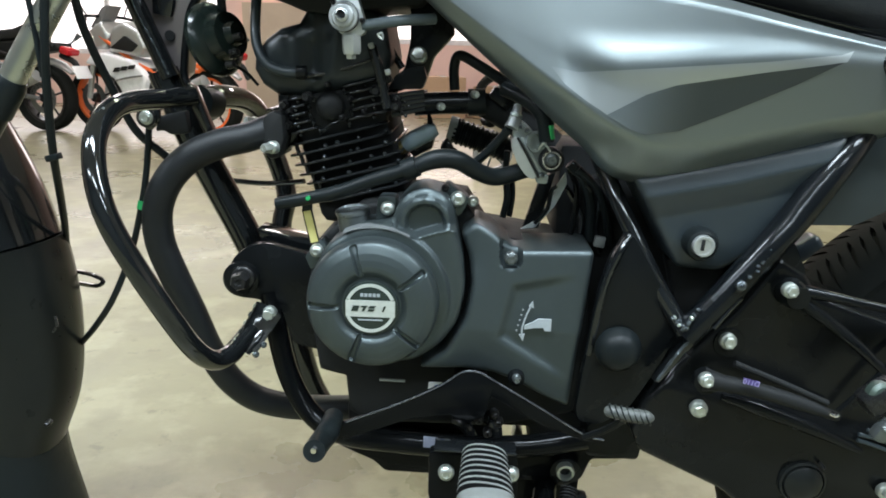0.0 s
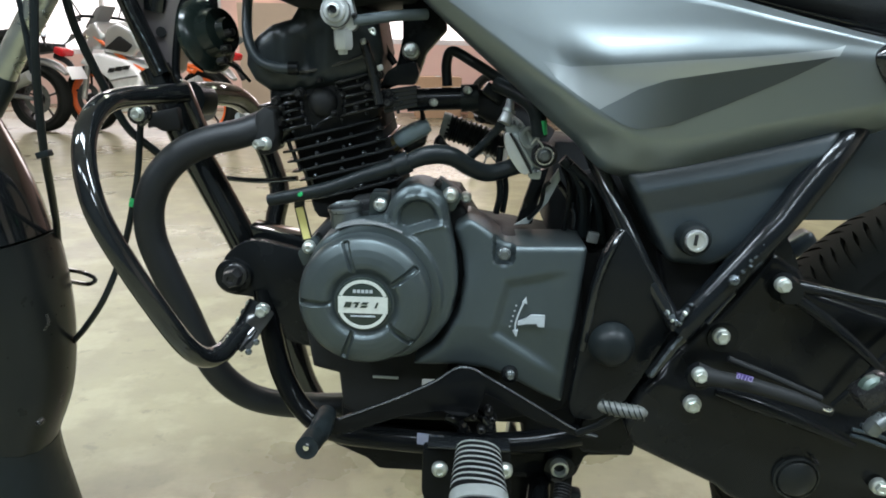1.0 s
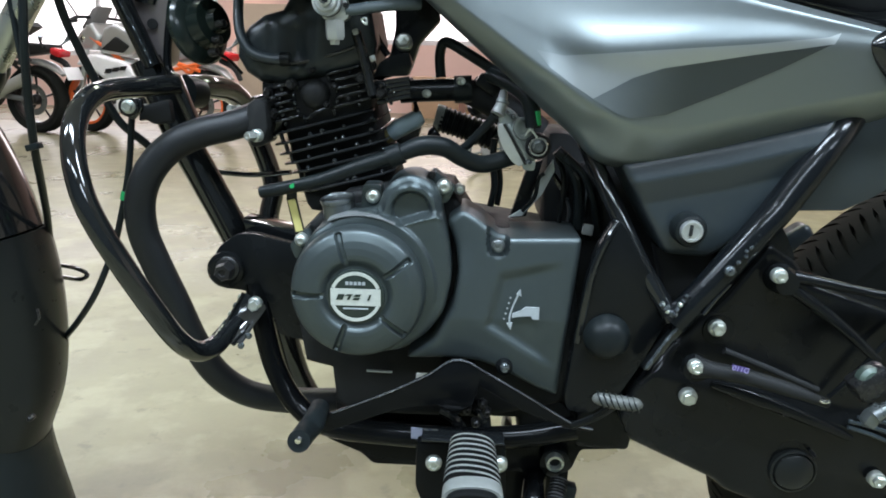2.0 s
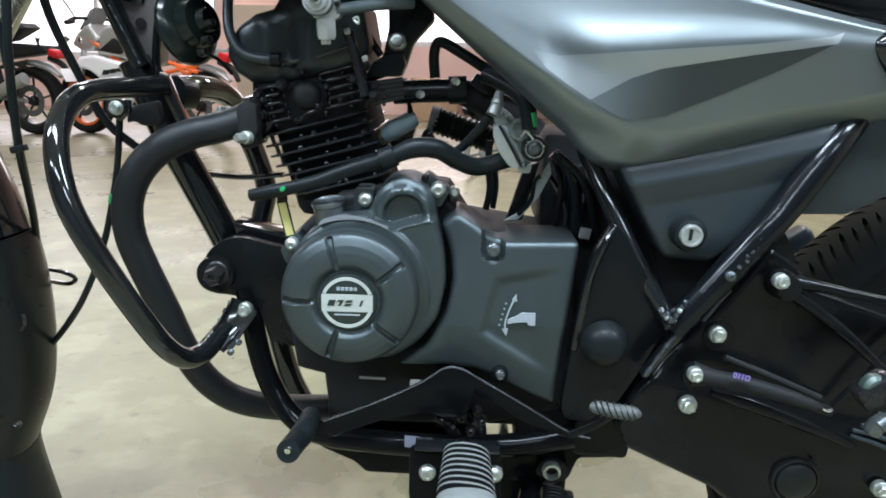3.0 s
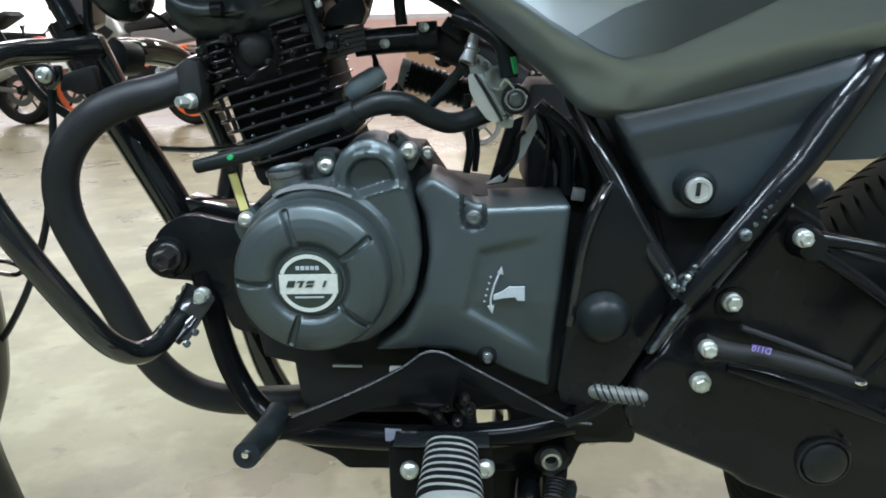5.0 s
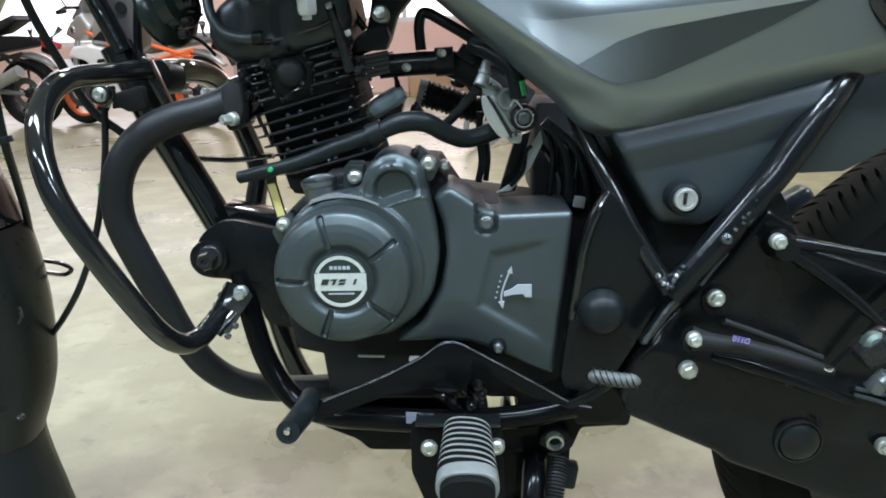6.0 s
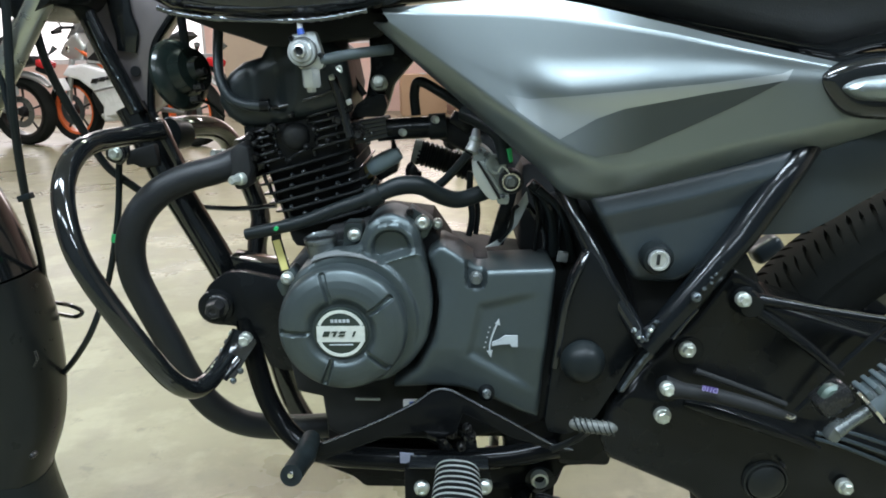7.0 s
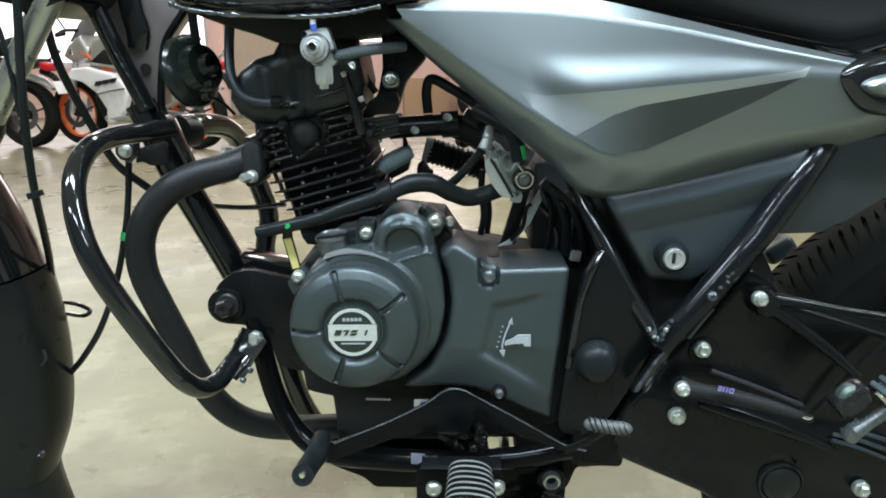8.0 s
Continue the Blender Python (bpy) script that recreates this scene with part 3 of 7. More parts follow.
# front fork
for dx, dy in ((0.0, 0.0), (-0.10, 0.17)):
    a, b, c = (-0.2713, 0.7, 0.8095), (-0.3843, 0.7, 0.6409), (-0.5082, 0.7, 0.4555)
    lo = [(p[0] + dx, p[1] + dy, p[2]) for p in (a, b, c)]
    fork = part("fork_leg", sweep([lo[0], lo[1]], 0.0115, 20, 3), FORK, bike, "polished fork tube")
    part("fork_slider", sweep([lo[1], lo[2]], 0.0130, 20, 3), FENDER_GREY, fork)
    part("fork_seal", lathe(lo[1], V(lo[0]) - V(lo[1]), [(0, -0.02), (0.0150, -0.02), (0.0150, 0.008), (0.0125, 0.016), (0, 0.016)], 20), RUBBER, fork)

part("triple_clamp", prism(rounded([(-0.3676, 0.69, 0.7859), (-0.2727, 0.69, 0.7843), (-0.2861, 0.69, 0.7645), (-0.2946, 0.69, 0.7526), (-0.3123, 0.69, 0.7438), (-0.3239, 0.69, 0.7386), (-0.3309, 0.69, 0.7487), (-0.3730, 0.69, 0.7570)], 0.006), 0.10, 0.004), SATIN_BLACK, bike, "black fork clamp")
# frame: head gusset, down tube, cradle
part("gusset", prism([(-0.3190, 0.79, 0.7759), (-0.2175, 0.79, 0.7742), (-0.2252, 0.79, 0.7474), (-0.2464, 0.79, 0.7215), (-0.2570, 0.79, 0.6573), (-0.2721, 0.79, 0.6502), (-0.2787, 0.79, 0.6714)], 0.03, 0.003), GUSSET, bike, "pressed steel head gusset")
part("gusset_slot", sweep([(-0.2770, 0.786, 0.7800), (-0.2754, 0.786, 0.7491), (-0.2720, 0.787, 0.7307), (-0.2745, 0.788, 0.7132)], [0.0114, 0.0114, 0.0120, 0.0097], 16, 6, flat=0.25), GLOSS_BLACK, bike)
part("gusset_hole", lathe((-0.2686, 0.7885, 0.6943), (0, -1, 0), [(0, 0), (0.0051, 0), (0.0051, 0.0012), (0, 0.0012)], 18), DULL_BLACK, bike)
part("head_tube", sweep([(-0.3150, 0.775, 0.7896), (-0.3008, 0.776, 0.7387), (-0.2675, 0.78, 0.6548)], 0.0090, 16, 6), GLOSS_BLACK, bike)
# broken highlight along the head tube, modelled as a thin bright bead
part("tube_highlight", sweep([(-0.2989, 0.766, 0.7414), (-0.2896, 0.768, 0.7124), (-0.2747, 0.77, 0.6804), (-0.2656, 0.771, 0.6576)], 0.0008, 8, 14, ripple=0.45, pitch=0.011), WELD, bike)
part("gusset_flange", sweep([(-0.2145, 0.78, 0.7682), (-0.2214, 0.78, 0.7489), (-0.2419, 0.78, 0.7211), (-0.2487, 0.78, 0.6958), (-0.2535, 0.78, 0.6579), (-0.2452, 0.775, 0.6445)], 0.0039, 10, 6), SATIN_BLACK, bike)
part("down_tube", sweep([(-0.2782, 0.79, 0.6603), (-0.2521, 0.79, 0.5945), (-0.2321, 0.79, 0.5548), (-0.2101, 0.79, 0.5110), (-0.1949, 0.79, 0.4792)], 0.0157, 20, 6), GLOSS_BLACK, bike)
part("clamp_plate", prism([(-0.2422, 0.755, 0.6515), (-0.2355, 0.755, 0.6477), (-0.2160, 0.755, 0.5967), (-0.2208, 0.755, 0.5928), (-0.2412, 0.755, 0.6353)], 0.012, 0.001), GLOSS_BLACK, bike)
part("rubber_stop", lathe((-0.2515, 0.815, 0.6292), (-0.5, -1, 0.1), [(0, -0.02), (0.0150, -0.02), (0.0162, -0.01), (0.0162, 0), (0, 0.004)], 24), RUBBER, bike)
part("cradle_tube", sweep([(-0.1627, 0.73, 0.4555), (-0.1556, 0.725, 0.4155), (-0.1439, 0.72, 0.3717), (-0.1222, 0.71, 0.3394), (-0.0891, 0.695, 0.3260), (-0.0295, 0.685, 0.3245), (0.0310, 0.68, 0.3255), (0.0960, 0.68, 0.3297), (0.1442, 0.68, 0.3405)], 0.0106, 18, 6), LEVER, bike)
part("cradle_tube", sweep([(-0.1761, 0.86, 0.4088), (-0.1666, 0.86, 0.3515), (-0.1499, 0.86, 0.2920), (-0.1175, 0.86, 0.2499), (-0.0414, 0.86, 0.2305)], 0.0125, 14, 5), GLOSS_BLACK, bike)

# crash guard
guard = part("crash_guard", sweep([(-0.2353, 0.752, 0.6394), (-0.2543, 0.728, 0.6378), (-0.2658, 0.695, 0.6370), (-0.2686, 0.66, 0.6329), (-0.2693, 0.635, 0.6196), (-0.2665, 0.618, 0.6008), (-0.2588, 0.605, 0.5738), (-0.2477, 0.6, 0.5449), (-0.2290, 0.603, 0.5058), (-0.2101, 0.618, 0.4587), (-0.2009, 0.635, 0.4305), (-0.1943, 0.655, 0.4145), (-0.1859, 0.672, 0.4126), (-0.1800, 0.688, 0.4190), (-0.1740, 0.702, 0.4262)], 0.0092, 20, 6), GLOSS_BLACK, bike, "gloss black tubular crash guard")


def guard_channel():
    """A pressed channel bolted to the frame, with turned-up edges; its lower end runs out as a tongue along the tube."""
    spine = [((-0.1700, 0.7115, 0.4520), (-0.1470, 0.7115, 0.4380), 0.004), ((-0.1735, 0.7070, 0.4445), (-0.1512, 0.7070, 0.4315), 0.006), ((-0.1770, 0.7010, 0.4370), (-0.1560, 0.7010, 0.4250), 0.006),
             ((-0.1805, 0.6930, 0.4290), (-0.1605, 0.6930, 0.4160), 0.006), ((-0.1838, 0.6860, 0.4225), (-0.1660, 0.6860, 0.4085), 0.005)]
    rows = []
    for a, b, rim in spine:
        a, b = V(a), V(b)
        up = Vector((0, -rim, 0))
        across = [a + up, a + up * 0.2, a.lerp(b, 0.08), a.lerp(b, 0.30) + Vector((0, 0.0012, 0)), a.lerp(b, 0.5) + Vector((0, 0.002, 0)), a.lerp(b, 0.70) + Vector((0, 0.0012, 0)), a.lerp(b, 0.92), b + up * 0.2, b + up]
        rows.append(across)
    bm = loft(rows)
    bmesh.ops.recalc_face_normals(bm, faces=bm.faces)
    bmesh.ops.solidify(bm, geom=list(bm.faces), thickness=0.0016)
    return bm


channel = part("guard_bracket", guard_channel(), GLOSS_BLACK, guard)
part("tongue", prism(rounded([(-0.1815, 0.6845, 0.4240), (-0.1745, 0.6845, 0.4195), (-0.1845, 0.6845, 0.4050), (-0.1930, 0.6845, 0.4052)], 0.002), 0.002, 0.0006), WELD, guard)
part("bracket_web", sweep([(-0.1620, 0.699, 0.4255), (-0.1672, 0.693, 0.4190), (-0.1745, 0.684, 0.4105)], [0.0040, 0.0056, 0.0036], 12, 4, flat=0.5), GLOSS_BLACK, channel)
for i in range(5):
    part("tooth", block(V((-0.1712, 0.7045, 0.4500)).lerp(V((-0.1838, 0.6810, 0.4240)), i / 4), (0.0042, 0.003, 0.0016), (0, -62, 0), 0.0004), WELD if i % 2 else ZINC, channel)
for p in ((-0.1590, 0.688, 0.4168), (-0.1650, 0.683, 0.4090)):
    part("weld", lathe(p, (0.4, -1, -0.3), [(0, -0.002), (0.0034, -0.001), (0.0024, 0.0016), (0, 0.0022)], 9), WELD, channel)
bolt((-0.1590, 0.7105, 0.4400), 0.0072, guard)
bolt((-0.2800, 0.747, 0.6184), 0.0067, guard)
part("washer", lathe((-0.2808, 0.7485, 0.6182), (0, -1, 0), [(0, -0.001), (0.0092, -0.001), (0.0092, 0.001), (0, 0.0012)], 22), STEEL_DARK, guard)
part("guard_tab", prism([(-0.2868, 0.752, 0.6259), (-0.2687, 0.752, 0.6257), (-0.2701, 0.752, 0.6143), (-0.2794, 0.752, 0.6051), (-0.2919, 0.752, 0.6118)], 0.006, 0.002), GLOSS_BLACK, guard)
part("guard_tab", prism([(-0.2801, 0.77, 0.6176), (-0.2511, 0.77, 0.6245), (-0.2479, 0.77, 0.6020), (-0.2681, 0.77, 0.6000), (-0.2750, 0.77, 0.6046), (-0.2831, 0.77, 0.6024)], 0.02, 0.003), DULL_BLACK, guard)
far = part("crash_guard_far", sweep([(-0.2527, 0.82, 0.6347), (-0.2379, 0.85, 0.6334), (-0.2293, 0.89, 0.6270), (-0.2233, 0.92, 0.6107), (-0.2206, 0.945, 0.5808), (-0.2082, 0.955, 0.5383), (-0.2003, 0.95, 0.5067), (-0.2053, 0.94, 0.4705), (-0.1985, 0.92, 0.4171)], 0.0124, 18, 6), GLOSS_BLACK, bike, "far side of the gloss black crash guard")

# exhaust header
pipe = part("exhaust_pipe", sweep([(-0.1513, 0.735, 0.6152), (-0.1733, 0.722, 0.6062), (-0.1997, 0.712, 0.5997), (-0.2245, 0.705, 0.5876), (-0.2438, 0.7, 0.5666), (-0.2548, 0.7, 0.5401), (-0.2556, 0.702, 0.5095), (-0.2469, 0.706, 0.4772), (-0.2346, 0.714, 0.4363), (-0.2233, 0.724, 0.3939), (-0.2072, 0.735, 0.3571), (-0.1817, 0.748, 0.3308), (-0.1405, 0.762, 0.3171), (-0.0791, 0.78, 0.3106)], 0.0135, 22, 7), PIPE_BLACK, bike, "matt black exhaust header")
part("exhaust_flange", prism([(-0.1597, 0.715, 0.6247), (-0.1509, 0.715, 0.6308), (-0.1419, 0.715, 0.6266), (-0.1410, 0.715, 0.6048), (-0.1460, 0.715, 0.5881), (-0.1566, 0.715, 0.5871), (-0.1609, 0.715, 0.5988)], 0.05, 0.003), DULL_BLACK, pipe)
bolt((-0.1512, 0.712, 0.5981), 0.0058, pipe, axis=(-0.55, -1, 0), h=0.009)
bolt((-0.1747, 0.74, 0.6175), 0.0053, pipe, axis=(-0.6, -1, 0.3), h=0.009)

# cables at the front
for pts, r, mat in (([(-0.3230, 0.68, 0.7666), (-0.3283, 0.682, 0.7266), (-0.3358, 0.685, 0.6705), (-0.3454, 0.698, 0.6200), (-0.3533, 0.712, 0.5813), (-0.3732, 0.75, 0.5398), (-0.3981, 0.795, 0.4918), (-0.4281, 0.84, 0.4385), (-0.4655, 0.87, 0.3632)], 7.5, RUBBER),
                    ([(-0.3549, 0.69, 0.7500), (-0.3479, 0.69, 0.7201), (-0.3446, 0.69, 0.6895), (-0.3422, 0.69, 0.6557)], 5, RUBBER),
                    ([(-0.3247, 0.72, 0.7654), (-0.3269, 0.725, 0.7300), (-0.3243, 0.735, 0.6928), (-0.3119, 0.75, 0.6448), (-0.2994, 0.765, 0.6046), (-0.2808, 0.775, 0.5828), (-0.2656, 0.79, 0.5640)], 8, RUBBER),
                    ([(-0.2860, 0.765, 0.6072), (-0.2920, 0.765, 0.5646), (-0.2998, 0.765, 0.5296), (-0.3141, 0.765, 0.4817), (-0.3341, 0.76, 0.4339), (-0.3650, 0.775, 0.3946), (-0.4046, 0.805, 0.3572), (-0.4531, 0.84, 0.3142), (-0.5015, 0.86, 0.2777)], 6.5, RUBBER),
                    ([(-0.4363, 0.86, 0.4289), (-0.3974, 0.835, 0.4331), (-0.3759, 0.82, 0.4309), (-0.3832, 0.82, 0.4248), (-0.4104, 0.84, 0.4197), (-0.4493, 0.87, 0.4140)], 5.0, GLOSS_BLACK),
                    ([(-0.2474, 0.87, 0.5397), (-0.2018, 0.87, 0.5373), (-0.1567, 0.86, 0.5428)], 6, GLOSS_BLACK)):
    part("cable", sweep(pts, 0.0005 * r, 10, 6), mat, bike)
part("cable_clip", block((-0.3517, 0.709, 0.5839), (0.012, 0.01, 0.006), (0, -15, 0), 0.001), RUBBER, bike)
part("paint_mark", sweep([(-0.2982, 0.764, 0.5346), (-0.3004, 0.764, 0.5263)], 0.0040, 10, 2), GREEN, bike)

# horn
horn = part("horn", lathe((-0.2125, 0.760, 0.6916), (-0.88, 0.40, -0.24), [(0, -0.027), (0.010, -0.027), (0.012, -0.020), (0.021, -0.018), (0.023, -0.006), (0.0315, -0.003), (0.0345, 0.001), (0.0345, 0.005), (0.0315, 0.007), (0.026, 0.005), (0.012, 0.007), (0, 0.008)], 32), HORN_BLACK, bike, "round black horn")
part("horn_bracket", sweep([(-0.2110, 0.77, 0.7471), (-0.2103, 0.77, 0.7266), (-0.2096, 0.775, 0.7005), (-0.2024, 0.78, 0.6886)], 0.0044, 8, 5, flat=0.3), SATIN_BLACK, horn)
for p in ((-0.187, 0.742, 0.694), (-0.191, 0.742, 0.68), (-0.195, 0.742, 0.669)):
    part("terminal", lathe(p, (1, -0.3, 0.2), [(0, -0.004), (0.0035, -0.004), (0.0035, 0.004), (0, 0.005)], 10), STEEL_DARK, horn)
part("horn_wire", sweep([(-0.195, 0.742, 0.669), (-0.196, 0.755, 0.668), (-0.188, 0.765, 0.662), (-0.180, 0.775, 0.650)], 0.0016, 8, 4), RUBBER, horn)

# ---- engine ----
TILT15 = radians(15)
UX, UN = Vector((math.cos(TILT15), 0, math.sin(TILT15))), Vector((-math.sin(TILT15), 0, math.cos(TILT15)))
CYL = V((-0.0831, 0.727, 0.5929))


def at_cyl(u, n, y):
    p = CYL + UX * u + UN * n
    return (p.x, y, p.z)


crank = part("crankcase", relief([(-0.1223, 0.71, 0.4634), (-0.1108, 0.71, 0.5142), (-0.0716, 0.71, 0.5494), (-0.0188, 0.71, 0.5596), (0.0256, 0.71, 0.5538), (0.0436, 0.71, 0.5266), (0.1384, 0.71, 0.5122), (0.1433, 0.71, 0.4388), (0.1347, 0.71, 0.3522), (0.0985, 0.71, 0.3429), (0.0593, 0.71, 0.3336), (0.0141, 0.71, 0.3338), (-0.0596, 0.71, 0.3339), (-0.0819, 0.71, 0.3433), (-0.0857, 0.71, 0.3804), (-0.1106, 0.71, 0.3865)], lambda x, z: 0.705 + 0 * x, 0.80, 0.006, 0.006), DULL_BLACK, bike, "black crankcase")
part("barrel", block(at_cyl(-0.003, -0.006, 0.796), (0.088, 0.112, 0.112), (0, -15, 0), 0.010), BARREL, crank)
# cooling fins: blade tips reach past the barrel on the exhaust side, round webs tie them together
FINS = [(0.0190, -0.058, 0.040), (0.0093, -0.0585, 0.041), (-0.0004, -0.057, 0.043), (-0.0101, -0.055, 0.046), (-0.0196, -0.051, 0.046), (-0.0292, -0.047, 0.046), (-0.0388, -0.045, 0.046)]


def fin_plate(n, left, right, thick=0.0024):
    own = bmesh.new()
    a = [(left, 0.741), (left + 0.010, 0.731), (left + 0.020, 0.727), (right - 0.012, 0.727), (right, 0.737), (right, 0.862), (right - 0.010, 0.872), (left + 0.012, 0.872), (left, 0.860)]
    prism([at_cyl(u, n - thick / 2, y) for u, y in a], thick, 0.0007, UN, own, 1)
    return own


def web(u, n, y, length, r, parent):
    """A cast post between two fins."""
    return part("fin_web", sweep([at_cyl(u, n, y), at_cyl(u, n + length, y)], r, 8, 2), CAST_BLACK, parent)


def nub(u, n, y, r, parent):
    """A small round lump left by the casting."""
    return part("casting_lump", lathe(at_cyl(u, n, y), (0, -1, 0.3), [(0, -r), (r * 0.8, -r * 0.6), (r, 0), (r * 0.75, r * 0.6), (r * 0.3, r * 0.9), (0, r)], 10), CAST_GLOSS, parent)


for i, (n, left, right) in enumerate(FINS):
    part("fin", fin_plate(n, left, right), CAST_BLACK, crank)
    if i:
        span = FINS[i - 1][0] - n
        web(left + 0.0095, n, 0.738, span, 0.0021, crank)
        for k, u in enumerate((-0.026, -0.006, 0.013, 0.034)):
            u += 0.0035 * ((i * 7 + k * 5) % 4 - 1.5)
            nub(u + 0.002 * (k % 2), n + 0.0024, 0.7290, 0.0017 + 0.0004 * ((i + k) % 3), crank)
head = part("cylinder_head", block(at_cyl(-0.002, 0.043, 0.800), (0.088, 0.128, 0.050), (0, -15, 0), 0.008), DULL_BLACK, bike, "gloss black finned cylinder head")
for n, l0, l1, r0, r1 in ((0.0295, -0.055, -0.020, 0.001, 0.048), (0.0372, -0.051, -0.024, 0.006, 0.048), (0.0447, -0.049, -0.025, 0.008, 0.048), (0.0520, -0.048, -0.024, 0.008, 0.047), (0.0590, -0.046, -0.018, 0.004, 0.045)):
    for a, b in ((l0, l1), (r0, r1)):
        own = bmesh.new()
        prism([at_cyl(u, n - 0.001, y) for u, y in ((a, 0.738), (a + 0.006, 0.729), (b - 0.006, 0.729), (b, 0.738), (b, 0.80), (a, 0.80))], 0.0022, 0.0006, UN, own, 1)
        part("fin", own, CAST_BLACK, head)
    for k, u in enumerate(((l0 + l1) / 2 - 0.004, l1 - 0.003, r0 + 0.004, (r0 + r1) / 2 + 0.004)):
        if k in (1, 2):
            web(u, n - 0.0072, 0.736, 0.0072, 0.0017, head)
        nub(u + 0.001, n - 0.003, 0.7315, 0.0018, head)
part("plug_boss", lathe(at_cyl(-0.0075, 0.0460, 0.742), (0.12, -1, -0.10), [(0, -0.02), (0.0140, -0.02), (0.0134, 0.004), (0.0130, 0.013), (0.0118, 0.0175), (0.0085, 0.0205), (0.0040, 0.0220), (0, 0.0223)], 32), DULL_BLACK, head, "black spark plug boss")
part("boss_rib", sweep([at_cyl(-0.0200, 0.0250, 0.731), at_cyl(-0.0110, 0.0290, 0.729), at_cyl(-0.001, 0.0310, 0.729)], 0.0017, 8, 5), CAST_BLACK, head)
for p in (((-0.1445, 0.736, 0.6345)), ((-0.1411, 0.734, 0.6161)), ((-0.1209, 0.724, 0.6432)), ((-0.0582, 0.724, 0.6501)), ((-0.0406, 0.724, 0.6370)), ((-0.0500, 0.729, 0.6608))):
    bolt(p, 0.0048, head, STEEL_DARK, h=0.007)
part("port", sweep([(-0.1489, 0.765, 0.6192), (-0.1604, 0.755, 0.6149)], 0.0157, 18, 3), CAST_BLACK, head)
part("head_lug", prism([(-0.1534, 0.745, 0.6546), (-0.1408, 0.745, 0.6570), (-0.1339, 0.745, 0.6359), (-0.1342, 0.745, 0.6009), (-0.1471, 0.745, 0.5901), (-0.1534, 0.745, 0.6010)], 0.05, 0.003), CAST_BLACK, head)
part("head_lug", prism(rounded([(-0.049, 0.732, 0.651), (-0.043, 0.732, 0.663), (-0.034, 0.732, 0.669), (-0.017, 0.732, 0.673), (-0.014, 0.732, 0.662), (-0.018, 0.732, 0.652)], 0.002), 0.022, 0.004, segs=3), SATIN_BLACK, head)
part("head_lug", prism([(-0.047, 0.742, 0.645), (-0.016, 0.742, 0.65), (-0.015, 0.742, 0.635), (-0.045, 0.742, 0.628)], 0.04, 0.002), DULL_BLACK, head)
for i in range(5):
    p, q = V((-0.047, 0.731, 0.645)).lerp(V((-0.045, 0.731, 0.628)), i / 4), V((-0.016, 0.731, 0.65)).lerp(V((-0.015, 0.731, 0.635)), i / 4)
    own = sweep([p, p.lerp(q, 0.5), q], 0.0021, 8, 2, flat=0.6)
    part("lug_fin", own, CAST_BLACK, head)
    nub_at = p.lerp(q, 0.3 + 0.12 * (i % 3)) + Vector((0, -0.001, -0.003))
    part("casting_lump", lathe(nub_at, (0, -1, 0.3), [(0, -0.0016), (0.0014, -0.001), (0.0017, 0), (0.0012, 0.001), (0, 0.0016)], 10), CAST_GLOSS, head)
# rocker cover with two shallow flutes
FL1, FL2, FL3 = [(-0.1333, 0.734, 0.6631), (-0.1351, 0.734, 0.6959)], [(-0.1163, 0.734, 0.6654), (-0.1174, 0.734, 0.7108)], [(-0.0983, 0.734, 0.6600), (-0.0928, 0.734, 0.7103)]
cover = relief([(-0.1641, 0.739, 0.6523), (-0.1715, 0.739, 0.6658), (-0.1703, 0.739, 0.6786), (-0.1602, 0.739, 0.6923), (-0.1463, 0.739, 0.7022), (-0.1294, 0.739, 0.7068), (-0.1232, 0.739, 0.7177), (-0.1084, 0.739, 0.7235), (-0.0672, 0.739, 0.7238), (-0.0513, 0.739, 0.7097), (-0.0460, 0.739, 0.6795), (-0.0493, 0.739, 0.6601), (-0.0760, 0.739, 0.6526), (-0.1028, 0.739, 0.6473), (-0.1245, 0.739, 0.6423), (-0.1510, 0.739, 0.6436)],
               lambda x, z: 0.728 + ridge(x, z, FL1, 0.009, 0.004) + ridge(x, z, FL2, 0.010, -0.006) + ridge(x, z, FL3, 0.014, 0.005), 0.83, 0.003, 0.016)
rocker = part("rocker_cover", cover, ROCKER, bike, "satin black rocker cover")
part("cover_seam", sweep([(-0.1231, 0.728, 0.6608), (-0.1046, 0.727, 0.6637), (-0.0808, 0.727, 0.6704), (-0.0616, 0.728, 0.6776)], 0.0018, 8, 4), CAST_BLACK, rocker)
part("breather_hose", sweep([(-0.1673, 0.744, 0.7413), (-0.1694, 0.739, 0.7115), (-0.1660, 0.729, 0.6866), (-0.1561, 0.724, 0.6706), (-0.1390, 0.72, 0.6646), (-0.1221, 0.718, 0.6645)], 0.0046, 12, 6), PANEL_GREY, rocker)
part("hose_clip", lathe((-0.1240, 0.718, 0.6645), (1, 0, 0), [(0, -0.004), (0.0061, -0.004), (0.0061, 0.004), (0, 0.004)], 14), SATIN_BLACK, rocker)
part("cam_rod", sweep([(-0.0619, 0.72, 0.6884), (-0.0554, 0.718, 0.6681), (-0.0477, 0.718, 0.6353)], 0.0045, 10, 4), CAST_BLACK, rocker)
for p in ((-0.1015, 0.722, 0.6545), (-0.1195, 0.722, 0.6408), (-0.0816, 0.722, 0.6424), (-0.0691, 0.722, 0.6321), (-0.0892, 0.722, 0.6260), (-0.1370, 0.722, 0.6298), (-0.0403, 0.724, 0.6437)):
    dome_bolt(p, 0.0026, rocker, STEEL_DARK)
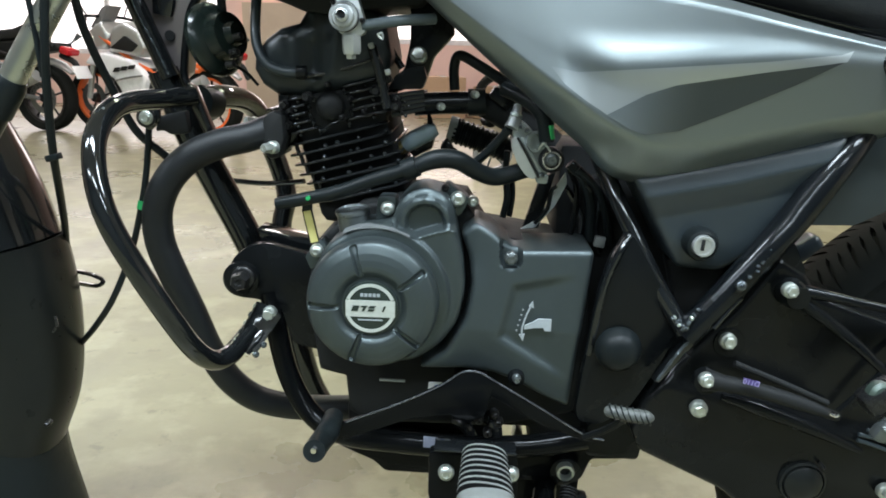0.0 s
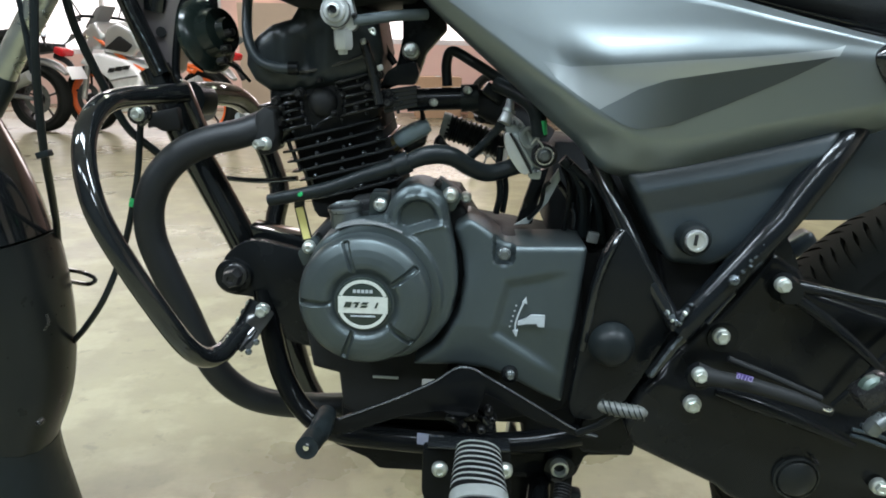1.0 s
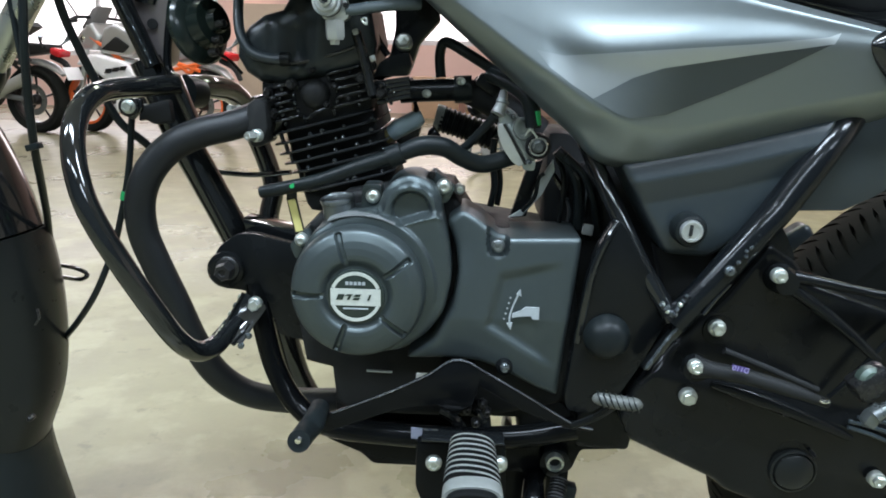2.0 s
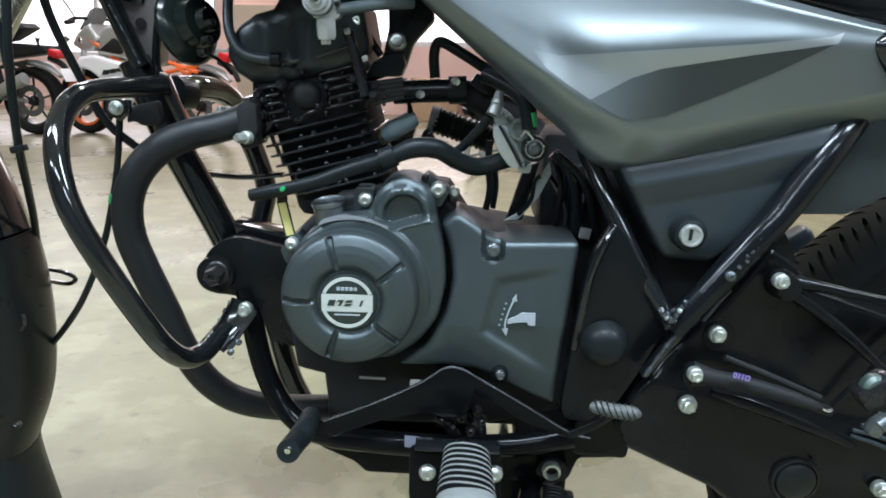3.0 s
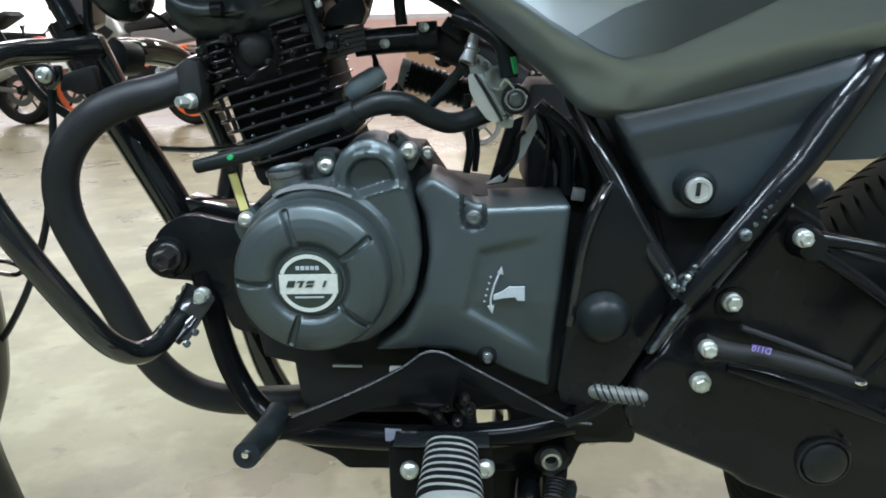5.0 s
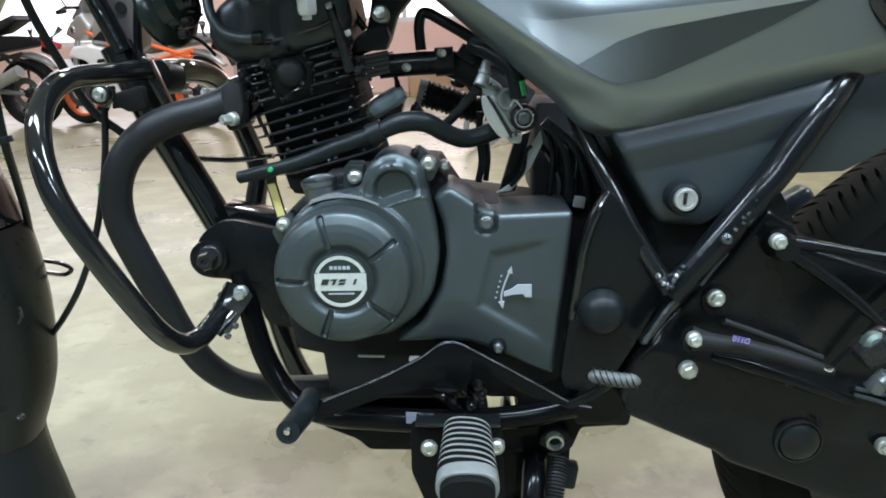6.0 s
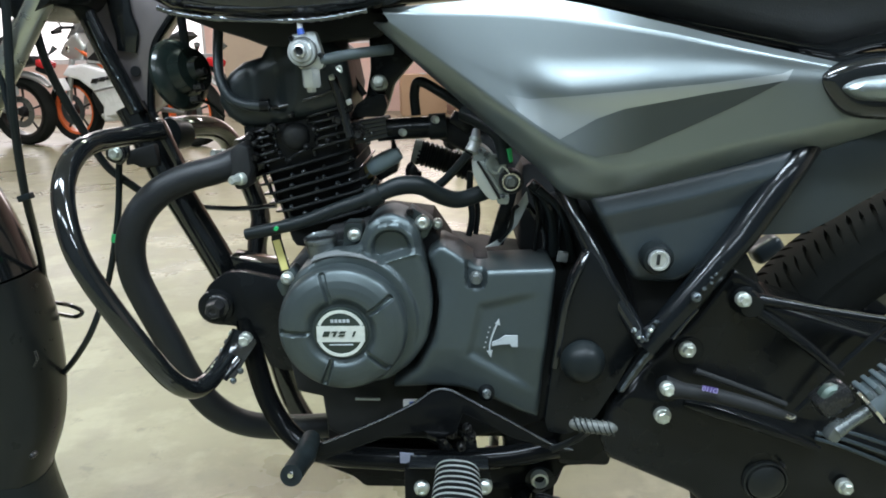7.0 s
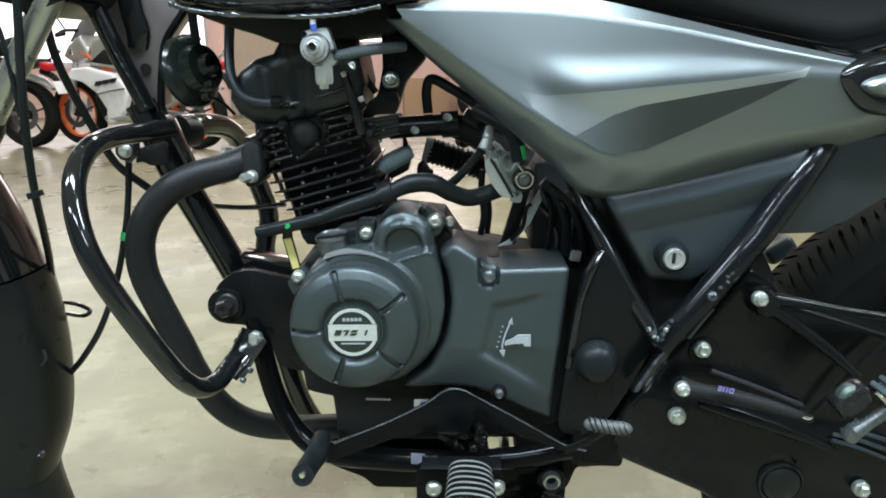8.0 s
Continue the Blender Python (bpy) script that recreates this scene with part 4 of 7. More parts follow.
for p in ((-0.0615, 0.714, 0.6886), (-0.0468, 0.714, 0.6668)):
    part("sensor_cap", block(p, (0.005, 0.004, 0.005), (0, -20, 0), 0.001), ALLOY, rocker)

# magneto cover: backing, arch, disc
ARCH = (-0.0088, 0.66, 0.5429)
FLOWLINE = [(-0.1043, 0.66, 0.5307), (-0.0643, 0.66, 0.5384), (-0.0397, 0.66, 0.5383), (-0.0193, 0.66, 0.5328), (-0.0022, 0.66, 0.5386), (0.0128, 0.66, 0.5421), (0.0238, 0.66, 0.5388)]


def mag_depth(x, z):
    """An arch with a raised rib round a flat pocket, and a lower part that stands further out below a curved step; a shoulder runs round the disc."""
    r = np.hypot(x - ARCH[0], z - ARCH[2])
    rib = np.clip(1 - np.abs(r - 0.0200) / 0.0052, 0, 1)
    line = [(p[0], p[2]) for p in FLOWLINE]
    step = np.interp(x, [q[0] for q in line], [q[1] for q in line])
    low = smoothstep((step + 0.003 - z) / 0.0065)
    lip = np.clip(1 - np.abs(step - 0.0015 - z) / 0.004, 0, 1)
    ring = smoothstep((0.0668 - np.hypot(x - DISC.x, z - DISC.z)) / 0.0035)
    y = 0.668 - 0.0050 * smoothstep(rib * 1.4) * (1 - low) + 0.0025 * smoothstep((0.0165 - r) / 0.002) * (1 - low) - 0.009 * low - 0.0016 * smoothstep(lip)
    a = np.arctan2(z - DISC.z, x - DISC.x)
    return y + (np.minimum(y, 0.6545) - y) * ring * smoothstep((a + 0.5) / 0.6)


DISC = V((-0.0512, 0.655, 0.4770))
R = 0.0566
mag = relief(rounded([(-0.1087, 0.66, 0.4923), (-0.0922, 0.66, 0.5234), (-0.0681, 0.66, 0.5396), (-0.0444, 0.66, 0.5434), (-0.0369, 0.66, 0.5454), (-0.0320, 0.66, 0.5609), (-0.0214, 0.66, 0.5707), (-0.0083, 0.66, 0.5740), (0.0061, 0.66, 0.5689), (0.0156, 0.66, 0.5569), (0.0181, 0.66, 0.5378), (0.0246, 0.66, 0.5148), (0.0272, 0.66, 0.4862), (0.0207, 0.66, 0.4552), (0.0061, 0.66, 0.4349), (-0.0148, 0.66, 0.4196), (-0.0503, 0.66, 0.4142), (-0.0884, 0.66, 0.4247), (-0.1103, 0.66, 0.4535)], 0.008),
             mag_depth, 0.72, 0.0013, 0.007)
mag = part("magneto_cover", mag, ENGINE_GREY, bike, "satin dark grey round engine cover")

def disc_shape():
    """The turned face with five tapering grooves."""
    bm = bmesh.new()
    prof = [(0.0, 0.0195), (0.41, 0.0195), (0.425, 0.0180), (0.45, 0.0178), (0.465, 0.0186), (0.535, 0.0220), (0.565, 0.0229), (0.62, 0.0231), (0.72, 0.0223), (0.82, 0.0207), (0.90, 0.0184),
            (0.945, 0.0168), (0.97, 0.0148), (0.99, 0.0120), (1.0, 0.0090), (1.0, -0.02)]
    steps = []
    for (r0, h0), (r1, h1) in zip(prof, prof[1:]):
        k = 7 if r1 - r0 > 0.05 and r0 > 0.3 else 2
        steps += [(r0 + (r1 - r0) * i / k, h0 + (h1 - h0) * i / k) for i in range(k)]
    steps.append(prof[-1])
    seg = 400
    rows = []
    for r, h in steps[1:]:
        row = []
        for k in range(seg):
            a = 2 * math.pi * k / seg
            hh = h
            for g in (107, 35, 181.5, 250.5, 319):
                da = (a - radians(g) + math.pi) % (2 * math.pi) - math.pi
                off = da * r
                w = 0.046 + 0.040 * (r - 0.5)
                if abs(off) < w and 0.47 < r < 0.965:
                    taper = min(1, (r - 0.47) / 0.10, (0.965 - r) / 0.035)
                    hh -= 0.0042 * max(0, taper) * min(1, 1.5 * (1 - off / w) if off > 0 else 2.4 * (1 + off / w))
            row.append((DISC.x + R * r * math.cos(a), DISC.y - hh, DISC.z + R * r * math.sin(a)))
        rows.append(row)
    loft(rows, bm, True)
    bm.verts.ensure_lookup_table()
    bm.faces.new([bm.verts[k] for k in range(seg)])
    return bm


disc = part("cover_disc", disc_shape(), ENGINE_GREY, mag, angle=28)
by = DISC.y - 0.0215
badge = part("badge", lathe((DISC.x, DISC.y - 0.02, DISC.z), (0, -1, 0), [(0, 0), (R * 0.405, 0), (R * 0.405, 0.0022), (R * 0.37, 0.003), (0, 0.003)], 48), BADGE_DARK, mag, "round dark badge with silver band")
BR = R * 0.405


def flat_bar(x0, x1, z0, z1, y, slant=0.0, th=0.0008):
    return prism([(DISC.x + BR * x0 - slant * BR, y, DISC.z + BR * z0), (DISC.x + BR * x1 - slant * BR, y, DISC.z + BR * z0), (DISC.x + BR * x1 + slant * BR, y, DISC.z + BR * z1), (DISC.x + BR * x0 + slant * BR, y, DISC.z + BR * z1)], th, 0)


yb = DISC.y - 0.0236
part("band", flat_bar(-0.90, 0.90, -0.33, 0.30, yb), BADGE_WHITE, badge)
for a0, a1 in ((22, 158), (202, 338)):
    rows = [[(DISC.x + BR * q * math.cos(radians(a0 + (a1 - a0) * i / 30)), y, DISC.z + BR * q * math.sin(radians(a0 + (a1 - a0) * i / 30))) for q, y in ((0.81, yb + 0.0008), (0.81, yb), (0.93, yb), (0.93, yb + 0.0008))] for i in range(31)]
    part("arc", loft(rows), BADGE_WHITE, badge)
for x0, x1, z0, z1 in ((-0.66, -0.42, -0.11, 0.10), (-0.34, -0.12, 0.04, 0.10), (-0.28, -0.18, -0.11, 0.04), (-0.04, 0.18, 0.01, 0.10), (-0.08, 0.14, -0.11, -0.03), (0.46, 0.54, -0.11, 0.10)):
    part("mark", flat_bar(x0, x1, z0, z1, yb - 0.0005, 0.04), BADGE_DARK, badge)
for i in range(5):
    part("mark", flat_bar(-0.36 + 0.15 * i, -0.25 + 0.15 * i, 0.44, 0.56, yb), DECAL_GREY, badge)
part("mark", flat_bar(-0.45, 0.45, -0.47, -0.42, yb), DECAL_GREY, badge)
rows = [[(DISC.x + R * q * math.cos(radians(t)), y, DISC.z + R * q * math.sin(radians(t))) for q, y in ((1.118, 0.664), (1.120, 0.6536), (1.140, 0.6538), (1.147, 0.668))] for t in np.linspace(62, 114, 26)]
part("name_strip", loft([list(r) for r in rows]), STRIP, mag, "thin pale strip")
part("filler_cap", lathe((-0.0725, 0.69, 0.5304), (-0.12, -0.10, 1), [(0, -0.01), (0.0143, -0.01), (0.0143, 0.0148), (0.0153, 0.0158), (0.0153, 0.0187), (0.0133, 0.0197), (0.0123, 0.0182), (0, 0.0177)], 32), CAP_GREY, mag, "ribbed oil filler cap")
part("mount_lug", prism(rounded([(-0.0511, 0.68, 0.5630), (-0.0351, 0.68, 0.5628), (-0.0350, 0.68, 0.5380), (-0.0533, 0.68, 0.5382)], 0.004), 0.02, 0.001), ENGINE_GREY, mag)
dome_bolt((-0.0425, 0.68, 0.5526), 0.0063, mag)
part("mount_lug", prism(rounded([(0.0023, 0.69, 0.5638), (0.0076, 0.69, 0.5756), (0.0286, 0.69, 0.5610), (0.0208, 0.69, 0.5454), (0.0055, 0.69, 0.5456)], 0.004), 0.02, 0.001), ENGINE_GREY, mag)
dome_bolt((0.0180, 0.688, 0.5610), 0.0069, mag)
dome_bolt((0.0314, 0.7, 0.5571), 0.0050, mag)
dome_bolt((0.0072, 0.688, 0.5709), 0.0034, mag, STEEL_DARK)
part("mount_lug", prism(rounded([(-0.1163, 0.68, 0.5070), (-0.1013, 0.68, 0.5228), (-0.0943, 0.68, 0.5121), (-0.1109, 0.68, 0.4935)], 0.003), 0.02, 0.001), ENGINE_GREY, mag)
dome_bolt((-0.1051, 0.678, 0.5128), 0.0058, mag)

# sprocket cover with pressed creases and a shift mark
CREASE_A = [(0.0670, 0.66, 0.4927), (0.0827, 0.66, 0.4962), (0.1269, 0.66, 0.5053)]
CREASE_B = [(0.0660, 0.66, 0.4911), (0.0611, 0.66, 0.4700), (0.0540, 0.66, 0.4442)]
CREASE_C = [(0.0505, 0.66, 0.4420), (0.0733, 0.66, 0.4293), (0.1066, 0.66, 0.4081)]
POCKET = [(p[0], p[2]) for p in ((0.0660, 0.66, 0.4921), (0.1366, 0.66, 0.5073), (0.1600, 0.66, 0.3750), (0.1091, 0.66, 0.4071), (0.0540, 0.66, 0.4421))]
NOTCH = [(p[0], p[2]) for p in rounded([(0.0557, 0.66, 0.5526), (0.0755, 0.66, 0.5524), (0.0758, 0.66, 0.5046), (0.0556, 0.66, 0.5047)], 0.009)]


def sprocket_depth(x, z):
    d = edge_distance(x, z, POCKET)
    ins = inside(x, z, POCKET)
    y = 0.661 + 0.10 * np.maximum(z - 0.45, 0) + 0.10 * np.maximum(0.45 - z, 0) + np.where(ins, 0.0044 * smoothstep(d / 0.009) * smoothstep((0.128 - x) / 0.030), 0)
    y = y + ridge(x, z, CREASE_C, 0.010, 0.0004)
    nd = edge_distance(x, z, NOTCH)
    ni = inside(x, z, NOTCH)
    y = y + np.where(ni, 0.013 * smoothstep(nd / 0.003), 0)
    return y + 0.010 * smoothstep(((0.0556, 0.66, 0.5120)[0] - x) / 0.05) * smoothstep((z - (0.0555, 0.66, 0.4807)[2]) / 0.04)


sprocket = part("sprocket_cover", relief(rounded([(0.0215, 0.66, 0.5337), (0.0352, 0.66, 0.5437), (0.0508, 0.66, 0.5351), (0.0669, 0.66, 0.5211), (0.1371, 0.66, 0.5231), (0.1346, 0.66, 0.4959), (0.1277, 0.66, 0.4373), (0.1237, 0.66, 0.3759), (0.1044, 0.66, 0.3840), (0.0734, 0.66, 0.4010), (0.0529, 0.66, 0.4089), (0.0273, 0.66, 0.4113), (0.0016, 0.66, 0.4102), (-0.0129, 0.66, 0.4102), (0.0122, 0.66, 0.4296), (0.0279, 0.66, 0.4595), (0.0327, 0.66, 0.4887), (0.0300, 0.66, 0.5122)], 0.005), sprocket_depth, 0.735, 0.002, 0.0055), ENGINE_GREY, bike, "satin dark grey sprocket cover with printed gear-shift mark")
bolt((0.0659, 0.671, 0.5136), 0.0058, sprocket, CAP_GREY, spin=0.1)
part("bolt_collar", lathe((0.0750, 0.664, 0.4060), (0, -1, 0), [(0, -0.01), (0.0078, -0.01), (0.0074, 0.004), (0.0062, 0.006), (0, 0.006)], 20), SATIN_BLACK, sprocket)
bolt((0.0750, 0.657, 0.4080), 0.0040, sprocket, CAP_GREY)
mark = part("shift_mark", prism([(0.0799, 0.6624, 0.4556), (0.0864, 0.6624, 0.4582), (0.0915, 0.6624, 0.4620), (0.1030, 0.6624, 0.4619), (0.1031, 0.6624, 0.4510), (0.0976, 0.6624, 0.4511), (0.0961, 0.6624, 0.4539), (0.0875, 0.6624, 0.4534), (0.0799, 0.6624, 0.4518)], 0.002, 0), DECAL_GREY, sprocket, "grey printed foot and arrow")
part("arrow", sweep([(0.0852, 0.6626, 0.4753), (0.0804, 0.6626, 0.4630), (0.0779, 0.6626, 0.4532), (0.0779, 0.6626, 0.4457)], 0.0008, 6, 6), DECAL_GREY, mark)
part("arrow", prism([(0.0862, 0.6624, 0.4780), (0.0872, 0.6624, 0.4716), (0.0828, 0.6624, 0.4733)], 0.002, 0), DECAL_GREY, mark)
part("arrow", prism([(0.0790, 0.6624, 0.4408), (0.0754, 0.6624, 0.4468), (0.0804, 0.6624, 0.4474)], 0.002, 0), DECAL_GREY, mark)
for i in range(5):
    part("dot", lathe(((0.0808, 0.6624, 0.4701)[0] - 0.0012 * i - 0.003, 0.6624, (0.0808, 0.6624, 0.4701)[2] - 0.0048 * i), (0, -1, 0), [(0, 0), (0.0009, 0), (0, 0.0003)], 8), DECAL_GREY, mark)

# engine mount plate and bosses
mount = part("engine_mount", prism(rounded([(-0.2040, 0.722, 0.4684), (-0.1951, 0.722, 0.4915), (-0.1798, 0.722, 0.5034), (-0.1630, 0.722, 0.5067), (-0.1065, 0.722, 0.4926), (-0.0974, 0.722, 0.4589), (-0.1094, 0.722, 0.3992), (-0.1401, 0.722, 0.4055), (-0.1513, 0.722, 0.4446), (-0.1760, 0.722, 0.4505), (-0.1945, 0.722, 0.4513)], 0.008), 0.012, 0.0015), SATIN_BLACK, bike, "black steel engine mount plate")
part("boss", lathe((-0.1870, 0.722, 0.4712), (0, -1, 0), [(0, 0), (0.0175, 0), (0.0170, 0.006), (0.0134, 0.007), (0.0129, 0.011), (0, 0.011)], 28), SATIN_BLACK, mount)
bolt((-0.1832, 0.712, 0.4741), 0.0113, mount, STEEL_DARK, h=0.014)
part("mount_strap", prism([(-0.1793, 0.75, 0.5137), (-0.1268, 0.75, 0.5028), (-0.1278, 0.75, 0.4880), (-0.1740, 0.75, 0.4960)], 0.03, 0.001), GLOSS_BLACK, mount)

# fuel tank underside, tap and fuel hose
tank = part("fuel_tank", relief([(-0.1999, 0.69, 0.8217), (-0.2073, 0.69, 0.7565), (-0.1870, 0.69, 0.7454), (-0.1541, 0.69, 0.7395), (-0.1066, 0.69, 0.7369), (-0.0590, 0.69, 0.7379), (-0.0247, 0.69, 0.7437), (-0.0090, 0.69, 0.7461), (0.0823, 0.69, 0.7526), (0.1380, 0.69, 0.7552), (0.1632, 0.69, 0.8148)], lambda x, z: 0.665 + 0 * x, 0.90, 0.012, 0.03), GLOSS_BLACK, bike, "gloss black fuel tank")
part("tank_seam", sweep([(-0.1973, 0.68, 0.7477), (-0.1774, 0.675, 0.7418), (-0.1395, 0.672, 0.7375), (-0.0928, 0.67, 0.7354), (-0.0559, 0.67, 0.7370), (-0.0231, 0.675, 0.7429)], 0.0021, 10, 16, ripple=0.2, pitch=0.003), SEAM, tank)
part("tank_rail", prism([(-0.2119, 0.72, 0.7541), (-0.1933, 0.72, 0.7415), (-0.1642, 0.72, 0.7306), (-0.1372, 0.72, 0.7225), (-0.1202, 0.72, 0.7156), (-0.0951, 0.72, 0.7142), (-0.0547, 0.72, 0.7203), (-0.0196, 0.72, 0.7227), (-0.0042, 0.72, 0.7413), (-0.0630, 0.72, 0.7517)], 0.12, 0.004), DULL_BLACK, tank)
tap = part("fuel_tap", lathe((-0.0791, 0.678, 0.7108), (0, -1, 0.05), [(0, -0.012), (0.0119, -0.012), (0.0119, 0.002), (0.0115, 0.003), (0.0095, 0.003), (0.0091, 0.007), (0.0081, 0.008), (0.0057, 0.008), (0.0053, 0.013), (0.0038, 0.014), (0.0033, 0.010), (0, 0.010)], 32), ALLOY, bike, "cast alloy fuel tap")
part("tap_body", prism(rounded([(-0.0900, 0.682, 0.7246), (-0.0686, 0.682, 0.7279), (-0.0614, 0.682, 0.7019), (-0.0645, 0.682, 0.6960), (-0.0827, 0.682, 0.6963), (-0.0895, 0.682, 0.7092)], 0.004), 0.014, 0.0015), ALLOY, tap)
part("tap_bowl", hex_shape((-0.0742, 0.685, 0.6965), (0.03, 0, -1), 0.0082, 0.0155, spin=0.2), ALLOY, tap)
part("drain_plug", hex_shape((-0.0744, 0.685, 0.6821), (0.03, 0, -1), 0.0044, 0.0049), ALLOY, tap)
part("tap_core", lathe((-0.0780, 0.6675, 0.7125), (0, -1, 0), [(0, 0), (0.0036, 0), (0.0036, 0.003), (0, 0.002)], 14), GROOVE, tap)
dome_bolt((-0.0876, 0.681, 0.7219), 0.0024, tap, STEEL_DARK)
dome_bolt((-0.087, 0.68, 0.721), 0.0022, tap, STEEL_DARK)
dome_bolt((-0.064, 0.68, 0.708), 0.0022, tap, STEEL_DARK)
part("seam_ring", lathe((-0.0791, 0.678, 0.7108), (0, -1, 0.05), [(0.0119, -0.003), (0.0124, -0.003), (0.0124, -0.001), (0.0119, -0.001)], 32, ring=True), STEEL_DARK, tap)
part("lever_stem", sweep([(-0.0784, 0.672, 0.7366), (-0.0784, 0.672, 0.7290)], 0.0024, 8, 2), WHITE_PRINT, tap)
part("lever_stem", sweep([(-0.0783, 0.672, 0.7294), (-0.0777, 0.672, 0.7246)], 0.0029, 8, 2), BLUE, tap)
part("fuel_hose", sweep([(-0.0656, 0.685, 0.7037), (-0.0507, 0.688, 0.7063), (-0.0322, 0.695, 0.7092), (-0.0067, 0.71, 0.7118)], 0.0047, 12, 5), FOOT_GREY, tap)
part("hose_clip", sweep([(-0.0517, 0.685, 0.6962), (-0.0480, 0.685, 0.6938), (-0.0487, 0.685, 0.6985), (-0.0526, 0.685, 0.6971)], 0.001, 6, 4), ZINC, tap)

# frame bracket behind the head
bracket = part("head_bracket", prism([(-0.0315, 0.752, 0.7336), (0.0037, 0.752, 0.7330), (0.0099, 0.752, 0.7008), (-0.0091, 0.752, 0.6800), (-0.0167, 0.752, 0.6567), (-0.0465, 0.752, 0.6466), (-0.0518, 0.752, 0.6493), (-0.0359, 0.752, 0.6701), (-0.0309, 0.752, 0.6932)], 0.02, 0.003), SATIN_BLACK, bike, "black steel head bracket")
bolt((-0.0230, 0.748, 0.6815), 0.0081, bracket, axis=(0, -1, 0.3), spin=0.1)
part("bracket_stay", sweep([(-0.0560, 0.77, 0.7063), (-0.0499, 0.77, 0.6853), (-0.0396, 0.77, 0.6693)], 0.0033, 8, 4), CAST_BLACK, bracket)

# inlet, carburettor and hoses
part("inlet_pipe", sweep([(-0.0257, 0.745, 0.6374), (-0.0033, 0.745, 0.6392), (0.0340, 0.745, 0.6409)], 0.0102, 18, 4), SATIN_BLACK, bike, "black inlet pipe")
part("throttle_boot", sweep([(0.0338, 0.75, 0.6394), (0.0525, 0.75, 0.6339), (0.0766, 0.75, 0.6213), (0.1037, 0.75, 0.6022)], [q * 0.000539 for q in (20, 26, 28, 26)], 16, 4), DULL_BLACK, bike)
part("inlet_clamp", lathe((0.0318, 0.745, 0.6410), (1, 0, 0.05), [(0, -0.008), (0.0123, -0.008), (0.0123, 0.008), (0, 0.008)], 20), RUBBER, bike)
bolt((-0.0002, 0.728, 0.6373), 0.0036, bike, axis=(0.3, -1, 0))
bolt((0.0300, 0.728, 0.6487), 0.0036, bike, axis=(0.3, -1, 0))
part("rubber_arch", sweep([(0.0109, 0.755, 0.6509), (0.0097, 0.755, 0.6719), (0.0152, 0.752, 0.6823), (0.0343, 0.745, 0.6730), (0.0599, 0.725, 0.6577), (0.0821, 0.71, 0.6425), (0.0930, 0.7, 0.6296), (0.0953, 0.7, 0.6120)], 0.0048, 12, 6), RUBBER, bike)
part("rubber_arch", sweep([(0.0547, 0.72, 0.6550), (0.0743, 0.705, 0.6466), (0.0876, 0.695, 0.6351), (0.0927, 0.692, 0.6132)], 0.0065, 12, 6), RUBBER, bike)
part("paint_mark", sweep([(0.0943, 0.69, 0.6267), (0.0959, 0.69, 0.6149)], 0.0034, 8, 2), GREEN, bike)
carb = part("carburettor", prism(rounded([(0.0632, 0.7, 0.6265), (0.0707, 0.7, 0.6286), (0.0797, 0.7, 0.6221), (0.0907, 0.7, 0.6072), (0.0997, 0.7, 0.5912), (0.0938, 0.7, 0.5789), (0.0838, 0.7, 0.5797), (0.0723, 0.7, 0.5961), (0.0647, 0.7, 0.6120)], 0.004), 0.03, 0.002), CARB_GREY, bike, "cast alloy throttle body with a dark pivot cap")
bowl = part("float_bowl", prism(rounded([(0.0627, 0.695, 0.6140), (0.0673, 0.695, 0.6155), (0.0754, 0.695, 0.6021), (0.0869, 0.695, 0.5822), (0.0824, 0.695, 0.5786), (0.0764, 0.695, 0.5821), (0.0684, 0.695, 0.5930), (0.0637, 0.695, 0.6040)], 0.003), 0.02, 0.0035, segs=3), ALLOY, carb, "smooth bright alloy bowl")
part("bowl_seam", sweep([(0.0677, 0.6945, 0.6150), (0.0754, 0.6945, 0.6023), (0.0877, 0.6945, 0.5807)], 0.0011, 8, 4), STEEL_DARK, bowl)
part("body_rib", prism([(0.0698, 0.697, 0.6140), (0.0733, 0.697, 0.6156), (0.0913, 0.697, 0.5862), (0.0879, 0.697, 0.5832)], 0.012, 0.0012), CARB_GREY, carb)
part("body_foot", prism(rounded([(0.0844, 0.696, 0.5832), (0.0968, 0.696, 0.5832), (0.0954, 0.696, 0.5752), (0.0859, 0.696, 0.5757)], 0.002), 0.02, 0.0012), CARB_GREY, carb)
part("bore", lathe((0.0843, 0.698, 0.6116), (0.3, -1, 0.1), [(0, -0.004), (0.0092, -0.004), (0.0092, 0.002), (0.0066, 0.002), (0.0060, -0.002), (0, -0.002)], 24), CARB_GREY, carb)
part("pivot_cap", lathe((0.0980, 0.694, 0.5963), (0, -1, 0), [(0, -0.012), (0.0110, -0.012), (0.0110, 0.0), (0.0098, 0.002), (0, 0.002)], 28), DULL_BLACK, carb)
part("pivot_ring", lathe((0.0976, 0.6915, 0.5967), (0, -1, 0), [(0.0062, -0.002), (0.0086, -0.002), (0.0086, 0.001), (0.0078, 0.002), (0.0066, 0.002), (0.0062, 0.001)], 28, ring=True), CHROME, carb)
bolt((0.0976, 0.692, 0.5969), 0.0058, carb, CAP_GREY)
for p, r in (((0.0753, 0.695, 0.6216), 0.0024), ((0.0703, 0.695, 0.6245), 0.0018), ((0.0909, 0.695, 0.5832), 0.0018)):
    dome_bolt(p, r, carb, CAP_GREY)
part("cable_end", sweep([(0.0672, 0.71, 0.6411), (0.0654, 0.703, 0.6315), (0.0619, 0.699, 0.6225)], [0.0034, 0.0048, 0.0062], 12, 4), ALLOY, carb)
